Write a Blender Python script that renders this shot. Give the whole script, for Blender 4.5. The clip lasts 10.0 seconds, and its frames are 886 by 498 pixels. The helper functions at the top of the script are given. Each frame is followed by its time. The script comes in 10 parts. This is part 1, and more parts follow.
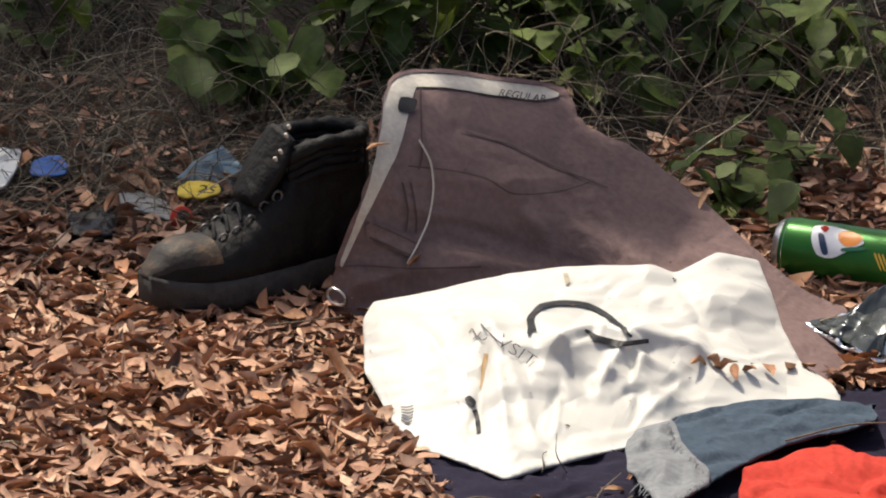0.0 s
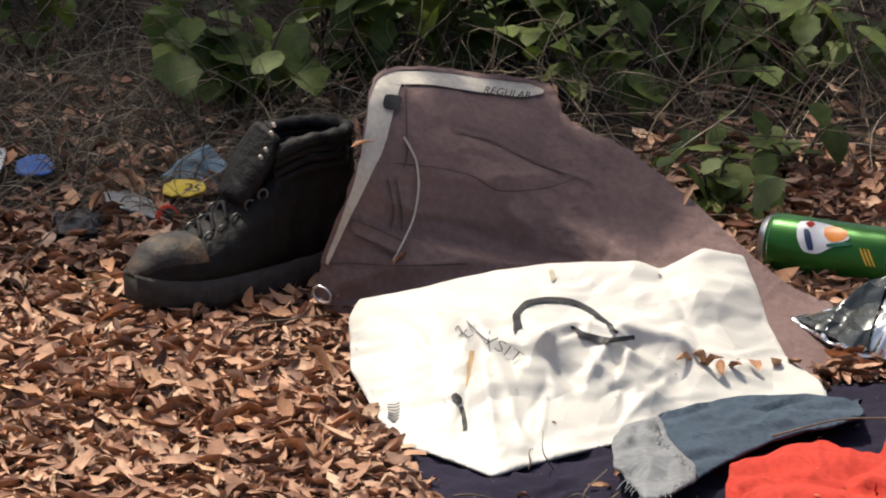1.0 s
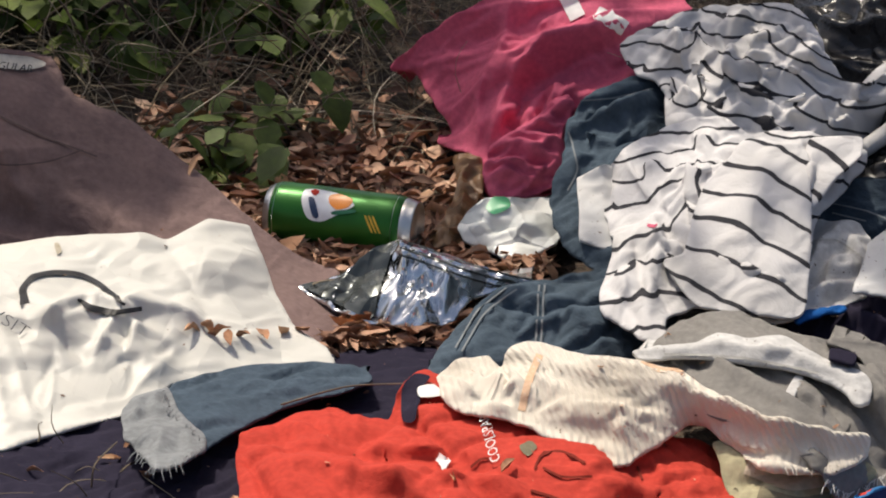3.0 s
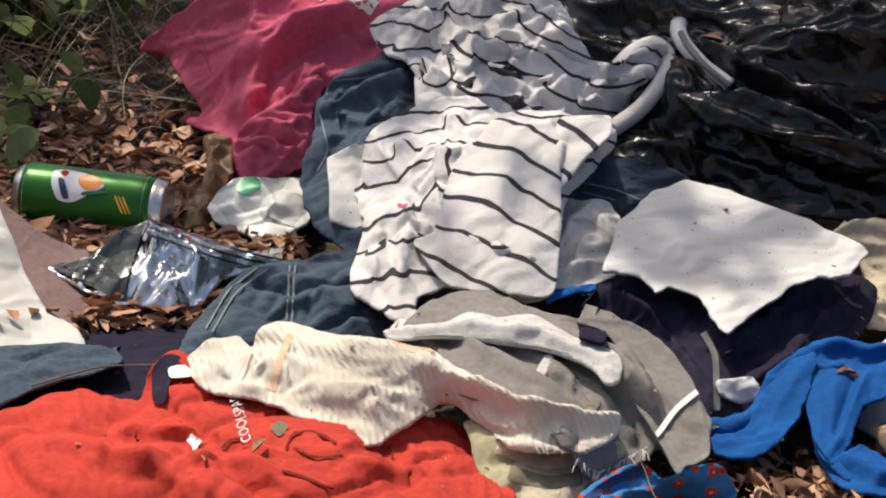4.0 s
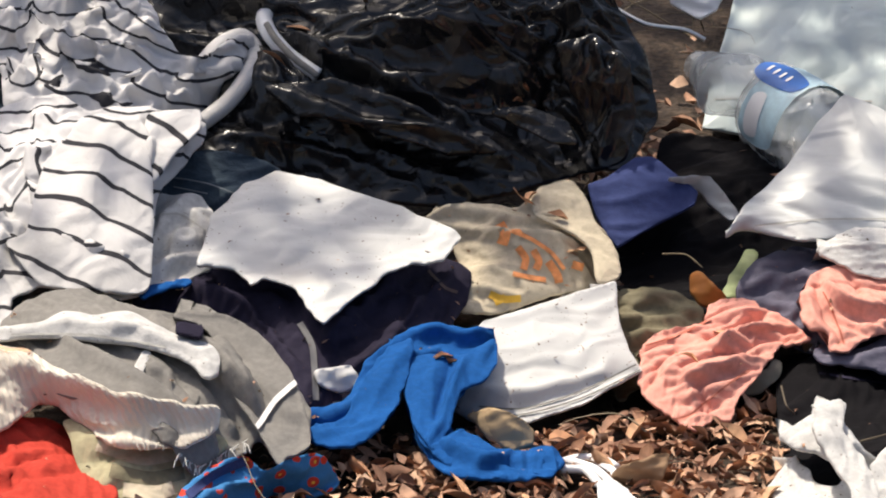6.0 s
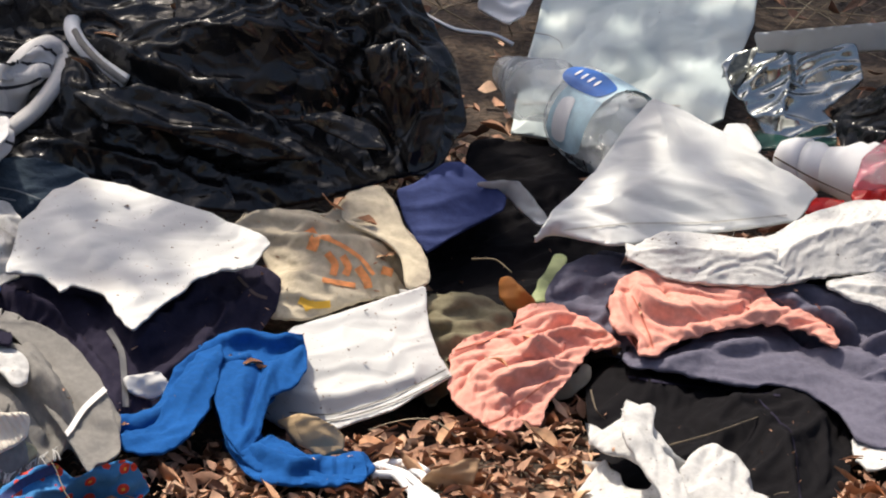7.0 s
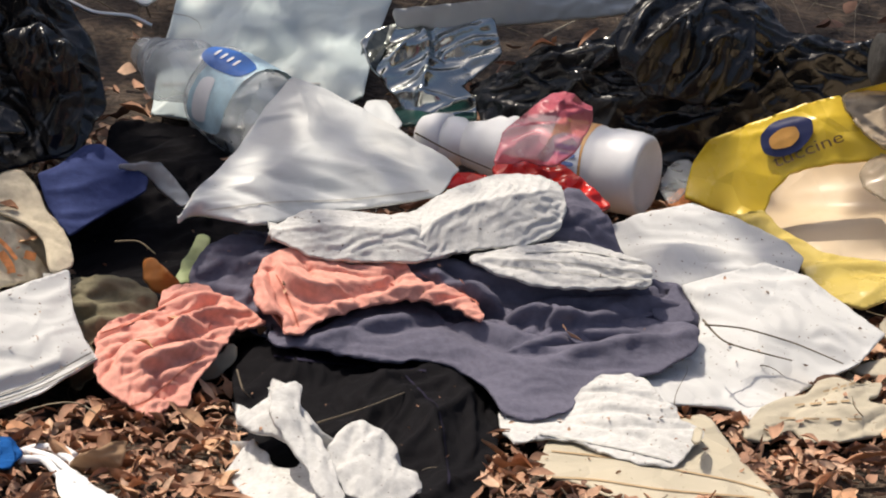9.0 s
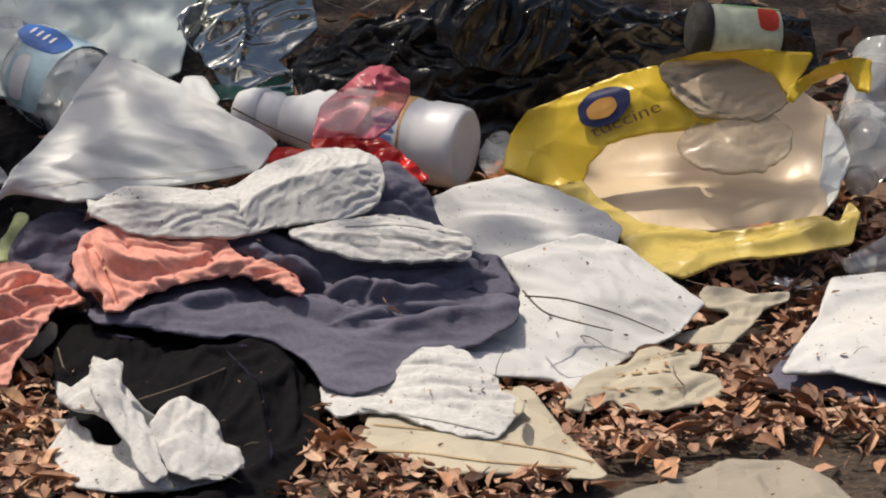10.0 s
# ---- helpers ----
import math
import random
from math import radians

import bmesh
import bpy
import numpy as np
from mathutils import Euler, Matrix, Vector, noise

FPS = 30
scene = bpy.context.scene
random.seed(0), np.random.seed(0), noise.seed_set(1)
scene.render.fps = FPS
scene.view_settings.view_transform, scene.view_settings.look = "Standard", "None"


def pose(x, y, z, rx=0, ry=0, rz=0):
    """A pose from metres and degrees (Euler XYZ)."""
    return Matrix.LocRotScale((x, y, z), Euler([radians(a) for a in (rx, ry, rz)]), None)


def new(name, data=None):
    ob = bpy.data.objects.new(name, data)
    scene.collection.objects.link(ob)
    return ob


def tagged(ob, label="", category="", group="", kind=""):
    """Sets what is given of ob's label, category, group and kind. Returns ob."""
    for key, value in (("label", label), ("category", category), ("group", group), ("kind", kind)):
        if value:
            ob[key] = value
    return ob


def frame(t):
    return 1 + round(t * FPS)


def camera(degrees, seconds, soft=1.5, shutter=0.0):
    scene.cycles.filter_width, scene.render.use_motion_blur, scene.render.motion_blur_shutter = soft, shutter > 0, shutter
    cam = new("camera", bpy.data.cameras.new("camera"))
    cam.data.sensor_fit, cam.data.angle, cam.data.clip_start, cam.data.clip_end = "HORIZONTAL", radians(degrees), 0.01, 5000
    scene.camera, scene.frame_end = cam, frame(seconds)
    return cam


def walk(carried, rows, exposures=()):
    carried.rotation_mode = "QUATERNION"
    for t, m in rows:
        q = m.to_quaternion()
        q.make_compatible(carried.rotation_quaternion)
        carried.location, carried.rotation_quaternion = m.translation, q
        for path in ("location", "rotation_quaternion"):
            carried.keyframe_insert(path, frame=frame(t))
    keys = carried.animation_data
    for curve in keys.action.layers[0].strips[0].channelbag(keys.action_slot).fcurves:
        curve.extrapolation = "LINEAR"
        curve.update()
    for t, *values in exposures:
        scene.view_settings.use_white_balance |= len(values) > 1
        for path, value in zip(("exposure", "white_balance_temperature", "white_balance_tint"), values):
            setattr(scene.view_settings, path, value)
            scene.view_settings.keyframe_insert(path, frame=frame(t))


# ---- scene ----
cam = camera(9.0, 10.0, soft=2.0)
# t, yaw, tilt, roll: a tripod turn from one standpoint
TURNS = [
    (0.0, 10.759, 74.147, -2.605),
    (0.5, 10.656, 74.107, -2.390),
    (1.0, 10.547, 74.128, -2.396),
    (1.5, 9.433, 74.154, -2.684),
    (2.0, 8.035, 74.148, -2.739),
    (2.5, 6.797, 74.107, -2.577),
    (3.0, 5.392, 74.054, -2.671),
    (3.2, 4.829, 74.041, -2.841),
    (4.3, 2.211, 73.944, -3.097),
    (4.5, 1.739, 73.926, -2.981),
    (5.0, 0.513, 73.941, -2.743),
    (5.5, -0.540, 74.009, -2.625),
    (6.8, -3.263, 74.260, -2.434),
    (7.0, -3.583, 74.263, -2.648),
    (7.5, -4.483, 74.284, -2.761),
    (8.0, -5.416, 74.288, -2.844),
    (8.5, -6.332, 74.277, -2.763),
    (9.0, -7.427, 74.219, -2.405),
    (9.5, -8.374, 74.133, -2.263),
    (10.0, -9.412, 74.030, -2.147),
]
STAND = (0.0, -5.55, 1.6)
walk(cam, [(t, pose(*STAND, tilt, roll, yaw)) for t, yaw, tilt, roll in TURNS], exposures=[(0.0, 0.04), (1.5, 0.04), (2.5, -0.12), (3.0, -0.18), (4.5, 0.0), (7.0, 0.19), (8.5, 0.04), (9.0, -0.08), (9.5, -0.22), (10.0, -0.36)])

# ---- light ----
world = bpy.data.worlds.new("world")
scene.world = world
world.use_nodes = True
wn = world.node_tree.nodes
sky = wn.new("ShaderNodeTexSky")
sky.sky_type, sky.sun_disc = "NISHITA", False
sky.dust_density, sky.air_density, sky.ozone_density = 6.0, 0.8, 0.6
SUN_FROM = Vector((-0.31, 0.24, 0.87)).normalized()
sky.sun_elevation = math.asin(SUN_FROM.z)
sky.sun_rotation = math.atan2(SUN_FROM.x, SUN_FROM.y)
wn["Background"].inputs["Strength"].default_value = 0.142
world.node_tree.links.new(sky.outputs["Color"], wn["Background"].inputs["Color"])
sun = new("sun", bpy.data.lights.new("sun", "SUN"))
sun.data.energy, sun.data.angle, sun.data.color = 4.55, radians(0.53), (1.0, 0.9, 0.76)
sun.rotation_mode = "QUATERNION"
sun.rotation_quaternion = (-SUN_FROM).to_track_quat("-Z", "Y")
scene.view_settings.exposure = 0.0


# ---- materials ----
def mat_base(name):
    m = bpy.data.materials.new(name)
    m.use_nodes = True
    return m, m.node_tree, m.node_tree.nodes["Principled BSDF"]


def tex(nt, kind, scale, src, **kw):
    n = nt.nodes.new("ShaderNodeTex" + kind)
    n.inputs["Scale"].default_value = scale
    for k, v in kw.items():
        n.inputs[k].default_value = v
    nt.links.new(src, n.inputs["Vector"])
    return n


def ramp(nt, src, stops):
    r = nt.nodes.new("ShaderNodeValToRGB")
    while len(r.color_ramp.elements) < len(stops):
        r.color_ramp.elements.new(0.5)
    for el, (p, c) in zip(r.color_ramp.elements, stops):
        el.position, el.color = p, (*c, 1) if len(c) == 3 else c
    nt.links.new(src, r.inputs[0])
    return r.outputs[0]


def mixc(nt, fac, a, b, mode="MIX"):
    n = nt.nodes.new("ShaderNodeMix")
    n.data_type, n.blend_type = "RGBA", mode
    for sock, v in ((n.inputs[0], fac), (n.inputs[6], a), (n.inputs[7], b)):
        if isinstance(v, bpy.types.NodeSocket):
            nt.links.new(v, sock)
        else:
            sock.default_value = v if not isinstance(v, tuple) or len(v) == 4 else (*v, 1)
    return n.outputs[2]


def bump(nt, height, strength, dist, prev=None):
    b = nt.nodes.new("ShaderNodeBump")
    b.inputs["Strength"].default_value, b.inputs["Distance"].default_value = strength, dist
    nt.links.new(height, b.inputs["Height"])
    if prev:
        nt.links.new(prev, b.inputs["Normal"])
    return b.outputs[0]


def coords(nt, uv=False):
    n = nt.nodes.new("ShaderNodeTexCoord")
    return n.outputs["UV" if uv else "Object"]


def shade(c, k):
    return tuple(min(1.0, v * k) for v in c)


def fabric(name, col, rough=0.9, stain=0.25, weave=900, wrinkle=30, wr=0.15, specks=0.0, sheen=0.0, stain_col=None):
    """Cloth: two scales of tone, crumple relief, thread relief, optional dirt specks."""
    m, nt, b = mat_base(name)
    co = coords(nt)
    big = tex(nt, "Noise", 7, co, Detail=5.0, Roughness=0.6)
    fine = tex(nt, "Noise", 160, co, Detail=3.0)
    c = ramp(nt, big.outputs[0], [(0.3, stain_col or shade(col, 1 - stain)), (0.62, col)])
    c = mixc(nt, 0.28, c, ramp(nt, fine.outputs[0], [(0.35, shade(col, 0.6)), (0.7, shade(col, 1.25))]))
    if specks:
        sp = tex(nt, "Noise", 240, co, Detail=2.0)
        c = mixc(nt, ramp(nt, sp.outputs[0], [(specks, (0, 0, 0)), (specks + 0.03, (1, 1, 1))]), c, (0.09, 0.05, 0.025))
    nt.links.new(c, b.inputs["Base Color"])
    b.inputs["Roughness"].default_value = rough
    b.inputs["Sheen Weight"].default_value = sheen
    b.inputs["Specular IOR Level"].default_value = 0.09
    wv = tex(nt, "Noise", weave, co, Detail=1.0)
    wk = tex(nt, "Noise", wrinkle, co, Detail=4.0, Roughness=0.55, Distortion=0.6)
    n = bump(nt, wk.outputs[0], wr, 0.02)
    n = bump(nt, wv.outputs[0], 0.25, 0.001, n)
    nt.links.new(n, b.inputs["Normal"])
    return m


def film(name, col, rough=0.2, metal=0.0, crease=30, cr=0.6, alpha=1.0, spec=0.5, dirt=0.15, trans=0.0):
    """Plastic or foil: sharp creases and dust."""
    m, nt, b = mat_base(name)
    co = coords(nt)
    n1 = tex(nt, "Noise", crease * 0.6, co, Detail=2.0, Distortion=1.2)
    n = bump(nt, facet_tex(nt, co, crease), cr, 0.016)
    n = bump(nt, n1.outputs[0], cr * 0.5, 0.012, n)
    nt.links.new(n, b.inputs["Normal"])
    d = tex(nt, "Noise", 25, co, Detail=6.0)
    nt.links.new(mixc(nt, ramp(nt, d.outputs[0], [(0.55, (0, 0, 0)), (0.75, (dirt,) * 3)]), (*col, 1), (0.25, 0.19, 0.13, 1)), b.inputs["Base Color"])
    nt.links.new(ramp(nt, d.outputs[0], [(0.4, (rough,) * 3), (0.8, (rough + 0.25,) * 3)]), b.inputs["Roughness"])
    b.inputs["Metallic"].default_value = metal
    b.inputs["Specular IOR Level"].default_value = spec
    b.inputs["Alpha"].default_value = alpha
    b.inputs["Transmission Weight"].default_value = trans
    return m


def facet_tex(nt, co, scale):
    """Crumple facets as a height."""
    ds = []
    for k in range(2):
        mp = nt.nodes.new("ShaderNodeMapping")
        mp.inputs["Location"].default_value = (3.1 * k, 1.7 * k, 5.3 * k)
        nt.links.new(co, mp.inputs[0])
        v = tex(nt, "Voronoi", scale, mp.outputs[0])
        m = nt.nodes.new("ShaderNodeMath")
        m.operation = "MULTIPLY"
        nt.links.new(v.outputs["Distance"], m.inputs[0])
        nt.links.new(v.outputs["Distance"], m.inputs[1])
        ds.append(m.outputs[0])
    d = nt.nodes.new("ShaderNodeMath")
    d.operation = "SUBTRACT"
    nt.links.new(ds[0], d.inputs[0])
    nt.links.new(ds[1], d.inputs[1])
    return d.outputs[0]


def tex_warp(nt, co, scale, amount):
    n = tex(nt, "Noise", scale, co, Detail=2.0)
    a = nt.nodes.new("ShaderNodeVectorMath")
    a.operation = "MULTIPLY_ADD"
    nt.links.new(n.outputs["Color"], a.inputs[0])
    a.inputs[1].default_value = (amount,) * 3
    nt.links.new(co, a.inputs[2])
    return a.outputs[0]


def paper(name, col, rough=0.75, crease=18, cr=0.35, specks=0.72, tint=(0.55, 0.42, 0.25), trans=0.0):
    m, nt, b = mat_base(name)
    co = coords(nt)
    big = tex(nt, "Noise", 9, co, Detail=5.0)
    c = ramp(nt, big.outputs[0], [(0.28, shade(col, 0.86)), (0.55, col), (0.85, tuple(0.75 * a + 0.25 * t for a, t in zip(col, tint)))])
    sp = tex(nt, "Noise", 260, co, Detail=2.0)
    c = mixc(nt, ramp(nt, sp.outputs[0], [(specks, (0, 0, 0)), (specks + 0.03, (1, 1, 1))]), c, (0.12, 0.07, 0.035))
    nt.links.new(c, b.inputs["Base Color"])
    b.inputs["Roughness"].default_value = rough
    n1 = tex(nt, "Noise", crease * 1.4, co, Detail=3.0)
    n = bump(nt, facet_tex(nt, co, crease), cr, 0.02)
    n = bump(nt, n1.outputs[0], cr * 0.5, 0.008, n)
    nt.links.new(n, b.inputs["Normal"])
    return m


def plain(name, col, rough=0.6, metal=0.0, var=0.2, scale=40, bm=0.1, alpha=1.0, trans=0.0):
    m, nt, b = mat_base(name)
    co = coords(nt)
    n = tex(nt, "Noise", scale, co, Detail=4.0)
    nt.links.new(ramp(nt, n.outputs[0], [(0.3, shade(col, 1 - var)), (0.7, shade(col, 1 + var))]), b.inputs["Base Color"])
    b.inputs["Roughness"].default_value, b.inputs["Metallic"].default_value = rough, metal
    b.inputs["Alpha"].default_value, b.inputs["Transmission Weight"].default_value = alpha, trans
    nt.links.new(bump(nt, n.outputs[0], bm, 0.01), b.inputs["Normal"])
    return m


def island_mat(name, stops, rough=0.7, per_object=False, sub=0.0):
    """Leaves: each blade has its own tone."""
    m, nt, b = mat_base(name)
    if per_object:
        r = nt.nodes.new("ShaderNodeObjectInfo").outputs["Random"]
    else:
        r = nt.nodes.new("ShaderNodeNewGeometry").outputs["Random Per Island"]
    c = ramp(nt, r, stops)
    n = tex(nt, "Noise", 90, coords(nt), Detail=4.0)
    c = mixc(nt, 0.45, c, ramp(nt, n.outputs[0], [(0.35, (0.35, 0.35, 0.35)), (0.7, (1.3, 1.3, 1.3))]), "MULTIPLY")
    nt.links.new(c, b.inputs["Base Color"])
    b.inputs["Roughness"].default_value = rough
    nt.links.new(bump(nt, n.outputs[0], 0.3, 0.004), b.inputs["Normal"])
    if sub:
        t = nt.nodes.new("ShaderNodeBsdfTranslucent")
        nt.links.new(c, t.inputs[0])
        mx = nt.nodes.new("ShaderNodeMixShader")
        mx.inputs[0].default_value = sub
        nt.links.new(b.outputs[0], mx.inputs[1])
        nt.links.new(t.outputs[0], mx.inputs[2])
        nt.links.new(mx.outputs[0], nt.nodes["Material Output"].inputs[0])
    return m


def stripe_mat(name, pitch):
    """White jersey with thin woven navy-black stripes that follow the cloth."""
    m, nt, b = mat_base(name)
    co = coords(nt)
    uv = nt.nodes.new("ShaderNodeSeparateXYZ")
    nt.links.new(tex_warp(nt, coords(nt, True), 11, 0.03), uv.inputs[0])
    sc = nt.nodes.new("ShaderNodeMath")
    sc.operation = "MULTIPLY"
    sc.inputs[1].default_value = 1 / pitch
    nt.links.new(uv.outputs[1], sc.inputs[0])
    fr = nt.nodes.new("ShaderNodeMath")
    fr.operation = "FRACT"
    nt.links.new(sc.outputs[0], fr.inputs[0])
    line = ramp(nt, fr.outputs[0], [(0.0, (0, 0, 0)), (0.02, (1, 1, 1)), (0.145, (1, 1, 1)), (0.165, (0, 0, 0))])
    big = tex(nt, "Noise", 8, co, Detail=5.0)
    c = ramp(nt, big.outputs[0], [(0.3, (0.46, 0.45, 0.44)), (0.6, (0.62, 0.61, 0.61))])
    c = mixc(nt, line, c, (0.018, 0.018, 0.024))
    nt.links.new(c, b.inputs["Base Color"])
    b.inputs["Roughness"].default_value = 0.9
    wk = tex(nt, "Noise", 24, co, Detail=4.0, Distortion=0.6)
    wv = tex(nt, "Noise", 900, co)
    nt.links.new(bump(nt, wv.outputs[0], 0.2, 0.001, bump(nt, wk.outputs[0], 0.3, 0.02)), b.inputs["Normal"])
    return m


def knit_mat(name):
    """Cream ribbed knit with faded orange bands."""
    m, nt, b = mat_base(name)
    co = coords(nt)
    w = nt.nodes.new("ShaderNodeTexWave")
    w.inputs["Scale"].default_value, w.inputs["Distortion"].default_value, w.inputs["Detail"].default_value = 62, 2.5, 1.5
    w.bands_direction = "DIAGONAL"
    nt.links.new(coords(nt, True), w.inputs["Vector"])
    big = tex(nt, "Noise", 10, co, Detail=5.0)
    c = ramp(nt, big.outputs[0], [(0.3, (0.55, 0.49, 0.4)), (0.6, (0.68, 0.63, 0.54))])
    sp = tex(nt, "Noise", 130, co, Detail=2.0)
    c = mixc(nt, ramp(nt, sp.outputs[0], [(0.76, (0, 0, 0)), (0.79, (1, 1, 1))]), c, (0.1, 0.06, 0.03))
    nt.links.new(c, b.inputs["Base Color"])
    b.inputs["Roughness"].default_value = 0.95
    b.inputs["Sheen Weight"].default_value = 0.3
    nt.links.new(bump(nt, big.outputs[0], 0.3, 0.02, bump(nt, w.outputs[0], 0.5, 0.0028)), b.inputs["Normal"])
    return m


def blob_mat(name, base, mark):
    """Blue cotton printed with small red and yellow shield-like blobs."""
    m, nt, b = mat_base(name)
    uv = coords(nt)
    v = tex(nt, "Voronoi", 62, uv, Randomness=0.8)
    k = ramp(nt, v.outputs["Distance"], [(0.0, (0.7, 0.45, 0.05)), (0.1, (0.7, 0.4, 0.05)), (0.13, mark), (0.34, mark), (0.36, base)])
    nt.links.new(k, b.inputs["Base Color"])
    b.inputs["Roughness"].default_value = 0.9
    wk = tex(nt, "Noise", 24, uv, Detail=4.0)
    nt.links.new(bump(nt, wk.outputs[0], 0.5, 0.02), b.inputs["Normal"])
    return m


M_TROUSER = fabric("brown_grey_twill", (0.212, 0.147, 0.138), stain=0.3, specks=0.0, wr=0.25)
M_LINING = fabric("cream_lining", (0.62, 0.58, 0.5), stain=0.2)
M_BAGPAPER = paper("waxed_white_paper", (0.63, 0.62, 0.57), rough=0.5, cr=0.3, specks=0.76)
M_NAVY = fabric("navy_cotton", (0.025, 0.022, 0.04), specks=0.74)
M_NAVY2 = fabric("faded_navy_jersey", (0.135, 0.13, 0.175), specks=0.77, wr=0.15)
M_NAVYBLUE = fabric("indigo_jersey", (0.045, 0.06, 0.16))
M_BLACK = fabric("black_cotton", (0.007, 0.0065, 0.008), specks=0.77)
M_DENIM = fabric("washed_denim", (0.075, 0.105, 0.14), wr=0.3, stain=0.55, weave=600)
M_DENIMDARK = fabric("dark_denim", (0.072, 0.1, 0.13), wr=0.3, stain=0.6, weave=600)
M_FRAY = fabric("frayed_denim_edge", (0.27, 0.285, 0.295), stain=0.45, wr=0.3, wrinkle=40)
M_RED = fabric("red_jersey", (0.5, 0.058, 0.04), stain=0.3)
M_FADEDORANGE = fabric("faded_orange_knit", (0.72, 0.5, 0.34))
M_RIB = fabric("shaded_rib", (0.5, 0.49, 0.46))
M_KNIT = knit_mat("cream_knit")
M_GREY = fabric("grey_cotton", (0.23, 0.22, 0.205), stain=0.2, specks=0.76)
M_WHITECLOTH = fabric("white_cotton", (0.57, 0.565, 0.55), stain=0.12, specks=0.7)
M_STRIPE = stripe_mat("striped_jersey", 0.05)
M_STRIPETOP = stripe_mat("striped_jersey_gathered", 0.043)
M_PINK = fabric("pink_polyester", (0.6, 0.12, 0.2), rough=0.7, stain=0.25)
M_SALMON = fabric("salmon_jersey", (0.74, 0.35, 0.28), stain=0.15, specks=0.75)
M_BLUE = fabric("royal_blue_jersey", (0.012, 0.088, 0.3), stain=0.3, specks=0.76)
M_KHAKI = fabric("khaki_cotton", (0.2, 0.18, 0.12))
M_BEIGE = fabric("beige_cotton", (0.55, 0.48, 0.36), stain=0.2, specks=0.75)
M_OLIVE = fabric("pale_check_cotton", (0.4, 0.37, 0.24))
M_SUPER = blob_mat("printed_blue_cotton", (0.03, 0.17, 0.4), (0.5, 0.04, 0.02))
M_PAPER = paper("white_tissue", (0.58, 0.58, 0.57), cr=0.18, specks=0.7)
M_PAPERTHIN = paper("white_plastic_sheet", (0.59, 0.605, 0.6), rough=0.45, specks=0.78, cr=0.12)
M_CARD = paper("brown_kraft_paper", (0.42, 0.3, 0.17), tint=(0.3, 0.2, 0.1))
M_SACK = paper("pale_blue_sheet", (0.47, 0.54, 0.54), rough=0.45, specks=0.78, cr=0.12)
M_DIRTYPAPER = paper("dirty_paper", (0.3, 0.265, 0.21), tint=(0.2, 0.16, 0.11))
M_KRAFT = paper("kraft_paper", (0.46, 0.41, 0.31), tint=(0.4, 0.3, 0.16))
M_BINBAG = film("black_bin_film", (0.009, 0.009, 0.01), rough=0.19, crease=30, cr=0.36, dirt=0.06)
M_FOIL = film("aluminium_foil", (0.78, 0.8, 0.82), rough=0.16, metal=1.0, crease=26, cr=0.35, dirt=0.05)
M_FOILGREY = film("dull_foil", (0.42, 0.44, 0.43), rough=0.14, metal=1.0, crease=14, cr=0.35, dirt=0.15)
M_FOILDARK = film("smoked_foil", (0.07, 0.08, 0.08), rough=0.2, metal=0.5, crease=30, cr=0.6, dirt=0.3)
M_CLEAR = film("clear_plastic", (0.72, 0.76, 0.77), rough=0.08, crease=22, cr=1.0, alpha=0.4, spec=0.9, dirt=0.5)
M_WRAP = film("white_wrapper", (0.75, 0.77, 0.74), rough=0.3, crease=30, cr=0.7, dirt=0.1)
M_YELLOW = film("yellow_packaging", (0.72, 0.5, 0.03), rough=0.25, crease=14, cr=0.45, dirt=0.1)
M_CREAMFILM = film("cream_inner_film", (0.66, 0.52, 0.35), rough=0.3, crease=10, cr=0.25, dirt=0.15)
M_BROWNFILM = film("brown_stained_film", (0.2, 0.11, 0.05), rough=0.3, crease=30, cr=0.7, alpha=0.85)
M_REDFILM = film("red_film", (0.6, 0.02, 0.015), rough=0.2, crease=30, cr=0.7)
M_PINKFILM = film("clear_pink_film", (0.55, 0.12, 0.16), rough=0.2, crease=30, cr=0.8, alpha=0.75)
M_INK = plain("black_ink", (0.01, 0.01, 0.012), 0.6)
M_INKFAINT = plain("grey_ink", (0.1, 0.1, 0.11), 0.7)
M_ORANGE = plain("orange_print", (0.72, 0.28, 0.1), 0.85, var=0.35, scale=120)
M_YELLOWPRINT = plain("yellow_print", (0.7, 0.42, 0.05), 0.85)
M_WHITEPRINT = plain("white_print", (0.75, 0.74, 0.72), 0.85)
M_STITCH = plain("stitching", (0.09, 0.06, 0.055), 0.9)
M_STITCHLIGHT = plain("light_stitching", (0.19, 0.21, 0.22), 0.9)
M_LEATHER = plain("worn_black_leather", (0.007, 0.0065, 0.006), 0.62, var=0.5, scale=75, bm=0.45)
M_LEATHER.node_tree.nodes["Principled BSDF"].inputs["Specular IOR Level"].default_value = 0.25
M_HOOK = plain("dull_hook_steel", (0.16, 0.155, 0.15), 0.45, 1.0)
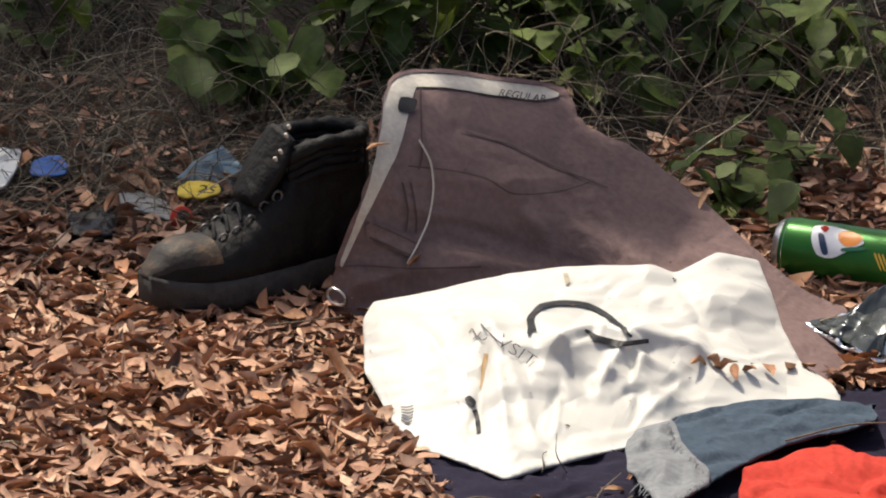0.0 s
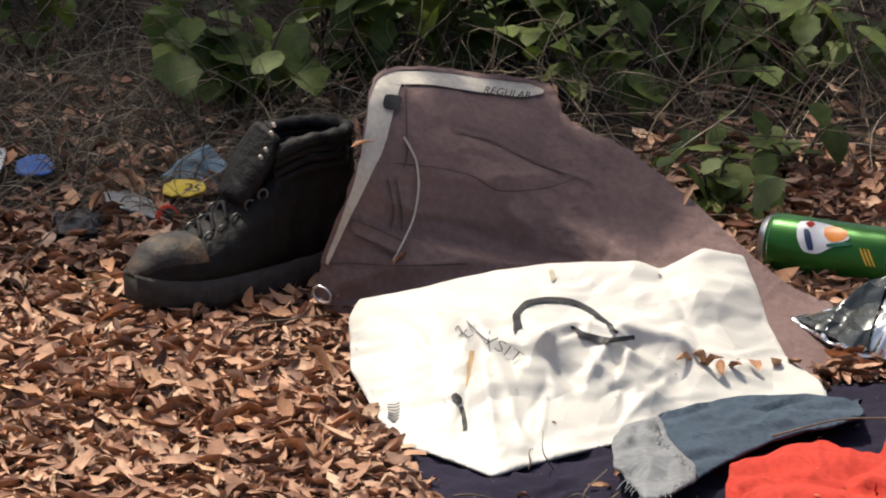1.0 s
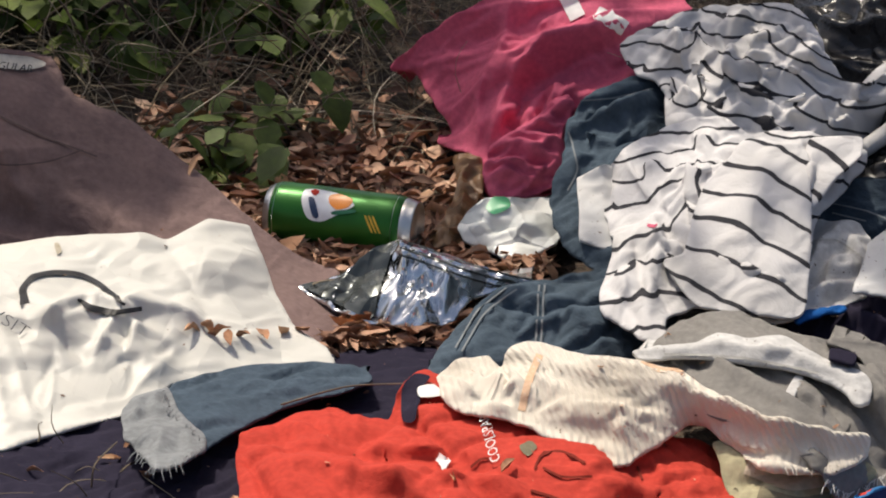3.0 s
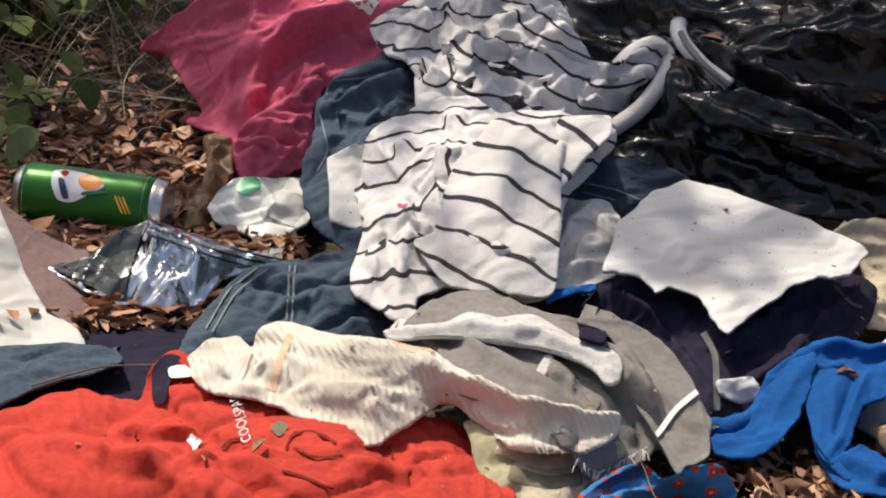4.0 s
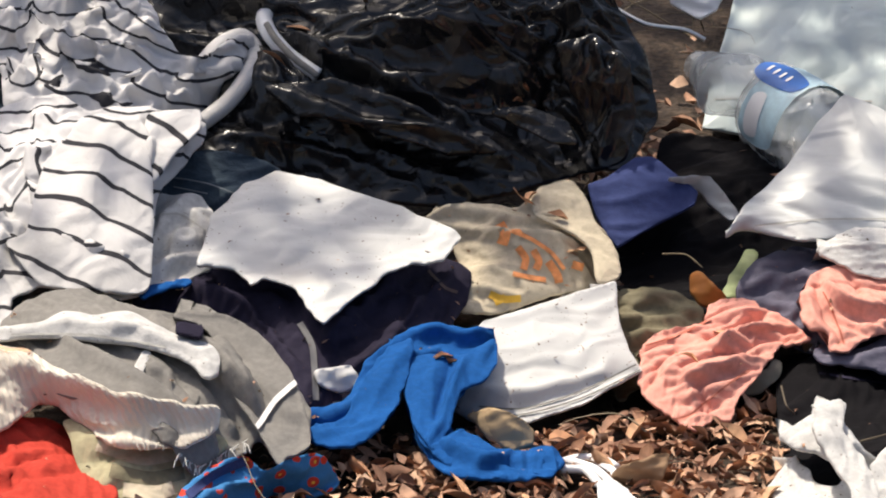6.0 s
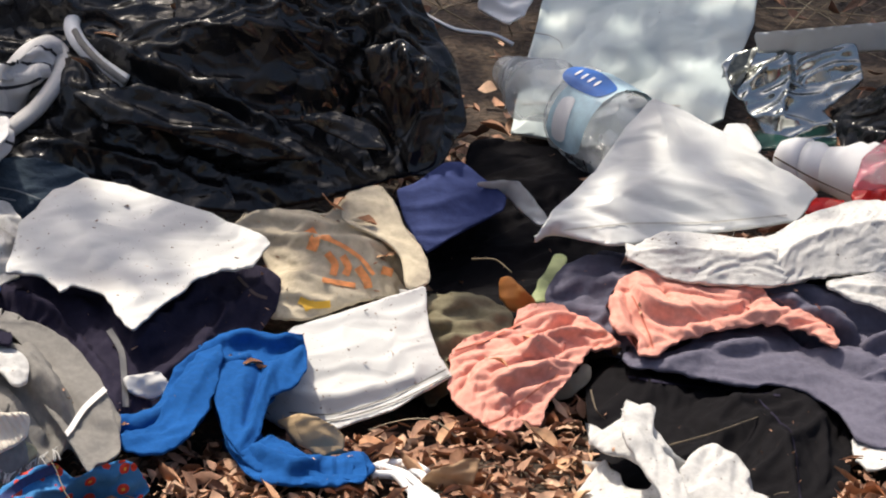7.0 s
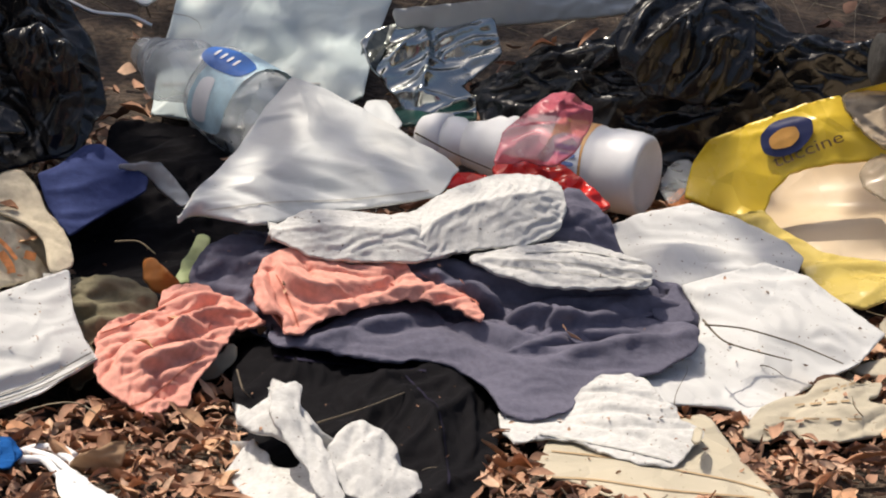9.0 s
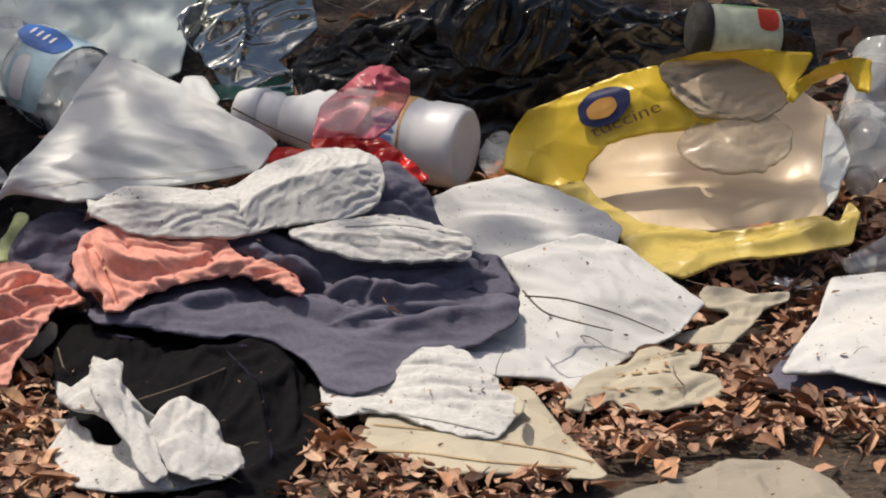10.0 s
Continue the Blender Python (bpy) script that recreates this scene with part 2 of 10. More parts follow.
def scuffed():
    m, nt, b = mat_base("scuffed_toe_leather")
    n, f = tex(nt, "Noise", 26, coords(nt), Detail=6.0, Roughness=0.7), tex(nt, "Noise", 220, coords(nt), Detail=3.0)
    c = ramp(nt, n.outputs[0], [(0.5, (0.016, 0.014, 0.012)), (0.58, (0.06, 0.036, 0.018)), (0.68, (0.24, 0.15, 0.07))])
    nt.links.new(mixc(nt, 0.4, c, ramp(nt, f.outputs[0], [(0.45, (0.01, 0.009, 0.008)), (0.75, (0.06, 0.04, 0.025))])), b.inputs["Base Color"])
    b.inputs["Roughness"].default_value = 0.65
    nt.links.new(bump(nt, n.outputs[0], 0.4, 0.01), b.inputs["Normal"])
    return m


M_SUEDE = scuffed()
M_RUBBER = plain("dusty_rubber", (0.035, 0.032, 0.028), 0.8, var=0.4, scale=70, bm=0.4)
M_STEEL = plain("steel", (0.6, 0.6, 0.58), 0.3, 1.0)
M_WHITEPLASTIC = plain("white_plastic", (0.8, 0.8, 0.8), 0.35, var=0.05, bm=0.03)
M_CANGREEN = plain("green_can_paint", (0.022, 0.13, 0.016), 0.3, 0.45, var=0.15, scale=15, bm=0.03)
M_DEADLEAF = island_mat("dead_leaf", [(0.0, (0.14, 0.075, 0.05)), (0.3, (0.34, 0.175, 0.105)), (0.7, (0.54, 0.31, 0.195)), (1.0, (0.64, 0.44, 0.3))], 0.75)
M_DEADLEAFOBJ = island_mat("dead_leaf_single", [(0.0, (0.22, 0.1, 0.05)), (0.5, (0.5, 0.25, 0.13)), (1.0, (0.66, 0.4, 0.23))], 0.75, per_object=True)
M_GREENLEAF = island_mat("bramble_leaf", [(0.0, (0.035, 0.065, 0.01)), (0.5, (0.095, 0.145, 0.022)), (0.88, (0.15, 0.2, 0.035)), (1.0, (0.26, 0.28, 0.05))], 0.62, sub=0.35)
M_STRAW = island_mat("dry_grass_blade", [(0.0, (0.08, 0.06, 0.04)), (0.6, (0.22, 0.175, 0.115)), (0.93, (0.36, 0.31, 0.22)), (1.0, (0.55, 0.5, 0.4))], 0.8)
M_BARK = plain("bark", (0.09, 0.065, 0.045), 0.9, var=0.5, scale=30, bm=0.8)

# ---- geometry helpers ----
SN, CS = math.sin(radians(16)), math.cos(radians(16))
UPISH = np.array([0.0, -0.6, 0.8])


def bank(y):
    """Height of the verge: level in front, a gentle bank behind."""
    t = np.asarray(y, dtype=float) + 0.45
    r = 0.06 * (t + np.sqrt(t * t + 0.0125))
    return np.where(r < 0.26, r, 0.26 + 0.1 * np.tanh((r - 0.26) * 6))


def perlin(u, v, seed):
    rng = np.random.RandomState(seed)
    ang = rng.rand(64, 64) * 2 * np.pi
    gx, gy = np.cos(ang), np.sin(ang)
    iu, iv = np.floor(u).astype(int), np.floor(v).astype(int)
    fu, fv = u - iu, v - iv

    def corner(a, b):
        i, j = (iu + a) % 64, (iv + b) % 64
        return gx[i, j] * (fu - a) + gy[i, j] * (fv - b)
    wu, wv = fu * fu * fu * (fu * (fu * 6 - 15) + 10), fv * fv * fv * (fv * (fv * 6 - 15) + 10)
    lo = corner(0, 0) * (1 - wu) + corner(1, 0) * wu
    hi = corner(0, 1) * (1 - wu) + corner(1, 1) * wu
    return (lo * (1 - wv) + hi * wv) * 1.5


def facets(u, v, cell, seed):
    """Flat crumple facets: the difference of two squared nearest-seed distances."""
    r = np.random.RandomState(seed)
    out = np.zeros(len(u))
    n = max(5, int((np.ptp(u) + cell) * (np.ptp(v) + cell) / cell ** 2))
    for sign in (1, -1):
        best = np.full(len(u), 1e9)
        for a, b in zip(r.uniform(u.min(), u.max(), n), r.uniform(v.min(), v.max(), n)):
            best = np.minimum(best, (u - a) ** 2 + (v - b) ** 2)
        out += sign * best
    return np.clip(out / cell ** 2, -1.5, 1.5)


def straight_loop(pts, n=8):
    """Straight edges with hardly eased corners."""
    p = np.array(pts, dtype=float)
    return np.concatenate([[a + (b - a) * j / n for j in range(n)] for a, b in zip(p, np.roll(p, -1, 0))])


def smooth_loop(pts, n=8, closed=True):
    """Catmull-Rom through a few plan points."""
    p = np.array(pts, dtype=float)
    k, out = len(p), []
    for i in range(k if closed else k - 1):
        if closed:
            a, b, c, d = p[i - 1], p[i], p[(i + 1) % k], p[(i + 2) % k]
        else:
            a, b, c, d = p[max(i - 1, 0)], p[i], p[i + 1], p[min(i + 2, k - 1)]
        for j in range(n):
            t = j / n
            out.append(0.5 * (2 * b + (c - a) * t * 0.8 + (2 * a - 5 * b + 4 * c - d) * t * t * 0.8 + (3 * b - a - 3 * c + d) * t ** 3 * 0.8
                              + 0.2 * 2 * ((c - b) * (3 * t * t - 2 * t ** 3))))
    if not closed:
        out.append(p[-1])
    return np.array(out)


def link(name, me, mat, parent=None, label="", smooth=True):
    if smooth:
        me.shade_smooth()
    if mat:
        me.materials.append(mat)
    ob = new(name, me)
    if parent:
        ob.parent = parent
    if label:
        ob["label"] = label
    return ob


def part(name, bm, mat, parent=None, label="", smooth=True):
    me = bpy.data.meshes.new(name)
    bm.normal_update()
    bm.to_mesh(me)
    bm.free()
    return link(name, me, mat, parent, label, smooth)


def thing(name, label, category, at=(0, 0, 0), group="", kind=""):
    ob = new(name)
    ob.empty_display_size = 0.02
    ob.location = at
    return tagged(ob, label, category, group, kind)


FOOTPRINTS = []
CRISP = ("paper", "tissue", "sheet", "foil", "packaging", "wrapper", "film", "edge")


def drape(P, base, inside, seed, slack, iters, span, stiff, lie, cell, pitch):
    """Lets a limp sheet buckle: its cloth is a little too long for its outline, so folds form and sharpen.
    P: (nu, ns, 3) starting shape, base: the surface that carries it, slack: share of spare length across the folds,
    span: cells over which cloth resists bending, lie: the way the folds run in degrees, pitch: their usual width."""
    nu, ns = P.shape[:2]
    r = np.arange(nu * ns).reshape(nu, ns)
    free = inside.ravel()
    ii, jj = np.meshgrid(np.arange(nu), np.arange(ns), indexing="ij")
    U, S = (ii * cell).ravel(), (jj * cell * 1.8).ravel()
    loose = np.clip(0.62 + 1.3 * perlin(U / 0.06 + 3, S / 0.06 + 7, seed + 900), 0.12, 1.5)
    ang = radians(lie) + 1.3 * perlin(U / 0.13 + 13, S / 0.13 + 2, seed + 901)
    ca, sa = np.cos(ang), np.sin(ang)
    q = P.reshape(-1, 3)
    w0 = 0.02 * perlin(U / 0.05, S / 0.05, seed + 904)
    along, across = U * math.cos(radians(lie)) + S * math.sin(radians(lie)), -U * math.sin(radians(lie)) + S * math.cos(radians(lie)) + w0
    jolt = perlin(along / pitch * 0.22 + 5, across / pitch + 5, seed + 902) + 0.5 * perlin(along / pitch * 0.5 + 9, across / pitch * 2 + 3, seed + 903)
    X = q + np.where(free, 0.11 * pitch * jolt, 0.0)[:, None] * UPISH
    sets = []
    for di, dj in ((1, 0), (0, 1), (1, 1), (1, -1), (span, 0), (0, span)):
        if dj >= 0:
            a, b = r[: nu - di, : ns - dj].ravel(), r[di:, dj:].ravel()
        else:
            a, b = r[: nu - di, 1:].ravel(), r[di:, :-1].ravel()
        use = free[a] | free[b]
        a, b = a[use], b[use]
        L = np.linalg.norm(q[a] - q[b], axis=1)
        long_ = di > 1 or dj > 1
        eu, es = di, dj * 1.8
        share = (-eu * sa[a] + es * ca[a]) ** 2 / (eu * eu + es * es)
        L = L * (1 + (0.2 if long_ else 1.0) * slack * loose[a] * share)
        wa, wb = free[a].astype(float), free[b].astype(float)
        tot = wa + wb
        block = (a // ns // di if di else (a % ns) // dj) % 2
        for c in (0, 1):
            m = block == c
            if m.any():
                sets.append((a[m], b[m], L[m] * (stiff if long_ else 1.0), (wa / tot)[m][:, None], (wb / tot)[m][:, None], 0.5 if long_ else (0.35 if di and dj else 0.9), long_))
    B = base.reshape(-1, 3)
    for it in range(iters):
        for a, b, L, wa, wb, give, long_ in sets:
            d = X[b] - X[a]
            n = np.sqrt((d * d).sum(1)) + 1e-9
            k = (n - L) / n
            k = np.minimum(k, 0) * give if long_ else k * give
            d *= k[:, None]
            X[a] += d * wa
            X[b] -= d * wb
        h = (X - B) @ UPISH
        X -= np.where(free, np.minimum(h + 0.009, 0) + 0.3 * np.maximum(h - 0.04, 0), 0)[:, None] * UPISH * 0.8
    Y = X.reshape(nu, ns, 3)
    avg = Y.copy()
    avg[1:-1, 1:-1] = 0.6 * Y[1:-1, 1:-1] + 0.1 * (Y[2:, 1:-1] + Y[:-2, 1:-1] + Y[1:-1, 2:] + Y[1:-1, :-2])
    return np.where(inside[..., None], avg, Y).reshape(-1, 3)


class Sheet:
    """A limp sheet over the pile: outline, height along the outline, a swell, folds and hand-laid ridges."""

    def __init__(self, name, edge, mat, parent=None, label="", dome=0.02, folds=(), ridges=(), cell=0.0024, drop=None, wob=0.0035, seed=1, lift=0.0, gather=0.02, spin=0.0, crumple=2.4, fine_folds=1.0, sharp=False, slack=None, span=3, iters=80, lie=None, pitch=0.012):
        dense = straight_loop(edge) if (mat.name.split('_')[-1] in CRISP or sharp) else smooth_loop(edge)
        k = len(dense)
        ph = np.arange(k) * 0.37
        ripple = np.stack([perlin(ph, ph * 0 + 3.3, seed + 50) + 0.6 * perlin(ph * 2.7, ph * 0 + 1.3, seed + 51), 0 * ph, perlin(ph, ph * 0 + 9.1, seed + 60) + 0.6 * perlin(ph * 2.7, ph * 0 + 4.3, seed + 61)], 1)
        dense = dense + ripple * wob * (0.35 if (mat.name.split('_')[-1] in CRISP or sharp) else 0.8)
        du, ds = dense[:, 0], dense[:, 1] * SN + dense[:, 2] * CS
        self.u0, self.s0, self.c = du.min() - cell, ds.min() - cell, cell
        nu, ns = int((du.max() - self.u0) / cell) + 3, int((ds.max() - self.s0) / cell) + 3
        U, S = np.meshgrid(self.u0 + np.arange(nu) * cell, self.s0 + np.arange(ns) * cell, indexing="ij")
        u, s = U.ravel(), S.ravel()
        a, b = np.stack([du, ds], 1), np.stack([np.roll(du, -1), np.roll(ds, -1)], 1)
        inside = np.zeros(len(u), bool)
        best = np.full(len(u), 1e9)
        near = np.zeros((len(u), 2))
        num, den, edge_z = np.zeros(len(u)), np.zeros(len(u)), np.zeros(len(u))
        for i in range(k):
            (ax, ay), (bx, by) = a[i], b[i]
            cond = (ay > s) != (by > s)
            inside ^= cond & (u < (bx - ax) * (s - ay) / ((by - ay) + 1e-12) + ax)
            t = np.clip(((u - ax) * (bx - ax) + (s - ay) * (by - ay)) / ((bx - ax) ** 2 + (by - ay) ** 2 + 1e-12), 0, 1)
            qx, qy = ax + t * (bx - ax), ay + t * (by - ay)
            d2 = (u - qx) ** 2 + (s - qy) ** 2
            m = d2 < best
            best[m] = d2[m]
            edge_z[m] = (dense[i, 2] + t * (dense[(i + 1) % k, 2] - dense[i, 2]))[m]
            near[m, 0], near[m, 1] = qx[m], qy[m]
            w = math.hypot(bx - ax, by - ay) / (d2 + 2e-5) ** 1.25
            num += w * dense[i, 2]
            den += w
        inside &= best > (0.4 * cell) ** 2
        z = (num / den).reshape(nu, ns)
        free = inside.reshape(nu, ns).copy()
        free[[0, -1], :] = False
        free[:, [0, -1]] = False
        z = np.where(inside.reshape(nu, ns), z, edge_z.reshape(nu, ns))
        for _ in range(900):
            avg = z.copy()
            avg[1:-1, 1:-1] = 0.25 * (z[2:, 1:-1] + z[:-2, 1:-1] + z[1:-1, 2:] + z[1:-1, :-2])
            z = np.where(free, avg, z)
        z = z.ravel()
        out = ~inside
        u, s = u.copy(), s.copy()
        u[out], s[out] = near[out, 0], near[out, 1]
        d = np.where(inside, np.sqrt(best), 0)
        y = (s - z * CS) / SN
        fade = 1 - np.exp(-d / gather)
        disp = dome * (1 - np.exp(-(d / 0.05) ** 1.3))
        fold = np.zeros(len(u))
        sl = s * 1.8
        for j, (ang, wl, amp, kind) in enumerate(folds):
            wu = u + 0.35 * wl * perlin(u / wl / 1.7, sl / wl / 1.7, seed + 7 * j)
            ws = sl + 0.35 * wl * perlin(u / wl / 1.7 + 5, sl / wl / 1.7 + 5, seed + 7 * j + 1)
            cu, sv = math.cos(radians(ang)), math.sin(radians(ang))
            along, across = wu * cu + ws * sv, -wu * sv + ws * cu
            stretch = {"crumple": 1.0, "pleat": 0.2, "groove": 0.28}.get(kind, 0.3)
            if kind == "facet":
                n = facets(u, sl, wl, seed + 31 * j)
            else:
                n = perlin(along / wl * stretch + 11, across / wl + 17, seed + 31 * j)
            if kind in ("crease", "crumple"):
                n = 0.8 - 2 * np.abs(n)
            elif kind == "soft":
                n = 1.3 * n - 0.9 * np.abs(n)
            elif kind == "groove":
                n = 0.45 + 0.5 * n - 1.5 * np.exp(-np.abs(n) / 0.1)
            elif kind == "pleat":
                n = 1.0 - 2.6 * np.abs(n) ** 0.8
            fold += amp * n * crumple
        fine = perlin(u / 0.022 + 3, s / 0.016 + 8, seed + 400)
        fold += 0.003 * crumple * fine_folds * fade * (0.6 - 2 * np.abs(fine)) * (0.4 + perlin(u / 0.07, s / 0.06, seed + 401))
        for pts, wid, amp in ridges:
            line = smooth_loop(pts, 6, False)
            lu, ls = line[:, 0], line[:, 1] * SN + line[:, 2] * CS
            dm = np.full(len(u), 1e9)
            for i in range(len(lu) - 1):
                ax, ay, bx, by = lu[i], ls[i], lu[i + 1], ls[i + 1]
                t = np.clip(((u - ax) * (bx - ax) + (s - ay) * (by - ay)) / ((bx - ax) ** 2 + (by - ay) ** 2 + 1e-12), 0, 1)
                dm = np.minimum(dm, (u - ax - t * (bx - ax)) ** 2 + (s - ay - t * (by - ay)) ** 2)
            fold += 1.4 * amp * np.exp(-np.sqrt(dm + (0.2 * wid) ** 2) / (0.8 * wid))
        disp = disp + fold * (0.25 + 0.75 * fade)
        flat = np.stack([u, y, z], 1)
        pos = flat + disp[:, None] * UPISH
        if slack is None:
            slack = 0.0 if mat.name.split('_')[-1] in CRISP or sharp else 0.17
        if slack:
            if lie is None:
                lie = ([f for f in folds if f[3] in ("groove", "pleat")] or list(folds) or [(0,)])[0][0]
            pos = drape(pos.reshape(nu, ns, 3), (flat + (dome * (1 - np.exp(-(d / 0.05) ** 1.3)))[:, None] * UPISH).reshape(nu, ns, 3), inside.reshape(nu, ns), seed, slack, iters, span, 0.95, lie, cell, pitch)
        pos += lift * np.array([-0.18 * du.mean(), -CS, SN])
        pos[:, 2] = np.maximum(pos[:, 2], bank(pos[:, 1]) + 0.003)
        self.grid, self.inside = pos.reshape(nu, ns, 3), inside.reshape(nu, ns)
        ii = np.arange(nu * ns).reshape(nu, ns)
        quads = np.stack([ii[:-1, :-1], ii[1:, :-1], ii[1:, 1:], ii[:-1, 1:]], -1).reshape(-1, 4)
        quads = quads[inside[quads].any(1)]
        used = np.unique(quads)
        remap = np.full(nu * ns, -1)
        remap[used] = np.arange(len(used))
        quads = remap[quads]
        verts = pos[used]
        uv = np.stack([u, s * 1.9 + fold * 1.2], 1)[used]
        if spin:
            cu, sv = math.cos(radians(spin)), math.sin(radians(spin))
            uv = np.stack([uv[:, 0] * cu - uv[:, 1] * sv, uv[:, 0] * sv + uv[:, 1] * cu], 1)
        # hem: turn the border down to what it lies on
        e = np.concatenate([quads[:, [0, 1]], quads[:, [1, 2]], quads[:, [2, 3]], quads[:, [3, 0]]])
        key = np.sort(e, 1)
        _, first, cnt = np.unique(key, axis=0, return_index=True, return_counts=True)
        rim = e[first[cnt == 1]]
        rv = np.unique(rim)
        for _ in range(2):
            acc, cnt_ = np.zeros((len(verts), 3)), np.zeros(len(verts))
            for p_, q_ in ((0, 1), (1, 0)):
                np.add.at(acc, rim[:, p_], verts[rim[:, q_]])
                np.add.at(cnt_, rim[:, p_], 1)
            verts[rv] = 0.5 * verts[rv] + 0.5 * acc[rv] / cnt_[rv][:, None]
        FOOTPRINTS.append(dense[:, :2])
        nr = len(rv)
        ru, rs = u[used][rv], s[used][rv]
        # the border curls under, then tucks in below the sheet until it meets what carries it
        grad = np.gradient(np.where(inside, np.sqrt(best), -np.sqrt(best)).reshape(nu, ns))
        iu = np.clip(((ru - self.u0) / cell).round().astype(int), 0, nu - 1)
        js = np.clip(((rs - self.s0) / cell).round().astype(int), 0, ns - 1)
        gu, gs = grad[0][iu, js], grad[1][iu, js]
        gl = np.sqrt(gu ** 2 + gs ** 2) + 1e-9
        gu, gs = gu / gl, gs / gl
        away = np.array([0.0, CS, -SN])
        room = np.maximum(verts[rv][:, 2] - bank(verts[rv][:, 1]), 0.0)
        thick = np.minimum(room + 0.002, 0.003)
        curl = verts[rv] + thick[:, None] * away * 1.5
        curl[:, 2] -= thick * 0.6
        deep = np.minimum(room / SN, 0.09 if drop is None else drop)
        low = verts[rv] + deep[:, None] * away
        low[:, 0] += gu * np.minimum(deep * 0.35, 0.02)
        low[:, 2] += gs * np.minimum(deep * 0.35, 0.02) * 0.9
        low[:, 2] = np.maximum(low[:, 2], bank(low[:, 1]) - 0.004)
        ci = np.full(len(verts), -1)
        ci[rv] = len(verts) + np.arange(nr)
        li = np.full(len(verts), -1)
        li[rv] = len(verts) + nr + np.arange(nr)
        hem = np.stack([rim[:, 1], rim[:, 0], ci[rim[:, 0]], ci[rim[:, 1]]], 1)
        tuck = np.stack([ci[rim[:, 1]], ci[rim[:, 0]], li[rim[:, 0]], li[rim[:, 1]]], 1)
        allv = np.concatenate([verts, curl, low])
        faces = np.concatenate([quads, hem, tuck])
        uv = np.concatenate([uv, uv[rv], uv[rv]])
        me = bpy.data.meshes.new(name)
        me.from_pydata(allv.tolist(), [], faces.tolist())
        lay = me.uv_layers.new(name="UVMap")
        loops = np.zeros(len(me.loops), dtype=np.int32)
        me.loops.foreach_get("vertex_index", loops)
        lay.data.foreach_set("uv", uv[loops].astype(np.float32).ravel())
        self.ob = link(name, me, mat, parent, label)

    def at(self, u, s, off=0.0015):
        """The place on the sheet over a slanted plan point."""
        i, j = (u - self.u0) / self.c, (s - self.s0) / self.c
        G = self.grid
        for _ in range(7):
            i = min(max(i, 0), G.shape[0] - 2.001)
            j = min(max(j, 0), G.shape[1] - 2.001)
            a, b = int(i), int(j)
            f, g = i - a, j - b
            p = G[a, b] * (1 - f) * (1 - g) + G[a + 1, b] * f * (1 - g) + G[a, b + 1] * (1 - f) * g + G[a + 1, b + 1] * f * g
            i += 0.6 * (u - p[0]) / self.c
            j += 0.6 * (s - p[1] * SN - p[2] * CS) / self.c
        return Vector(p + off * np.array([0, -0.8, 0.6]))

    def on(self, p, off=0.0015):
        return self.at(p[0], p[1] * SN + p[2] * CS, off)

    def band(self, name, pts, width, mat, label="", closed=False, parent=None, off=0.002):
        """A printed or sewn line that follows the sheet."""
        line = smooth_loop(pts, 8, closed)
        q = np.stack([line[:, 0], line[:, 1] * SN + line[:, 2] * CS], 1)
        bm = bmesh.new()
        rows = []
        n = len(q)
        for i in range(n):
            d = q[min(i + 1, n - 1)] - q[max(i - 1, 0)] if not closed else q[(i + 1) % n] - q[i - 1]
            d = d / (np.linalg.norm(d) + 1e-9)
            w = width(i / (n - 1)) if callable(width) else width
            nrm = np.array([-d[1], d[0]]) * w / 2
            rows.append([bm.verts.new(self.at(*(q[i] + nrm * k), off)) for k in (-1, -0.33, 0.33, 1)])
        for i in range(n if closed else n - 1):
            r0, r1 = rows[i], rows[(i + 1) % n]
            for k in range(3):
                bm.faces.new((r0[k], r0[k + 1], r1[k + 1], r1[k]))
        bmesh.ops.recalc_face_normals(bm, faces=bm.faces)
        return part(name, bm, mat, parent or self.ob, label)

    def patch(self, name, pts, mat, label="", parent=None, off=0.002, n=6):
        """A printed patch: fan of rings from its middle to its outline."""
        line = smooth_loop(pts, 5)
        q = np.stack([line[:, 0], line[:, 1] * SN + line[:, 2] * CS], 1)
        mid = q.mean(0)
        bm = bmesh.new()
        c = bm.verts.new(self.at(*mid, off))
        prev = None
        for r in range(1, n + 1):
            ring = [bm.verts.new(self.at(*(mid + (p - mid) * r / n), off)) for p in q]
            for i in range(len(ring)):
                j = (i + 1) % len(ring)
                if prev is None:
                    bm.faces.new((c, ring[i], ring[j]))
                else:
                    bm.faces.new((prev[i], ring[i], ring[j], prev[j]))
            prev = ring
        bmesh.ops.recalc_face_normals(bm, faces=bm.faces)
        return part(name, bm, mat, parent or self.ob, label)

    def words(self, name, text, p0, p1, height, mat, label="", lean=0.0, thin=0.0, off=0.004):
        """Lettering from p0 towards p1 that follows the sheet."""
        cu = bpy.data.curves.new(name, "FONT")
        cu.body, cu.size, cu.resolution_u, cu.offset = text, 1.0, 3, thin
        tmp = bpy.data.objects.new(name, cu)
        me = bpy.data.meshes.new_from_object(tmp)
        bpy.data.objects.remove(tmp)
        a = np.array([p0[0], p0[1] * SN + p0[2] * CS])
        b = np.array([p1[0], p1[1] * SN + p1[2] * CS])
        xs = [v.co.x for v in me.vertices]
        span = max(xs) - min(xs)
        ax = (b - a) / span
        ay = np.array([-(b - a)[1], (b - a)[0]])
        ay = ay / np.linalg.norm(ay) * height / 0.7 + lean * ax
        for v in me.vertices:
            v.co = self.at(*(a + ax * (v.co.x - min(xs)) + ay * v.co.y), off)
        return link(name, me, mat, self.ob, label, False)


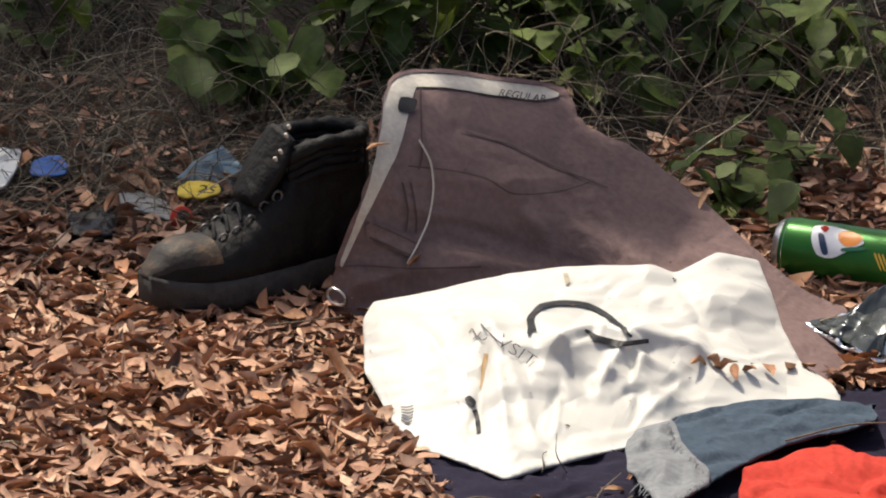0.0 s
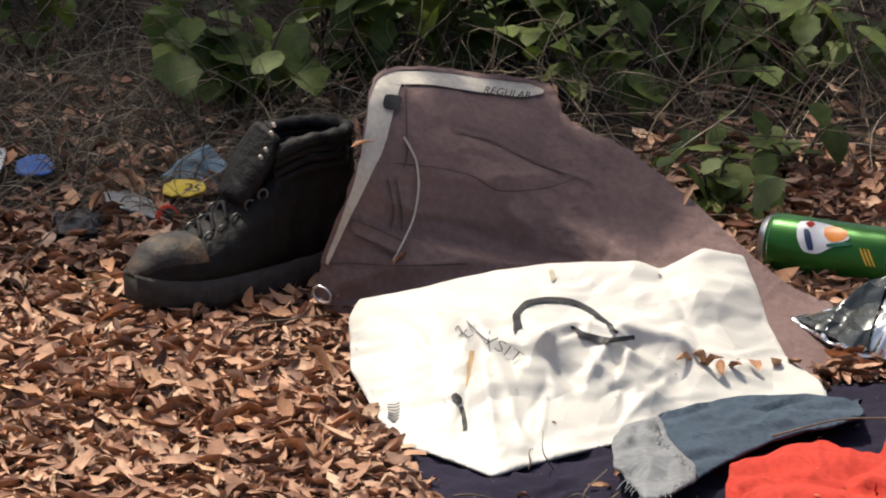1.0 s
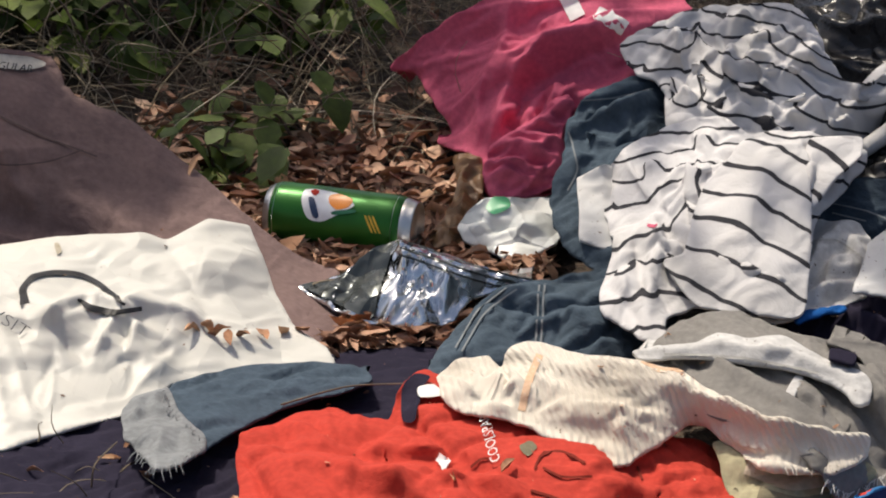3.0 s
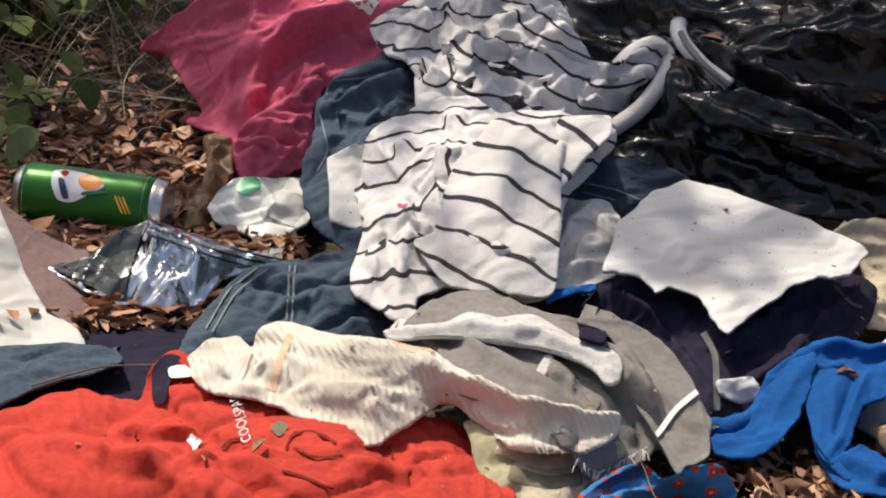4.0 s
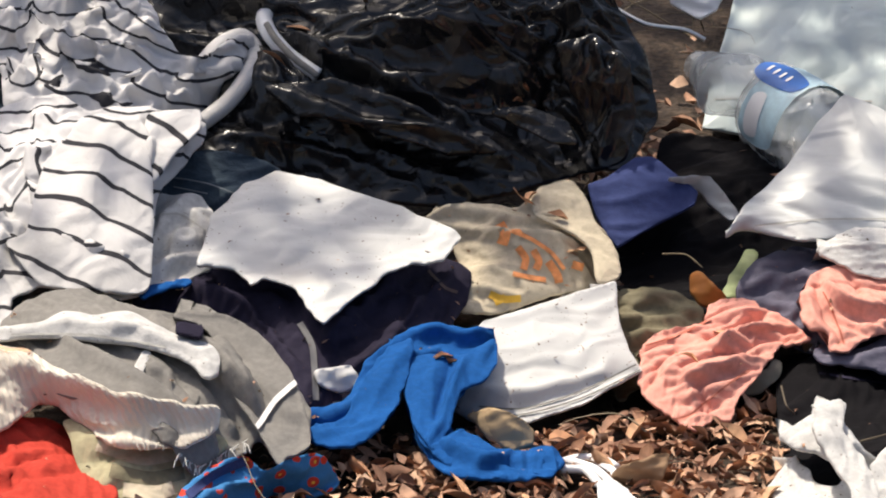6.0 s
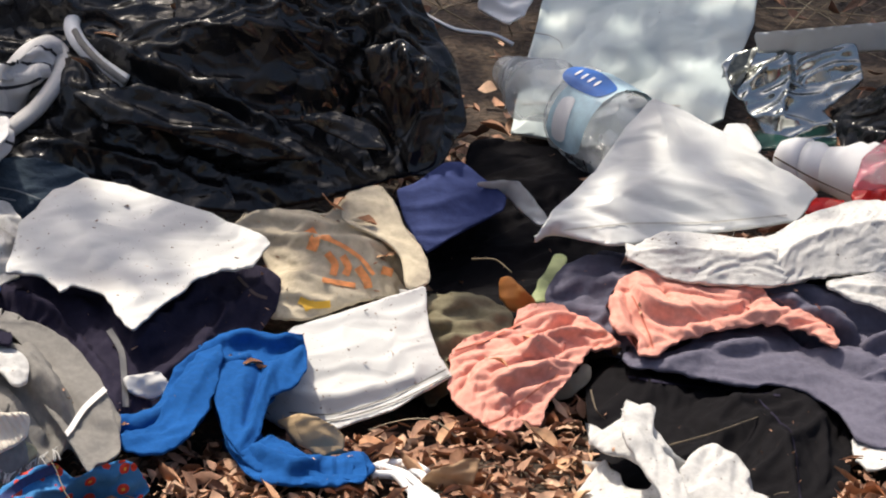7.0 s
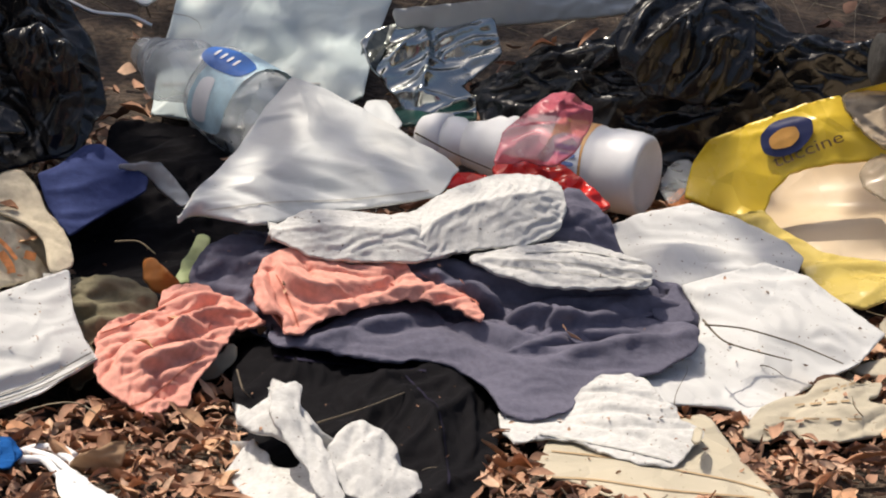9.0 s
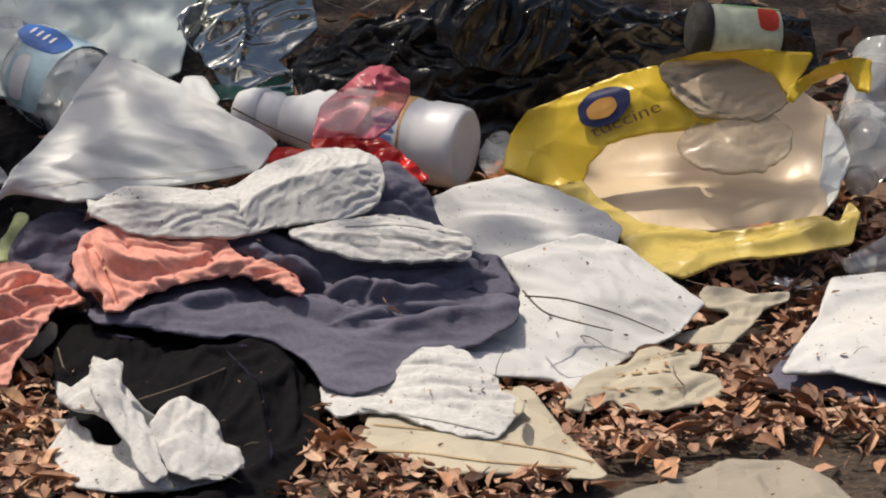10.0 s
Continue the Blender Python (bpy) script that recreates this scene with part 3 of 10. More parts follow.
def tube(name, pts, radius, mat, parent=None, label="", sides=8, n=6, taper=None):
    """A round rod along a few points."""
    line = [Vector(p) for p in smooth_loop(pts, n, False)]
    bm = bmesh.new()
    rings = []
    for i, p in enumerate(line):
        d = (line[min(i + 1, len(line) - 1)] - line[max(i - 1, 0)]).normalized()
        x = d.orthogonal().normalized() if i == 0 else (x - d * x.dot(d)).normalized()
        yv = d.cross(x)
        r = radius * (taper(i / (len(line) - 1)) if taper else 1)
        rings.append([bm.verts.new(p + (x * math.cos(2 * math.pi * k / sides) + yv * math.sin(2 * math.pi * k / sides)) * r) for k in range(sides)])
    for a, b in zip(rings, rings[1:]):
        for k in range(sides):
            bm.faces.new((a[k], a[(k + 1) % sides], b[(k + 1) % sides], b[k]))
    bm.faces.new(rings[0][::-1])
    bm.faces.new(rings[-1])
    return part(name, bm, mat, parent, label)


def lathe(name, prof, mat, parent, base, axis, label="", sides=40, squash=None, cap=True):
    """A turned body: prof is (distance along axis, radius)."""
    axis = Vector(axis).normalized()
    x = axis.orthogonal().normalized()
    yv = axis.cross(x)
    bm = bmesh.new()
    rings = []
    for h, r in prof:
        ring = []
        for k in range(sides):
            a = 2 * math.pi * k / sides
            rr = r * (squash(h, a) if squash else 1)
            ring.append(bm.verts.new(Vector(base) + axis * h + (x * math.cos(a) + yv * math.sin(a)) * rr))
        rings.append(ring)
    for a, b in zip(rings, rings[1:]):
        for k in range(sides):
            bm.faces.new((a[k], a[(k + 1) % sides], b[(k + 1) % sides], b[k]))
    if cap:
        bm.faces.new(rings[0][::-1])
        bm.faces.new(rings[-1])
    bmesh.ops.recalc_face_normals(bm, faces=bm.faces)
    return part(name, bm, mat, parent, label)


# ---- ground ----
def ground():
    xs = np.concatenate([np.linspace(-400, -4, 14), np.linspace(-3.5, 3.5, 141), np.linspace(4, 400, 14)])
    ys = np.concatenate([np.linspace(-400, -5, 12), np.linspace(-4.5, 2.2, 135), np.linspace(2.6, 400, 14)])
    X, Y = np.meshgrid(xs, ys, indexing="ij")
    near = (np.abs(X) < 3.6) & (Y > -4.6) & (Y < 2.3)
    Z = bank(Y) + np.where(near, 0.008 * perlin(X * 9, Y * 9, 3) - 0.008, -0.008)
    nx, ny = X.shape
    ii = np.arange(nx * ny).reshape(nx, ny)
    q = np.stack([ii[:-1, :-1], ii[1:, :-1], ii[1:, 1:], ii[:-1, 1:]], -1).reshape(-1, 4)
    me = bpy.data.meshes.new("ground")
    me.from_pydata(np.stack([X.ravel(), Y.ravel(), Z.ravel()], 1).tolist(), [], q.tolist())
    m, nt, b = mat_base("earth")
    co = coords(nt)
    n1, n2 = tex(nt, "Noise", 5, co, Detail=6.0), tex(nt, "Noise", 120, co, Detail=4.0)
    c = ramp(nt, n1.outputs[0], [(0.35, (0.025, 0.017, 0.011)), (0.65, (0.07, 0.047, 0.032))])
    c = mixc(nt, 0.5, c, ramp(nt, n2.outputs[0], [(0.4, (0.02, 0.014, 0.01)), (0.75, (0.16, 0.11, 0.075))]))
    nt.links.new(c, b.inputs["Base Color"])
    b.inputs["Roughness"].default_value = 0.95
    nt.links.new(bump(nt, n2.outputs[0], 0.8, 0.01), b.inputs["Normal"])
    return tagged(link("ground", me, m), "dark earth verge under leaf litter", "ground", kind="structure")


GROUND = ground()


# ---- the clothes and papers, from the boot end to the far end ----
def garment(name, label, category, edge, mat, **kw):
    """A thing that is one limp sheet."""
    sh = Sheet(name, edge, mat, **kw)
    tagged(sh.ob, label, category)
    return sh


trousers = garment("trousers", "brown-grey twill trousers draped over a black boot", "trousers",
    [(-1.033, -0.347, 0.027), (-1.023, -0.349, 0.075), (-1.002, -0.347, 0.145), (-0.994, -0.328, 0.187), (-0.999, -0.269, 0.224), (-0.996, -0.212, 0.240), (-0.951, -0.165, 0.235), (-0.896, -0.146, 0.228), (-0.842, -0.112, 0.212), (-0.820, -0.140, 0.188), (-0.768, -0.141, 0.168), (-0.705, -0.166, 0.135), (-0.635, -0.197, 0.092), (-0.580, -0.218, 0.059), (-0.526, -0.232, 0.040), (-0.517, -0.347, 0.027), (-0.540, -0.427, 0.020), (-0.619, -0.403, 0.022), (-0.792, -0.359, 0.026), (-0.989, -0.358, 0.026)],
    M_TROUSER, dome=0.012, folds=[(-35, 0.11, 0.005, "soft"), (-60, 0.09, 0.0012, "pleat")], fine_folds=0.3, slack=0.05, pitch=0.05, seed=3, gather=0.03,
    ridges=[([(-0.866, -0.276, 0.143), (-0.857, -0.343, 0.136), (-0.838, -0.385, 0.132)], 0.0070, 0.0072), ([(-0.931, -0.127, 0.160), (-0.868, -0.159, 0.156), (-0.797, -0.235, 0.147)], 0.0080, -0.0054), ([(-1.000, -0.422, 0.069), (-0.959, -0.379, 0.072), (-0.892, -0.346, 0.075), (-0.836, -0.316, 0.079)], 0.0090, 0.0090), ([(-0.812, -0.074, 0.146), (-0.750, -0.201, 0.131), (-0.702, -0.326, 0.117)], 0.0120, -0.0054),
            ([(-0.841, -0.008, 0.154), (-0.761, -0.172, 0.135), (-0.692, -0.323, 0.118)], 0.0200, 0.0054), ([(-0.961, -0.208, 0.131), (-0.877, -0.225, 0.129), (-0.807, -0.168, 0.135)], 0.0080, 0.0036), ([(-1.017, -0.367, 0.063), (-0.970, -0.324, 0.068), (-0.864, -0.282, 0.072)], 0.0200, 0.0072)])
navy_under = garment("navy_cloth", "dark navy cotton cloth spread under the other clothes", "cloth",
    [(-0.864, -0.708, 0.009), (-0.770, -0.629, 0.010), (-0.701, -0.525, 0.012), (-0.582, -0.448, 0.015), (-0.479, -0.396, 0.019), (-0.420, -0.384, 0.020), (-0.364, -0.462, 0.014), (-0.404, -0.603, 0.010), (-0.493, -0.743, 0.009), (-0.532, -0.834, 0.009), (-0.588, -0.943, 0.009), (-0.698, -0.971, 0.009), (-0.773, -0.943, 0.009), (-0.816, -0.842, 0.009)],
    M_NAVY, dome=0.006, folds=[(10, 0.08, 0.005, "soft")], seed=5)
paper_bag = garment("paper_bag", "crumpled white paper bag with black drawn arcs, lying flat", "bag",
    [(-0.975, -0.453, 0.052), (-0.969, -0.434, 0.063), (-0.907, -0.416, 0.079), (-0.846, -0.393, 0.096), (-0.794, -0.371, 0.103), (-0.717, -0.331, 0.102), (-0.693, -0.321, 0.093), (-0.658, -0.283, 0.107), (-0.620, -0.259, 0.095), (-0.602, -0.289, 0.071), (-0.584, -0.335, 0.052), (-0.559, -0.388, 0.036), (-0.521, -0.431, 0.028), (-0.508, -0.465, 0.022), (-0.564, -0.492, 0.025), (-0.651, -0.563, 0.023), (-0.683, -0.661, 0.020), (-0.731, -0.722, 0.019), (-0.775, -0.781, 0.017), (-0.815, -0.750, 0.017), (-0.871, -0.714, 0.017), (-0.909, -0.645, 0.020), (-0.953, -0.550, 0.031)],
    M_BAGPAPER, dome=0.022, slack=0.03, pitch=0.03, span=2, seed=8, drop=0.02, gather=0.03, wob=0.0012,
    crumple=1.7, folds=[(20, 0.16, 0.002, "soft"), (0, 0.11, 0.008, "facet"), (0, 0.05, 0.0045, "facet")], fine_folds=0.0,
    ridges=[([(-0.858, -0.483, 0.055), (-0.825, -0.485, 0.055), (-0.766, -0.534, 0.053), (-0.758, -0.602, 0.052)], 0.0070, 0.0080), ([(-0.840, -0.473, 0.045), (-0.812, -0.613, 0.042), (-0.786, -0.771, 0.041)], 0.0070, 0.0072), ([(-0.766, -0.534, 0.053), (-0.744, -0.461, 0.056), (-0.694, -0.511, 0.054), (-0.697, -0.595, 0.052)], 0.0070, 0.0096), ([(-0.689, -0.671, 0.042), (-0.700, -0.523, 0.044), (-0.689, -0.479, 0.045)], 0.0060, -0.0104), ([(-0.696, -0.495, 0.045), (-0.656, -0.535, 0.043), (-0.685, -0.669, 0.042)], 0.0070, 0.0096), ([(-0.695, -0.443, 0.047), (-0.646, -0.460, 0.046), (-0.584, -0.512, 0.044), (-0.502, -0.527, 0.044)], 0.0070, 0.0080), ([(-0.760, -0.610, 0.052), (-0.752, -0.731, 0.051), (-0.750, -0.833, 0.051)], 0.0060, -0.0072), ([(-0.941, -0.470, 0.066), (-0.890, -0.560, 0.063), (-0.859, -0.694, 0.061)], 0.0070, 0.0056), ([(-0.698, -0.283, 0.082), (-0.662, -0.391, 0.071), (-0.636, -0.496, 0.064)], 0.0060, -0.0056), ([(-0.733, -0.587, 0.042), (-0.760, -0.525, 0.044), (-0.745, -0.453, 0.047)], 0.0050, -0.0088),
            ([(-0.837, -0.520, 0.054), (-0.831, -0.616, 0.052), (-0.823, -0.755, 0.051)], 0.0060, -0.0096), ([(-0.851, -0.507, 0.054), (-0.812, -0.538, 0.053), (-0.774, -0.543, 0.053), (-0.735, -0.514, 0.054)], 0.0120, 0.0096), ([(-0.904, -0.430, 0.058), (-0.840, -0.477, 0.055), (-0.760, -0.803, 0.051)], 0.0100, 0.0064),
            ([(-0.722, -0.597, 0.052), (-0.710, -0.506, 0.054), (-0.696, -0.451, 0.057), (-0.648, -0.486, 0.055)], 0.0080, 0.0112), ([(-0.679, -0.601, 0.052), (-0.702, -0.520, 0.054)], 0.0060, 0.0096), ([(-0.710, -0.258, 0.075), (-0.673, -0.278, 0.073), (-0.595, -0.317, 0.068)], 0.0120, 0.0064)])
jeans_leg = garment("cut_off_jeans", "cut-off blue denim trouser leg with frayed hem", "jeans",
    [(-0.677, -0.651, 0.022), (-0.648, -0.602, 0.032), (-0.603, -0.546, 0.038), (-0.527, -0.508, 0.039), (-0.476, -0.506, 0.034), (-0.474, -0.547, 0.031), (-0.541, -0.610, 0.024), (-0.589, -0.721, 0.021), (-0.595, -0.748, 0.021), (-0.632, -0.782, 0.021)],
    M_DENIM, dome=0.012, crumple=1.8, folds=[(15, 0.05, 0.004, "soft"), (25, 0.05, 0.004, "groove")], seed=11, lift=0.03)
cuff = Sheet("frayed_cuff", [(-0.681, -0.683, 0.032), (-0.675, -0.654, 0.037), (-0.646, -0.617, 0.037), (-0.630, -0.670, 0.032), (-0.599, -0.723, 0.026), (-0.593, -0.749, 0.023), (-0.609, -0.796, 0.023), (-0.631, -0.818, 0.021), (-0.649, -0.773, 0.021), (-0.671, -0.741, 0.026)],
    M_FRAY, jeans_leg.ob, "pale frayed denim hem", dome=0.008, folds=[(60, 0.03, 0.005, "crumple")], sharp=True, seed=12, lift=0.04, wob=0.006)
red_shirt = garment("red_shirt", "red jersey shirt with dark navy collar and white print", "shirt",
    [(-0.567, -0.725, 0.031), (-0.546, -0.705, 0.036), (-0.494, -0.661, 0.042), (-0.460, -0.687, 0.042), (-0.434, -0.692, 0.051), (-0.430, -0.661, 0.067), (-0.414, -0.618, 0.072), (-0.395, -0.629, 0.072), (-0.366, -0.655, 0.067), (-0.302, -0.675, 0.062), (-0.223, -0.707, 0.056), (-0.151, -0.685, 0.042), (-0.118, -0.707, 0.021), (-0.090, -0.826, 0.015), (-0.158, -0.919, 0.015), (-0.302, -0.960, 0.015), (-0.448, -0.971, 0.015), (-0.533, -0.961, 0.015), (-0.552, -0.836, 0.019)],
    M_RED, dome=0.015, crumple=1.8, slack=0.16, pitch=0.02, lie=-22, seed=14, lift=0.03, gather=0.03, folds=[(-20, 0.09, 0.006, "soft"), (-30, 0.09, 0.008, "groove"), (20, 0.07, 0.005, "groove")],
    ridges=[([(-0.431, -0.805, 0.041), (-0.396, -0.789, 0.041), (-0.364, -0.825, 0.041), (-0.316, -0.937, 0.041)], 0.008, -0.02), ([(-0.443, -0.787, 0.041), (-0.395, -0.777, 0.041), (-0.373, -0.794, 0.041), (-0.330, -0.930, 0.041)], 0.01, 0.018), ([(-0.416, -0.829, 0.036), (-0.380, -0.834, 0.036)], 0.008, -0.016), ([(-0.185, -0.782, 0.031), (-0.161, -0.878, 0.031)], 0.01, 0.016), ([(-0.199, -0.782, 0.041), (-0.186, -0.831, 0.041), (-0.166, -0.909, 0.041)], 0.007, -0.016), ([(-0.425, -0.618, 0.052), (-0.428, -0.721, 0.051), (-0.449, -0.791, 0.051)], 0.008, -0.016), ([(-0.452, -0.843, 0.031), (-0.405, -0.866, 0.031), (-0.356, -0.919, 0.031)], 0.009, 0.014), ([(-0.241, -0.802, 0.041), (-0.213, -0.844, 0.041), (-0.199, -0.920, 0.041)], 0.01, 0.012), ([(-0.552, -0.742, 0.031), (-0.499, -0.712, 0.031), (-0.455, -0.735, 0.031)], 0.009, -0.014), ([(-0.542, -0.854, 0.031), (-0.485, -0.824, 0.031), (-0.412, -0.855, 0.031)], 0.01, 0.014),
            ([(-0.440, -0.579, 0.032), (-0.447, -0.716, 0.031), (-0.443, -0.846, 0.031)], 0.014, -0.012), ([(-0.463, -0.656, 0.032), (-0.495, -0.745, 0.031), (-0.550, -0.791, 0.031)], 0.014, 0.01), ([(-0.431, -0.763, 0.031), (-0.400, -0.771, 0.031), (-0.337, -0.797, 0.031)], 0.008, -0.012), ([(-0.410, -0.823, 0.031), (-0.365, -0.820, 0.031), (-0.312, -0.848, 0.031)], 0.01, 0.01)])
collar = red_shirt.patch("collar", [(-0.419, -0.714, 0.051), (-0.425, -0.621, 0.052), (-0.416, -0.574, 0.053), (-0.401, -0.578, 0.053), (-0.406, -0.617, 0.052), (-0.406, -0.710, 0.051)], M_NAVY, "navy inside of the collar", off=0.006)
jeans = garment("jeans", "washed blue denim jeans crumpled under a striped shirt", "jeans",
    [(-0.418, -0.552, 0.043), (-0.396, -0.430, 0.058), (-0.371, -0.387, 0.081), (-0.322, -0.366, 0.093), (-0.276, -0.331, 0.097), (-0.301, -0.295, 0.101), (-0.321, -0.251, 0.116), (-0.330, -0.204, 0.131), (-0.323, -0.149, 0.157), (-0.322, -0.109, 0.182), (-0.308, -0.089, 0.204), (-0.273, -0.061, 0.218), (-0.238, -0.032, 0.216), (-0.215, -0.045, 0.180), (-0.196, -0.222, 0.129), (-0.191, -0.353, 0.075), (-0.196, -0.435, 0.048), (-0.257, -0.481, 0.040), (-0.360, -0.523, 0.039)],
    M_DENIMDARK, dome=0.02, crumple=1.8, slack=0.16, pitch=0.014, seed=17, lift=0.0, folds=[(50, 0.08, 0.006, "soft"), (30, 0.07, 0.006, "groove"), (60, 0.05, 0.003, "groove")],
    ridges=[([(-0.325, -0.003, 0.155), (-0.301, -0.014, 0.153), (-0.243, 0.054, 0.161)], 0.01, 0.016), ([(-0.316, -0.035, 0.151), (-0.293, -0.051, 0.149), (-0.272, -0.023, 0.152)], 0.007, -0.02), ([(-0.318, -0.255, 0.105), (-0.294, -0.309, 0.099), (-0.255, -0.323, 0.098)], 0.007, -0.018), ([(-0.384, -0.455, 0.066), (-0.357, -0.388, 0.071), (-0.329, -0.338, 0.076)], 0.012, 0.012), ([(-0.320, -0.380, 0.072), (-0.283, -0.432, 0.068), (-0.258, -0.490, 0.065)], 0.01, 0.014),
            ([(-0.318, 0.047, 0.160), (-0.294, -0.028, 0.152), (-0.292, -0.136, 0.139)], 0.012, -0.02), ([(-0.278, -0.284, 0.082), (-0.320, -0.380, 0.072), (-0.320, -0.505, 0.064)], 0.015, -0.012), ([(-0.316, -0.291, 0.121), (-0.287, -0.344, 0.116), (-0.254, -0.352, 0.115)], 0.012, 0.012)])
jeans_back = garment("denim_garment", "dark blue denim garment half buried in the pile", "jeans",
    [(-0.080, -0.192, 0.082), (-0.071, -0.171, 0.115), (-0.054, -0.137, 0.139), (-0.032, -0.122, 0.150), (0.010, -0.126, 0.150), (0.054, -0.113, 0.132), (0.058, -0.133, 0.109), (0.015, -0.178, 0.084)],
    M_DENIMDARK, dome=0.01, seed=19, folds=[(30, 0.04, 0.004, "soft")])
pink = garment("pink_shorts", "pink polyester garment with white stripes and gathered waist", "clothing",
    [(-0.529, 0.174, 0.155), (-0.487, 0.145, 0.202), (-0.440, 0.128, 0.240), (-0.397, 0.157, 0.263), (-0.323, 0.188, 0.277), (-0.257, 0.184, 0.277), (-0.212, 0.144, 0.242), (-0.226, 0.121, 0.209), (-0.245, 0.084, 0.175), (-0.280, 0.028, 0.138), (-0.327, -0.015, 0.098), (-0.334, -0.025, 0.087), (-0.401, -0.015, 0.073), (-0.417, 0.027, 0.098), (-0.447, 0.060, 0.102), (-0.471, 0.093, 0.101), (-0.453, 0.089, 0.115), (-0.482, 0.127, 0.140), (-0.501, 0.159, 0.154)],
    M_PINK, dome=0.02, crumple=1.8, slack=0.09, pitch=0.06, lie=40, seed=21, gather=0.03, folds=[(40, 0.09, 0.006, "soft"), (30, 0.06, 0.004, "pleat")],
    ridges=[([(-0.406, 0.192, 0.198), (-0.406, 0.107, 0.188), (-0.427, -0.035, 0.171), (-0.402, -0.165, 0.155)], 0.0120, 0.0135), ([(-0.285, 0.169, 0.195), (-0.356, 0.106, 0.187), (-0.396, -0.007, 0.174), (-0.407, -0.110, 0.162)], 0.0100, 0.0150), ([(-0.282, 0.201, 0.179), (-0.340, 0.129, 0.170), (-0.376, 0.051, 0.161), (-0.388, -0.077, 0.146)], 0.0080, -0.0165), ([(-0.346, 0.127, 0.140), (-0.353, 0.056, 0.131), (-0.387, 0.015, 0.127), (-0.395, -0.043, 0.120), (-0.366, -0.082, 0.115)], 0.0060, 0.0135), ([(-0.373, 0.045, 0.120), (-0.354, 0.025, 0.118), (-0.355, -0.019, 0.113), (-0.372, -0.012, 0.113)], 0.0050, 0.0135), ([(-0.327, 0.142, 0.142), (-0.342, 0.069, 0.133), (-0.339, -0.021, 0.122), (-0.362, -0.081, 0.115)], 0.0060, 0.0135), ([(-0.369, 0.060, 0.122), (-0.347, 0.044, 0.120), (-0.345, -0.024, 0.112), (-0.378, -0.037, 0.111)], 0.0040, -0.0150), ([(-0.355, 0.139, 0.131), (-0.363, 0.089, 0.125), (-0.386, 0.060, 0.122)], 0.0040, -0.0135), ([(-0.418, 0.059, 0.162), (-0.420, -0.038, 0.150), (-0.396, -0.142, 0.138)], 0.0070, -0.0120),
            ([(-0.423, -0.070, 0.147), (-0.414, 0.076, 0.164), (-0.351, 0.172, 0.175), (-0.289, 0.218, 0.181)], 0.0140, 0.0150), ([(-0.403, -0.097, 0.143), (-0.375, 0.035, 0.159), (-0.312, 0.130, 0.170)], 0.0120, -0.0135),
            ([(-0.394, -0.052, 0.109), (-0.398, 0.057, 0.122), (-0.370, 0.144, 0.132), (-0.342, 0.166, 0.135)], 0.0100, 0.0165), ([(-0.388, 0.012, 0.116), (-0.371, 0.079, 0.124), (-0.352, 0.067, 0.123), (-0.352, 0.003, 0.115), (-0.374, -0.017, 0.113)], 0.0060, 0.0135), ([(-0.375, 0.030, 0.118), (-0.361, 0.041, 0.120)], 0.0060, -0.0150)])
Sheet("gathered_waist", [(-0.405, -0.005, 0.121), (-0.389, 0.004, 0.134), (-0.362, 0.016, 0.151), (-0.346, 0.027, 0.167), (-0.332, 0.031, 0.173), (-0.324, 0.026, 0.165), (-0.335, 0.010, 0.142), (-0.330, -0.004, 0.122), (-0.331, -0.020, 0.099), (-0.350, -0.028, 0.088), (-0.378, -0.034, 0.079), (-0.400, -0.034, 0.079), (-0.410, -0.021, 0.098)],
    M_PINK, pink.ob, "ruffled gathered waistband", dome=0.022, slack=0.5, lie=55, pitch=0.0075, wob=0.002, span=2, seed=121, lift=0.05, gather=0.01, crumple=2.2, folds=[(60, 0.03, 0.004, "pleat"), (-20, 0.03, 0.003, "pleat")], fine_folds=0.6)
pink.band("side_stripe", [(-0.366, 0.305, 0.241), (-0.346, 0.221, 0.231), (-0.331, 0.159, 0.224)], 0.017, M_WHITEPRINT, "white stripe")
pink.band("hem_stripe", [(-0.313, 0.176, 0.226), (-0.294, 0.155, 0.223), (-0.280, 0.136, 0.221)], 0.016, M_WHITEPRINT, "white stripe")
slip = garment("folded_paper", "folded white paper tucked between jeans and shirt", "paper",
    [(-0.304, -0.203, 0.151), (-0.278, -0.185, 0.163), (-0.257, -0.155, 0.147), (-0.249, -0.285, 0.102), (-0.274, -0.278, 0.103), (-0.294, -0.274, 0.108)], M_PAPER, dome=0.004, slack=0.05, pitch=0.02, span=2, seed=23, lift=0.03)

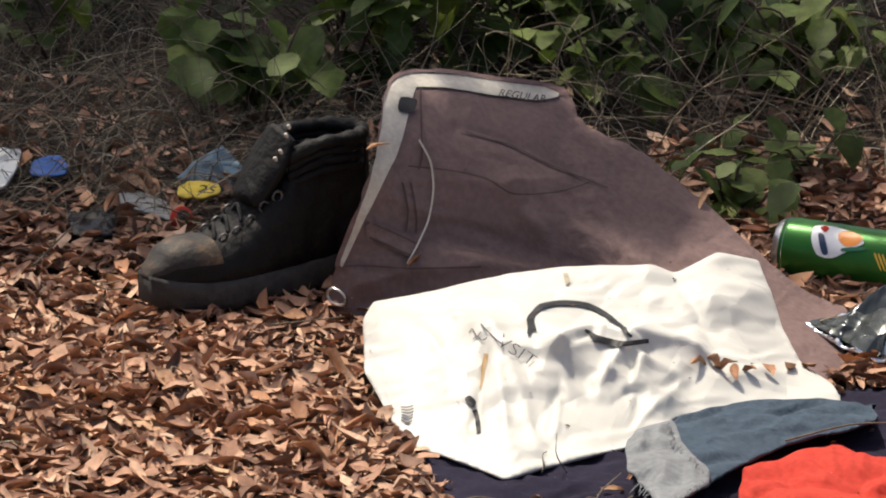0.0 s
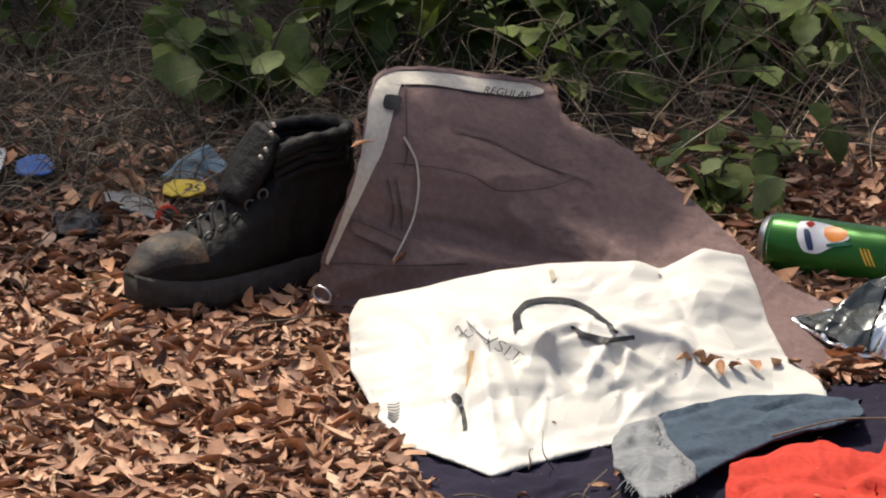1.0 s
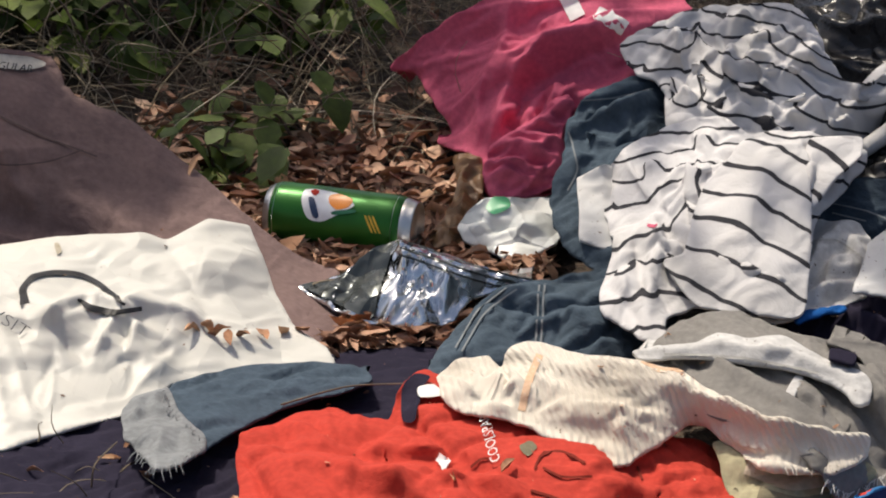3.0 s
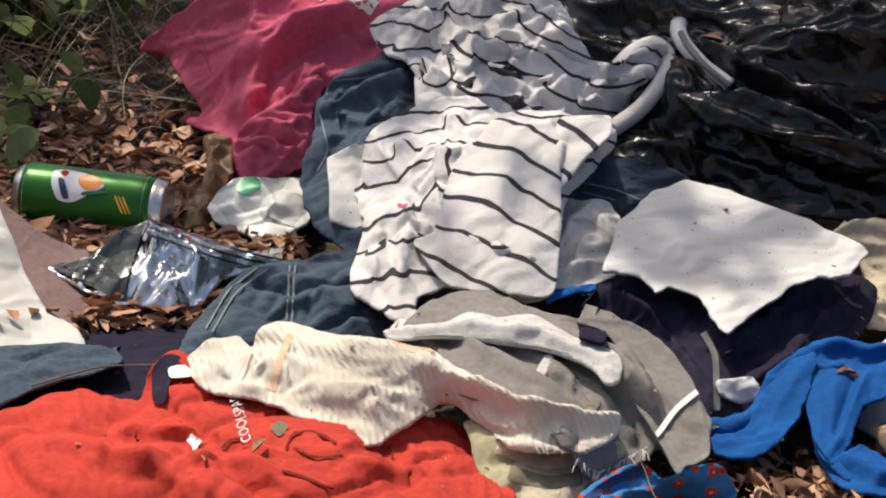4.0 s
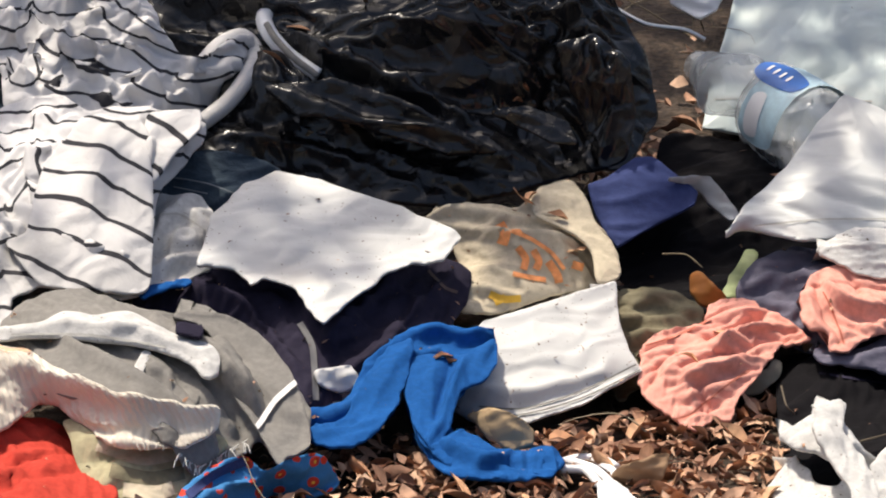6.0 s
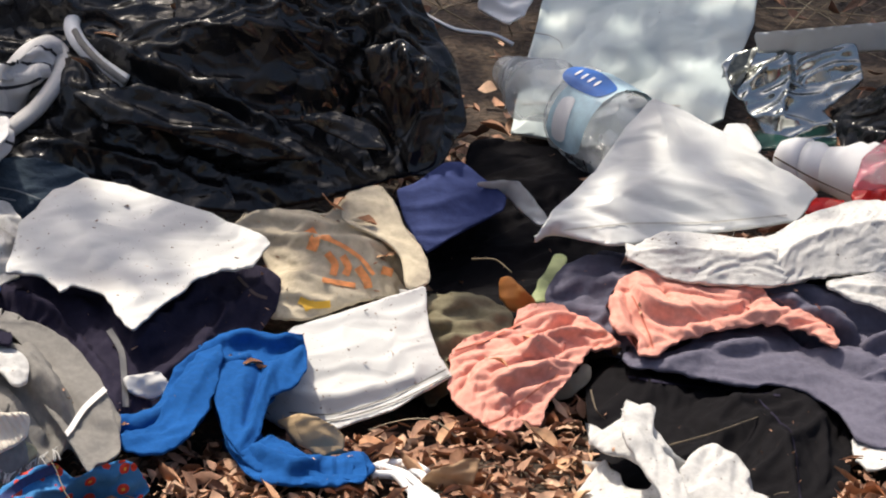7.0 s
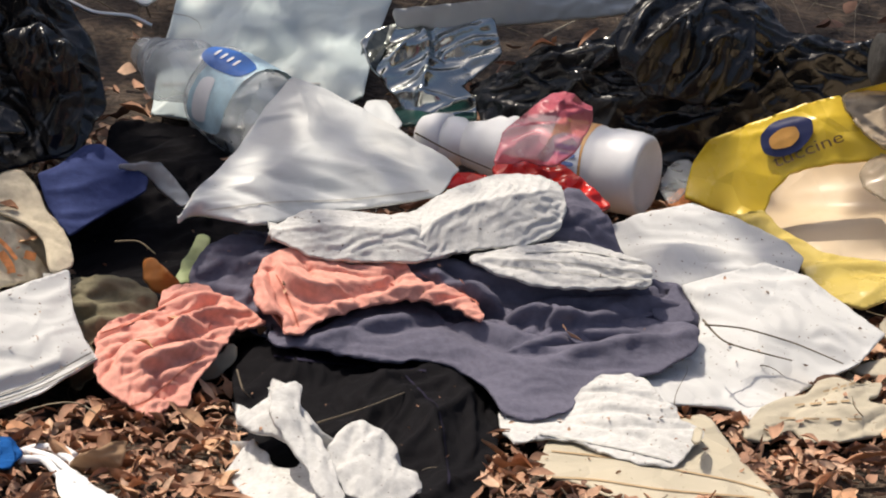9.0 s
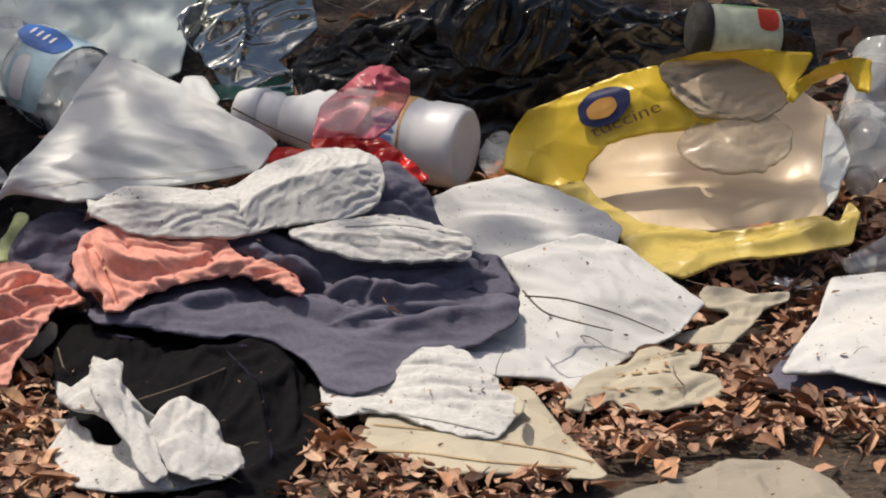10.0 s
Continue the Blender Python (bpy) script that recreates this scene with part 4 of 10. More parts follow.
striped = thing("striped_shirt", "white jersey shirt with thin black stripes, thrown on the pile", "shirt")
s_top = Sheet("upper_body", [(-0.280, 0.037, 0.229), (-0.254, 0.031, 0.249), (-0.207, 0.050, 0.271), (-0.115, 0.045, 0.280), (-0.082, 0.012, 0.266), (-0.068, -0.012, 0.243), (-0.053, -0.014, 0.223), (-0.027, -0.020, 0.223), (-0.002, 0.006, 0.235), (0.018, 0.019, 0.237), (0.027, 0.021, 0.217), (0.021, 0.013, 0.186), (-0.012, 0.008, 0.156), (-0.028, -0.049, 0.149), (-0.093, -0.104, 0.163), (-0.165, -0.134, 0.169), (-0.218, -0.115, 0.181), (-0.232, -0.037, 0.210), (-0.261, -0.023, 0.217)],
    M_STRIPETOP, striped, "", dome=0.025, crumple=1.8, slack=0.16, pitch=0.016, seed=25, lift=0.03, spin=25, folds=[(50, 0.06, 0.009, "soft"), (-25, 0.07, 0.007, "groove"), (75, 0.06, 0.006, "groove"), (40, 0.04, 0.002, "pleat")],
    ridges=[([(-0.201, 0.033, 0.239), (-0.193, -0.043, 0.230), (-0.192, -0.142, 0.218), (-0.165, -0.137, 0.219)], 0.007, -0.02), ([(-0.179, -0.095, 0.224), (-0.168, 0.006, 0.236), (-0.155, 0.076, 0.244)], 0.009, 0.016), ([(-0.142, -0.014, 0.213), (-0.094, -0.039, 0.210), (-0.059, -0.141, 0.198)], 0.009, 0.018), ([(-0.149, -0.027, 0.212), (-0.124, -0.066, 0.207), (-0.085, -0.048, 0.209)], 0.006, -0.02), ([(-0.044, -0.092, 0.194), (-0.008, 0.035, 0.209), (0.011, 0.083, 0.215)], 0.009, 0.016), ([(-0.022, -0.018, 0.193), (0.000, 0.042, 0.200), (0.009, -0.001, 0.195)], 0.008, -0.022), ([(-0.098, 0.034, 0.249), (-0.081, 0.004, 0.245), (-0.087, -0.054, 0.238)], 0.008, 0.018), ([(-0.234, -0.052, 0.189), (-0.193, -0.078, 0.186), (-0.137, -0.101, 0.183), (-0.091, -0.093, 0.184)], 0.008, -0.02), ([(-0.219, -0.002, 0.235), (-0.200, -0.132, 0.219)], 0.009, 0.016), ([(-0.148, 0.044, 0.240), (-0.128, -0.002, 0.235), (-0.132, -0.059, 0.228)], 0.008, -0.018), ([(-0.257, 0.037, 0.229), (-0.237, -0.009, 0.224), (-0.229, -0.088, 0.215)], 0.008, -0.016),
            ([(0.004, 0.061, 0.212), (-0.000, 0.004, 0.205), (-0.031, -0.127, 0.190)], 0.014, -0.02), ([(0.019, 0.072, 0.213), (0.020, 0.007, 0.206), (-0.015, -0.125, 0.190)], 0.01, 0.012), ([(-0.198, 0.152, 0.223), (-0.203, 0.019, 0.207), (-0.170, -0.056, 0.198)], 0.015, -0.015), ([(-0.118, 0.066, 0.213), (-0.120, -0.016, 0.203), (-0.050, -0.068, 0.197)], 0.015, -0.015)])
s_body = Sheet("lower_body", [(-0.279, -0.157, 0.136), (-0.262, -0.145, 0.168), (-0.218, -0.123, 0.190), (-0.173, -0.128, 0.205), (-0.138, -0.148, 0.197), (-0.093, -0.135, 0.194), (-0.043, -0.134, 0.189), (-0.022, -0.135, 0.174), (-0.035, -0.159, 0.156), (-0.058, -0.209, 0.140), (-0.069, -0.244, 0.126), (-0.072, -0.310, 0.099), (-0.076, -0.361, 0.074), (-0.099, -0.377, 0.070), (-0.156, -0.362, 0.074), (-0.199, -0.383, 0.070), (-0.196, -0.427, 0.063), (-0.217, -0.429, 0.058), (-0.246, -0.392, 0.061), (-0.266, -0.367, 0.068), (-0.264, -0.315, 0.089), (-0.260, -0.267, 0.104), (-0.272, -0.220, 0.119)],
    M_STRIPE, striped, "", dome=0.03, crumple=1.8, slack=0.06, pitch=0.03, lie=78, seed=27, lift=0.06, spin=-8, folds=[(80, 0.08, 0.008, "soft"), (70, 0.09, 0.007, "groove"), (100, 0.07, 0.004, "groove")],
    ridges=[([(-0.138, -0.069, 0.167), (-0.187, -0.183, 0.153), (-0.193, -0.287, 0.142), (-0.181, -0.367, 0.133)], 0.007, -0.018), ([(-0.181, -0.130, 0.160), (-0.186, -0.244, 0.146), (-0.194, -0.369, 0.133), (-0.195, -0.502, 0.124)], 0.009, 0.016), ([(-0.232, -0.117, 0.141), (-0.223, -0.198, 0.132), (-0.204, -0.339, 0.116)], 0.007, -0.016), ([(-0.091, -0.031, 0.151), (-0.075, -0.156, 0.137), (-0.075, -0.379, 0.112)], 0.009, 0.016), ([(-0.213, -0.289, 0.101), (-0.176, -0.343, 0.096), (-0.129, -0.385, 0.092), (-0.080, -0.410, 0.090)], 0.006, -0.02), ([(-0.214, -0.274, 0.103), (-0.170, -0.318, 0.098), (-0.125, -0.355, 0.094), (-0.078, -0.377, 0.092)], 0.01, 0.014), ([(-0.140, -0.102, 0.163), (-0.096, -0.230, 0.148), (-0.076, -0.269, 0.144)], 0.007, -0.016), ([(-0.130, -0.087, 0.165), (-0.086, -0.209, 0.150), (-0.070, -0.240, 0.147)], 0.008, 0.014), ([(-0.237, -0.272, 0.103), (-0.226, -0.402, 0.090)], 0.006, -0.014), ([(-0.257, -0.254, 0.105), (-0.244, -0.405, 0.090)], 0.008, 0.014), ([(-0.260, -0.165, 0.166), (-0.216, -0.142, 0.168), (-0.169, -0.165, 0.165)], 0.008, 0.012), ([(-0.054, -0.075, 0.166), (-0.057, -0.159, 0.156), (-0.068, -0.236, 0.147)], 0.006, -0.016),
            ([(-0.178, 0.029, 0.158), (-0.189, -0.188, 0.133), (-0.196, -0.459, 0.106)], 0.014, -0.016), ([(-0.142, 0.003, 0.155), (-0.095, -0.159, 0.136), (-0.076, -0.216, 0.130)], 0.012, -0.012), ([(-0.263, -0.094, 0.144), (-0.220, -0.238, 0.127), (-0.217, -0.463, 0.106)], 0.012, 0.014), ([(-0.060, -0.031, 0.151), (-0.076, -0.216, 0.130), (-0.078, -0.319, 0.118)], 0.012, 0.014), ([(-0.206, -0.262, 0.094), (-0.181, -0.316, 0.088), (-0.081, -0.344, 0.086)], 0.01, 0.012)])
Sheet("side_panel", [(-0.143, -0.154, 0.187), (-0.104, -0.154, 0.187), (-0.082, -0.163, 0.182), (-0.072, -0.244, 0.138), (-0.069, -0.305, 0.104), (-0.075, -0.361, 0.073), (-0.124, -0.362, 0.073), (-0.173, -0.355, 0.076), (-0.208, -0.309, 0.102), (-0.191, -0.295, 0.109), (-0.186, -0.253, 0.132), (-0.177, -0.211, 0.156), (-0.158, -0.181, 0.172)],
    M_STRIPE, striped, "", dome=0.022, crumple=1.2, slack=0.05, lie=60, pitch=0.035, wob=0.002, seed=227, lift=0.085, gather=0.015, spin=34, folds=[(70, 0.09, 0.004, "soft")], fine_folds=0.3)
Sheet("sleeve", [(-0.080, -0.150, 0.189), (-0.054, -0.141, 0.194), (-0.028, -0.141, 0.194), (-0.029, -0.164, 0.181), (-0.051, -0.194, 0.165), (-0.070, -0.231, 0.145), (-0.078, -0.209, 0.157)],
    M_STRIPE, striped, "", dome=0.012, crumple=1.2, slack=0.06, lie=60, pitch=0.025, wob=0.0015, seed=229, lift=0.08, gather=0.01, spin=55, folds=[(60, 0.06, 0.003, "soft")], fine_folds=0.3)
navy_jacket = garment("navy_jacket", "dark navy jacket crumpled under white papers", "jacket",
    [(-0.086, -0.387, 0.071), (-0.052, -0.373, 0.083), (-0.025, -0.355, 0.095), (0.028, -0.343, 0.106), (0.096, -0.350, 0.105), (0.154, -0.314, 0.109), (0.206, -0.310, 0.104), (0.238, -0.337, 0.096), (0.236, -0.359, 0.074), (0.214, -0.416, 0.059), (0.171, -0.465, 0.036), (0.128, -0.523, 0.019), (0.097, -0.551, 0.015), (0.070, -0.559, 0.033), (0.042, -0.460, 0.051), (-0.034, -0.422, 0.059)],
    M_NAVY, dome=0.02, crumple=2.0, slack=0.22, pitch=0.016, seed=31, folds=[(-40, 0.07, 0.007, "soft"), (60, 0.05, 0.004, "pleat")],
    ridges=[([(-0.025, -0.359, 0.074), (0.030, -0.411, 0.069), (0.068, -0.566, 0.063)], 0.01, 0.016), ([(-0.003, -0.342, 0.076), (0.052, -0.394, 0.071), (0.084, -0.531, 0.063)], 0.008, -0.016), ([(0.128, -0.345, 0.065), (0.160, -0.400, 0.060), (0.181, -0.457, 0.056)], 0.009, 0.014), ([(0.183, -0.297, 0.071), (0.199, -0.352, 0.065), (0.214, -0.394, 0.061)], 0.008, -0.014), ([(0.095, -0.468, 0.056), (0.127, -0.528, 0.053), (0.148, -0.542, 0.053)], 0.009, 0.012)])
white_rag = garment("white_rag", "white cotton rag crumpled in the pile", "cloth",
    [(-0.077, -0.249, 0.126), (-0.066, -0.241, 0.137), (-0.028, -0.245, 0.136), (-0.008, -0.273, 0.123), (-0.004, -0.321, 0.098), (-0.020, -0.353, 0.090), (-0.078, -0.393, 0.081), (-0.084, -0.300, 0.100)],
    M_WHITECLOTH, dome=0.012, seed=33, folds=[(60, 0.04, 0.008, "crumple")], lift=0.015)
napkin = garment("paper_sheet", "large white paper sheet with ragged edges on dark cloth", "paper",
    [(-0.024, -0.357, 0.099), (-0.014, -0.274, 0.123), (0.015, -0.233, 0.143), (0.049, -0.209, 0.155), (0.092, -0.215, 0.150), (0.153, -0.251, 0.141), (0.222, -0.291, 0.126), (0.228, -0.300, 0.120), (0.211, -0.340, 0.106), (0.181, -0.342, 0.104), (0.154, -0.360, 0.099), (0.147, -0.374, 0.093), (0.116, -0.410, 0.080), (0.097, -0.447, 0.072), (0.079, -0.414, 0.079), (0.070, -0.380, 0.087), (0.040, -0.371, 0.093), (0.028, -0.387, 0.091), (0.012, -0.348, 0.095)],
    M_PAPER, dome=0.012, slack=0.05, pitch=0.018, span=2, wob=0.006, seed=35, drop=0.004, lift=0.05, folds=[(15, 0.09, 0.004, "soft"), (0, 0.1, 0.004, "facet"), (0, 0.05, 0.0012, "facet")], fine_folds=0.2,
    ridges=[([(-0.006, -0.277, 0.123), (0.049, -0.220, 0.129), (0.104, -0.199, 0.132), (0.214, -0.290, 0.121)], 0.02, 0.008), ([(0.018, -0.380, 0.102), (0.094, -0.335, 0.106), (0.181, -0.326, 0.107)], 0.02, -0.006)])
beige_bag = garment("beige_bag", "beige cotton shopping bag with orange print", "bag",
    [(0.196, -0.245, 0.126), (0.237, -0.239, 0.137), (0.286, -0.249, 0.136), (0.297, -0.236, 0.147), (0.320, -0.217, 0.154), (0.344, -0.200, 0.151), (0.357, -0.230, 0.128), (0.377, -0.236, 0.107), (0.388, -0.271, 0.083), (0.368, -0.289, 0.076), (0.315, -0.325, 0.068), (0.265, -0.343, 0.056), (0.235, -0.344, 0.056), (0.216, -0.323, 0.063), (0.230, -0.274, 0.083), (0.221, -0.253, 0.105)],
    M_BEIGE, dome=0.03, seed=37, folds=[(-30, 0.06, 0.005, "soft"), (-10, 0.05, 0.003, "pleat")], lift=0.02, ridges=[([(0.303, -0.141, 0.118), (0.350, -0.224, 0.109), (0.364, -0.338, 0.096)], 0.01, -0.016), ([(0.221, -0.350, 0.065), (0.264, -0.352, 0.065), (0.321, -0.303, 0.070)], 0.008, 0.01)])
Sheet("folded_side", [(0.305, -0.212, 0.143), (0.325, -0.202, 0.150), (0.342, -0.202, 0.150), (0.355, -0.218, 0.139), (0.364, -0.242, 0.122), (0.380, -0.266, 0.106), (0.387, -0.295, 0.086), (0.372, -0.306, 0.079), (0.362, -0.302, 0.082), (0.358, -0.272, 0.102), (0.340, -0.255, 0.114), (0.319, -0.245, 0.121), (0.302, -0.232, 0.129)],
    M_BEIGE, beige_bag.ob, "", dome=0.014, slack=0.08, lie=-55, pitch=0.015, wob=0.001, seed=137, lift=0.045, gather=0.01, folds=[(-50, 0.06, 0.003, "soft")], fine_folds=0.3)
blue = garment("blue_shirt", "royal blue jersey garment twisted on the leaves", "clothing",
    [(0.079, -0.604, 0.032), (0.116, -0.584, 0.037), (0.134, -0.541, 0.063), (0.163, -0.508, 0.079), (0.184, -0.490, 0.085), (0.221, -0.490, 0.085), (0.253, -0.487, 0.083), (0.257, -0.509, 0.064), (0.232, -0.556, 0.053), (0.219, -0.594, 0.042), (0.212, -0.638, 0.037), (0.240, -0.662, 0.027), (0.271, -0.667, 0.022), (0.308, -0.648, 0.020), (0.310, -0.696, 0.015), (0.254, -0.726, 0.015), (0.210, -0.731, 0.017), (0.189, -0.678, 0.022), (0.174, -0.595, 0.032), (0.168, -0.555, 0.048), (0.162, -0.603, 0.037), (0.127, -0.641, 0.017), (0.088, -0.640, 0.017)],
    M_BLUE, dome=0.018, crumple=1.8, slack=0.18, pitch=0.012, seed=41, lift=0.03, folds=[(50, 0.035, 0.005, "soft"), (30, 0.04, 0.004, "pleat")],
    ridges=[([(0.084, -0.675, 0.052), (0.139, -0.647, 0.052), (0.164, -0.537, 0.053), (0.190, -0.421, 0.059)], 0.009, 0.014), ([(0.092, -0.654, 0.032), (0.148, -0.620, 0.032), (0.166, -0.559, 0.033)], 0.006, -0.014), ([(0.185, -0.460, 0.066), (0.214, -0.493, 0.065), (0.254, -0.455, 0.066)], 0.007, -0.018), ([(0.188, -0.466, 0.076), (0.226, -0.474, 0.075), (0.253, -0.472, 0.076)], 0.007, 0.012), ([(0.172, -0.559, 0.033), (0.191, -0.665, 0.032), (0.237, -0.732, 0.031), (0.296, -0.717, 0.031)], 0.009, 0.014), ([(0.222, -0.521, 0.034), (0.208, -0.616, 0.032), (0.220, -0.686, 0.032)], 0.006, -0.014), ([(0.203, -0.489, 0.055), (0.218, -0.607, 0.052), (0.207, -0.687, 0.052)], 0.007, 0.012), ([(0.155, -0.492, 0.055), (0.169, -0.573, 0.053), (0.181, -0.506, 0.054)], 0.006, -0.012), ([(0.183, -0.663, 0.022), (0.223, -0.717, 0.021), (0.269, -0.719, 0.021)], 0.005, -0.01),
            ([(0.085, -0.662, 0.042), (0.137, -0.613, 0.042), (0.170, -0.494, 0.045), (0.203, -0.428, 0.048)], 0.01, 0.012), ([(0.182, -0.430, 0.048), (0.214, -0.442, 0.047), (0.247, -0.423, 0.049)], 0.01, -0.012), ([(0.186, -0.527, 0.034), (0.208, -0.689, 0.031), (0.258, -0.740, 0.031)], 0.01, 0.01)])
Sheet("front_panel", [(0.169, -0.546, 0.066), (0.199, -0.528, 0.072), (0.226, -0.531, 0.071), (0.255, -0.504, 0.080), (0.257, -0.538, 0.069), (0.247, -0.566, 0.060), (0.223, -0.585, 0.053), (0.216, -0.618, 0.042), (0.206, -0.654, 0.030), (0.195, -0.671, 0.025), (0.180, -0.640, 0.035), (0.171, -0.597, 0.049)],
    M_BLUE, blue.ob, "", dome=0.012, slack=0.16, lie=65, pitch=0.012, wob=0.003, seed=141, lift=0.05, gather=0.008, folds=[(60, 0.06, 0.003, "soft")], fine_folds=0.3, ridges=[([(0.215, -0.542, 0.068), (0.207, -0.585, 0.053), (0.200, -0.628, 0.039)], 0.006, -0.012), ([(0.231, -0.523, 0.074), (0.215, -0.576, 0.056), (0.200, -0.645, 0.033)], 0.007, 0.01)])
Sheet("tail", [(0.180, -0.634, 0.037), (0.205, -0.654, 0.030), (0.225, -0.640, 0.035), (0.251, -0.664, 0.027), (0.272, -0.681, 0.021), (0.303, -0.664, 0.027), (0.307, -0.700, 0.015), (0.276, -0.711, 0.011), (0.241, -0.711, 0.011), (0.205, -0.690, 0.018), (0.187, -0.664, 0.027)],
    M_BLUE, blue.ob, "", dome=0.012, slack=0.18, lie=-15, pitch=0.011, wob=0.0035, seed=143, lift=0.045, gather=0.008, folds=[(-20, 0.05, 0.003, "soft")], fine_folds=0.3)
Sheet("sleeve", [(0.082, -0.646, 0.033), (0.101, -0.637, 0.036), (0.117, -0.626, 0.040), (0.126, -0.593, 0.051), (0.142, -0.549, 0.065), (0.160, -0.520, 0.075), (0.179, -0.509, 0.079), (0.176, -0.546, 0.066), (0.168, -0.589, 0.052), (0.155, -0.628, 0.039), (0.138, -0.659, 0.029), (0.112, -0.673, 0.024), (0.089, -0.667, 0.026)],
    M_BLUE, blue.ob, "", dome=0.016, slack=0.18, lie=40, pitch=0.012, wob=0.003, seed=145, lift=0.055, gather=0.01, folds=[(40, 0.05, 0.003, "soft")], fine_folds=0.3)
white_pad = garment("white_paper_wad", "thick folded white paper resting on the leaves", "paper",
    [(0.224, -0.510, 0.074), (0.248, -0.471, 0.086), (0.286, -0.449, 0.092), (0.341, -0.416, 0.104), (0.375, -0.399, 0.110), (0.377, -0.441, 0.082), (0.385, -0.477, 0.065), (0.398, -0.502, 0.054), (0.338, -0.554, 0.033), (0.280, -0.581, 0.020), (0.238, -0.568, 0.017), (0.220, -0.544, 0.019)],
    M_PAPER, dome=0.012, slack=0.035, pitch=0.03, span=2, seed=43, lift=0.0, folds=[(25, 0.07, 0.004, "soft"), (0, 0.09, 0.004, "facet")], fine_folds=0.0, ridges=[([(0.230, -0.598, 0.052), (0.293, -0.590, 0.052), (0.360, -0.515, 0.054)], 0.008, 0.008), ([(0.277, -0.612, 0.042), (0.338, -0.537, 0.043), (0.395, -0.466, 0.046)], 0.006, -0.01)])
super_cloth = garment("printed_underwear", "blue cotton underwear with red and yellow print, bunched up", "clothing",
    [(-0.041, -0.881, 0.021), (-0.030, -0.847, 0.036), (-0.004, -0.826, 0.051), (0.026, -0.808, 0.056), (0.044, -0.812, 0.046), (0.069, -0.792, 0.051), (0.091, -0.785, 0.051), (0.109, -0.771, 0.026), (0.098, -0.787, 0.015), (0.050, -0.787, 0.015), (0.035, -0.823, 0.015), (0.006, -0.867, 0.013), (-0.023, -0.902, 0.013)],
    M_SUPER, dome=0.02, seed=45, lift=0.0, folds=[(30, 0.03, 0.008, "soft")])
olive = garment("checked_cloth", "pale olive checked cotton cloth under a knit", "cloth",
    [(-0.139, -0.730, 0.061), (-0.088, -0.753, 0.061), (-0.027, -0.734, 0.056), (0.009, -0.737, 0.046), (-0.015, -0.762, 0.026), (-0.043, -0.823, 0.013), (-0.082, -0.862, 0.013), (-0.109, -0.812, 0.021)],
    M_OLIVE, dome=0.012, seed=47, lift=0.015, folds=[(40, 0.04, 0.006, "soft")])
for k, path in enumerate(([(-0.107, -0.775, 0.051), (-0.065, -0.815, 0.051), (-0.031, -0.792, 0.051)], [(-0.094, -0.852, 0.051), (-0.058, -0.877, 0.051), (-0.029, -0.856, 0.051)], [(-0.082, -0.913, 0.051), (-0.052, -0.919, 0.051), (-0.038, -0.904, 0.051)])):
    olive.band("stripe", path, 0.012, (M_BEIGE, M_KHAKI, M_BEIGE)[k], off=0.0012)
polo = garment("grey_polo", "grey cotton polo shirt with white trim", "shirt",
    [(-0.217, -0.636, 0.092), (-0.192, -0.542, 0.103), (-0.167, -0.522, 0.114), (-0.126, -0.511, 0.119), (-0.077, -0.547, 0.113), (-0.029, -0.543, 0.108), (0.019, -0.537, 0.098), (0.046, -0.562, 0.083), (0.074, -0.608, 0.052), (0.085, -0.656, 0.037), (0.060, -0.702, 0.015), (0.037, -0.686, 0.032), (0.025, -0.706, 0.026), (-0.014, -0.757, 0.019), (-0.041, -0.778, 0.051), (-0.078, -0.749, 0.071), (-0.151, -0.711, 0.081)],
    M_GREY, dome=0.015, crumple=2.0, slack=0.12, pitch=0.02, seed=49, lift=0.03, folds=[(-35, 0.06, 0.006, "soft"), (-50, 0.05, 0.004, "pleat")],
    ridges=[([(-0.146, -0.605, 0.092), (-0.103, -0.665, 0.092), (-0.048, -0.773, 0.091), (-0.006, -0.894, 0.091)], 0.009, 0.014), ([(-0.121, -0.600, 0.092), (-0.077, -0.677, 0.092), (-0.033, -0.770, 0.091)], 0.007, -0.016), ([(-0.048, -0.571, 0.083), (-0.019, -0.702, 0.081), (0.013, -0.812, 0.081)], 0.007, -0.016), ([(-0.033, -0.552, 0.083), (0.000, -0.648, 0.082), (0.044, -0.838, 0.081)], 0.01, 0.016), ([(0.014, -0.526, 0.084), (0.047, -0.639, 0.082), (0.068, -0.785, 0.081)], 0.009, 0.012),
            ([(-0.064, -0.544, 0.073), (-0.020, -0.654, 0.072), (0.024, -0.795, 0.071)], 0.012, -0.014), ([(-0.001, -0.532, 0.073), (0.022, -0.663, 0.072), (0.034, -0.793, 0.071)], 0.014, 0.014)])
Sheet("sleeve", [(-0.189, -0.583, 0.088), (-0.148, -0.578, 0.091), (-0.095, -0.588, 0.086), (-0.069, -0.588, 0.086), (-0.036, -0.612, 0.074), (-0.017, -0.627, 0.066), (-0.023, -0.655, 0.052), (-0.037, -0.654, 0.053), (-0.082, -0.634, 0.063), (-0.113, -0.621, 0.069), (-0.156, -0.601, 0.079)],
    M_GREY, polo.ob, "grey sleeve laid forward", dome=0.012, slack=0.05, lie=-20, pitch=0.05, wob=0.0012, seed=149, lift=0.06, gather=0.008, folds=[(-25, 0.09, 0.003, "soft")], fine_folds=0.2)
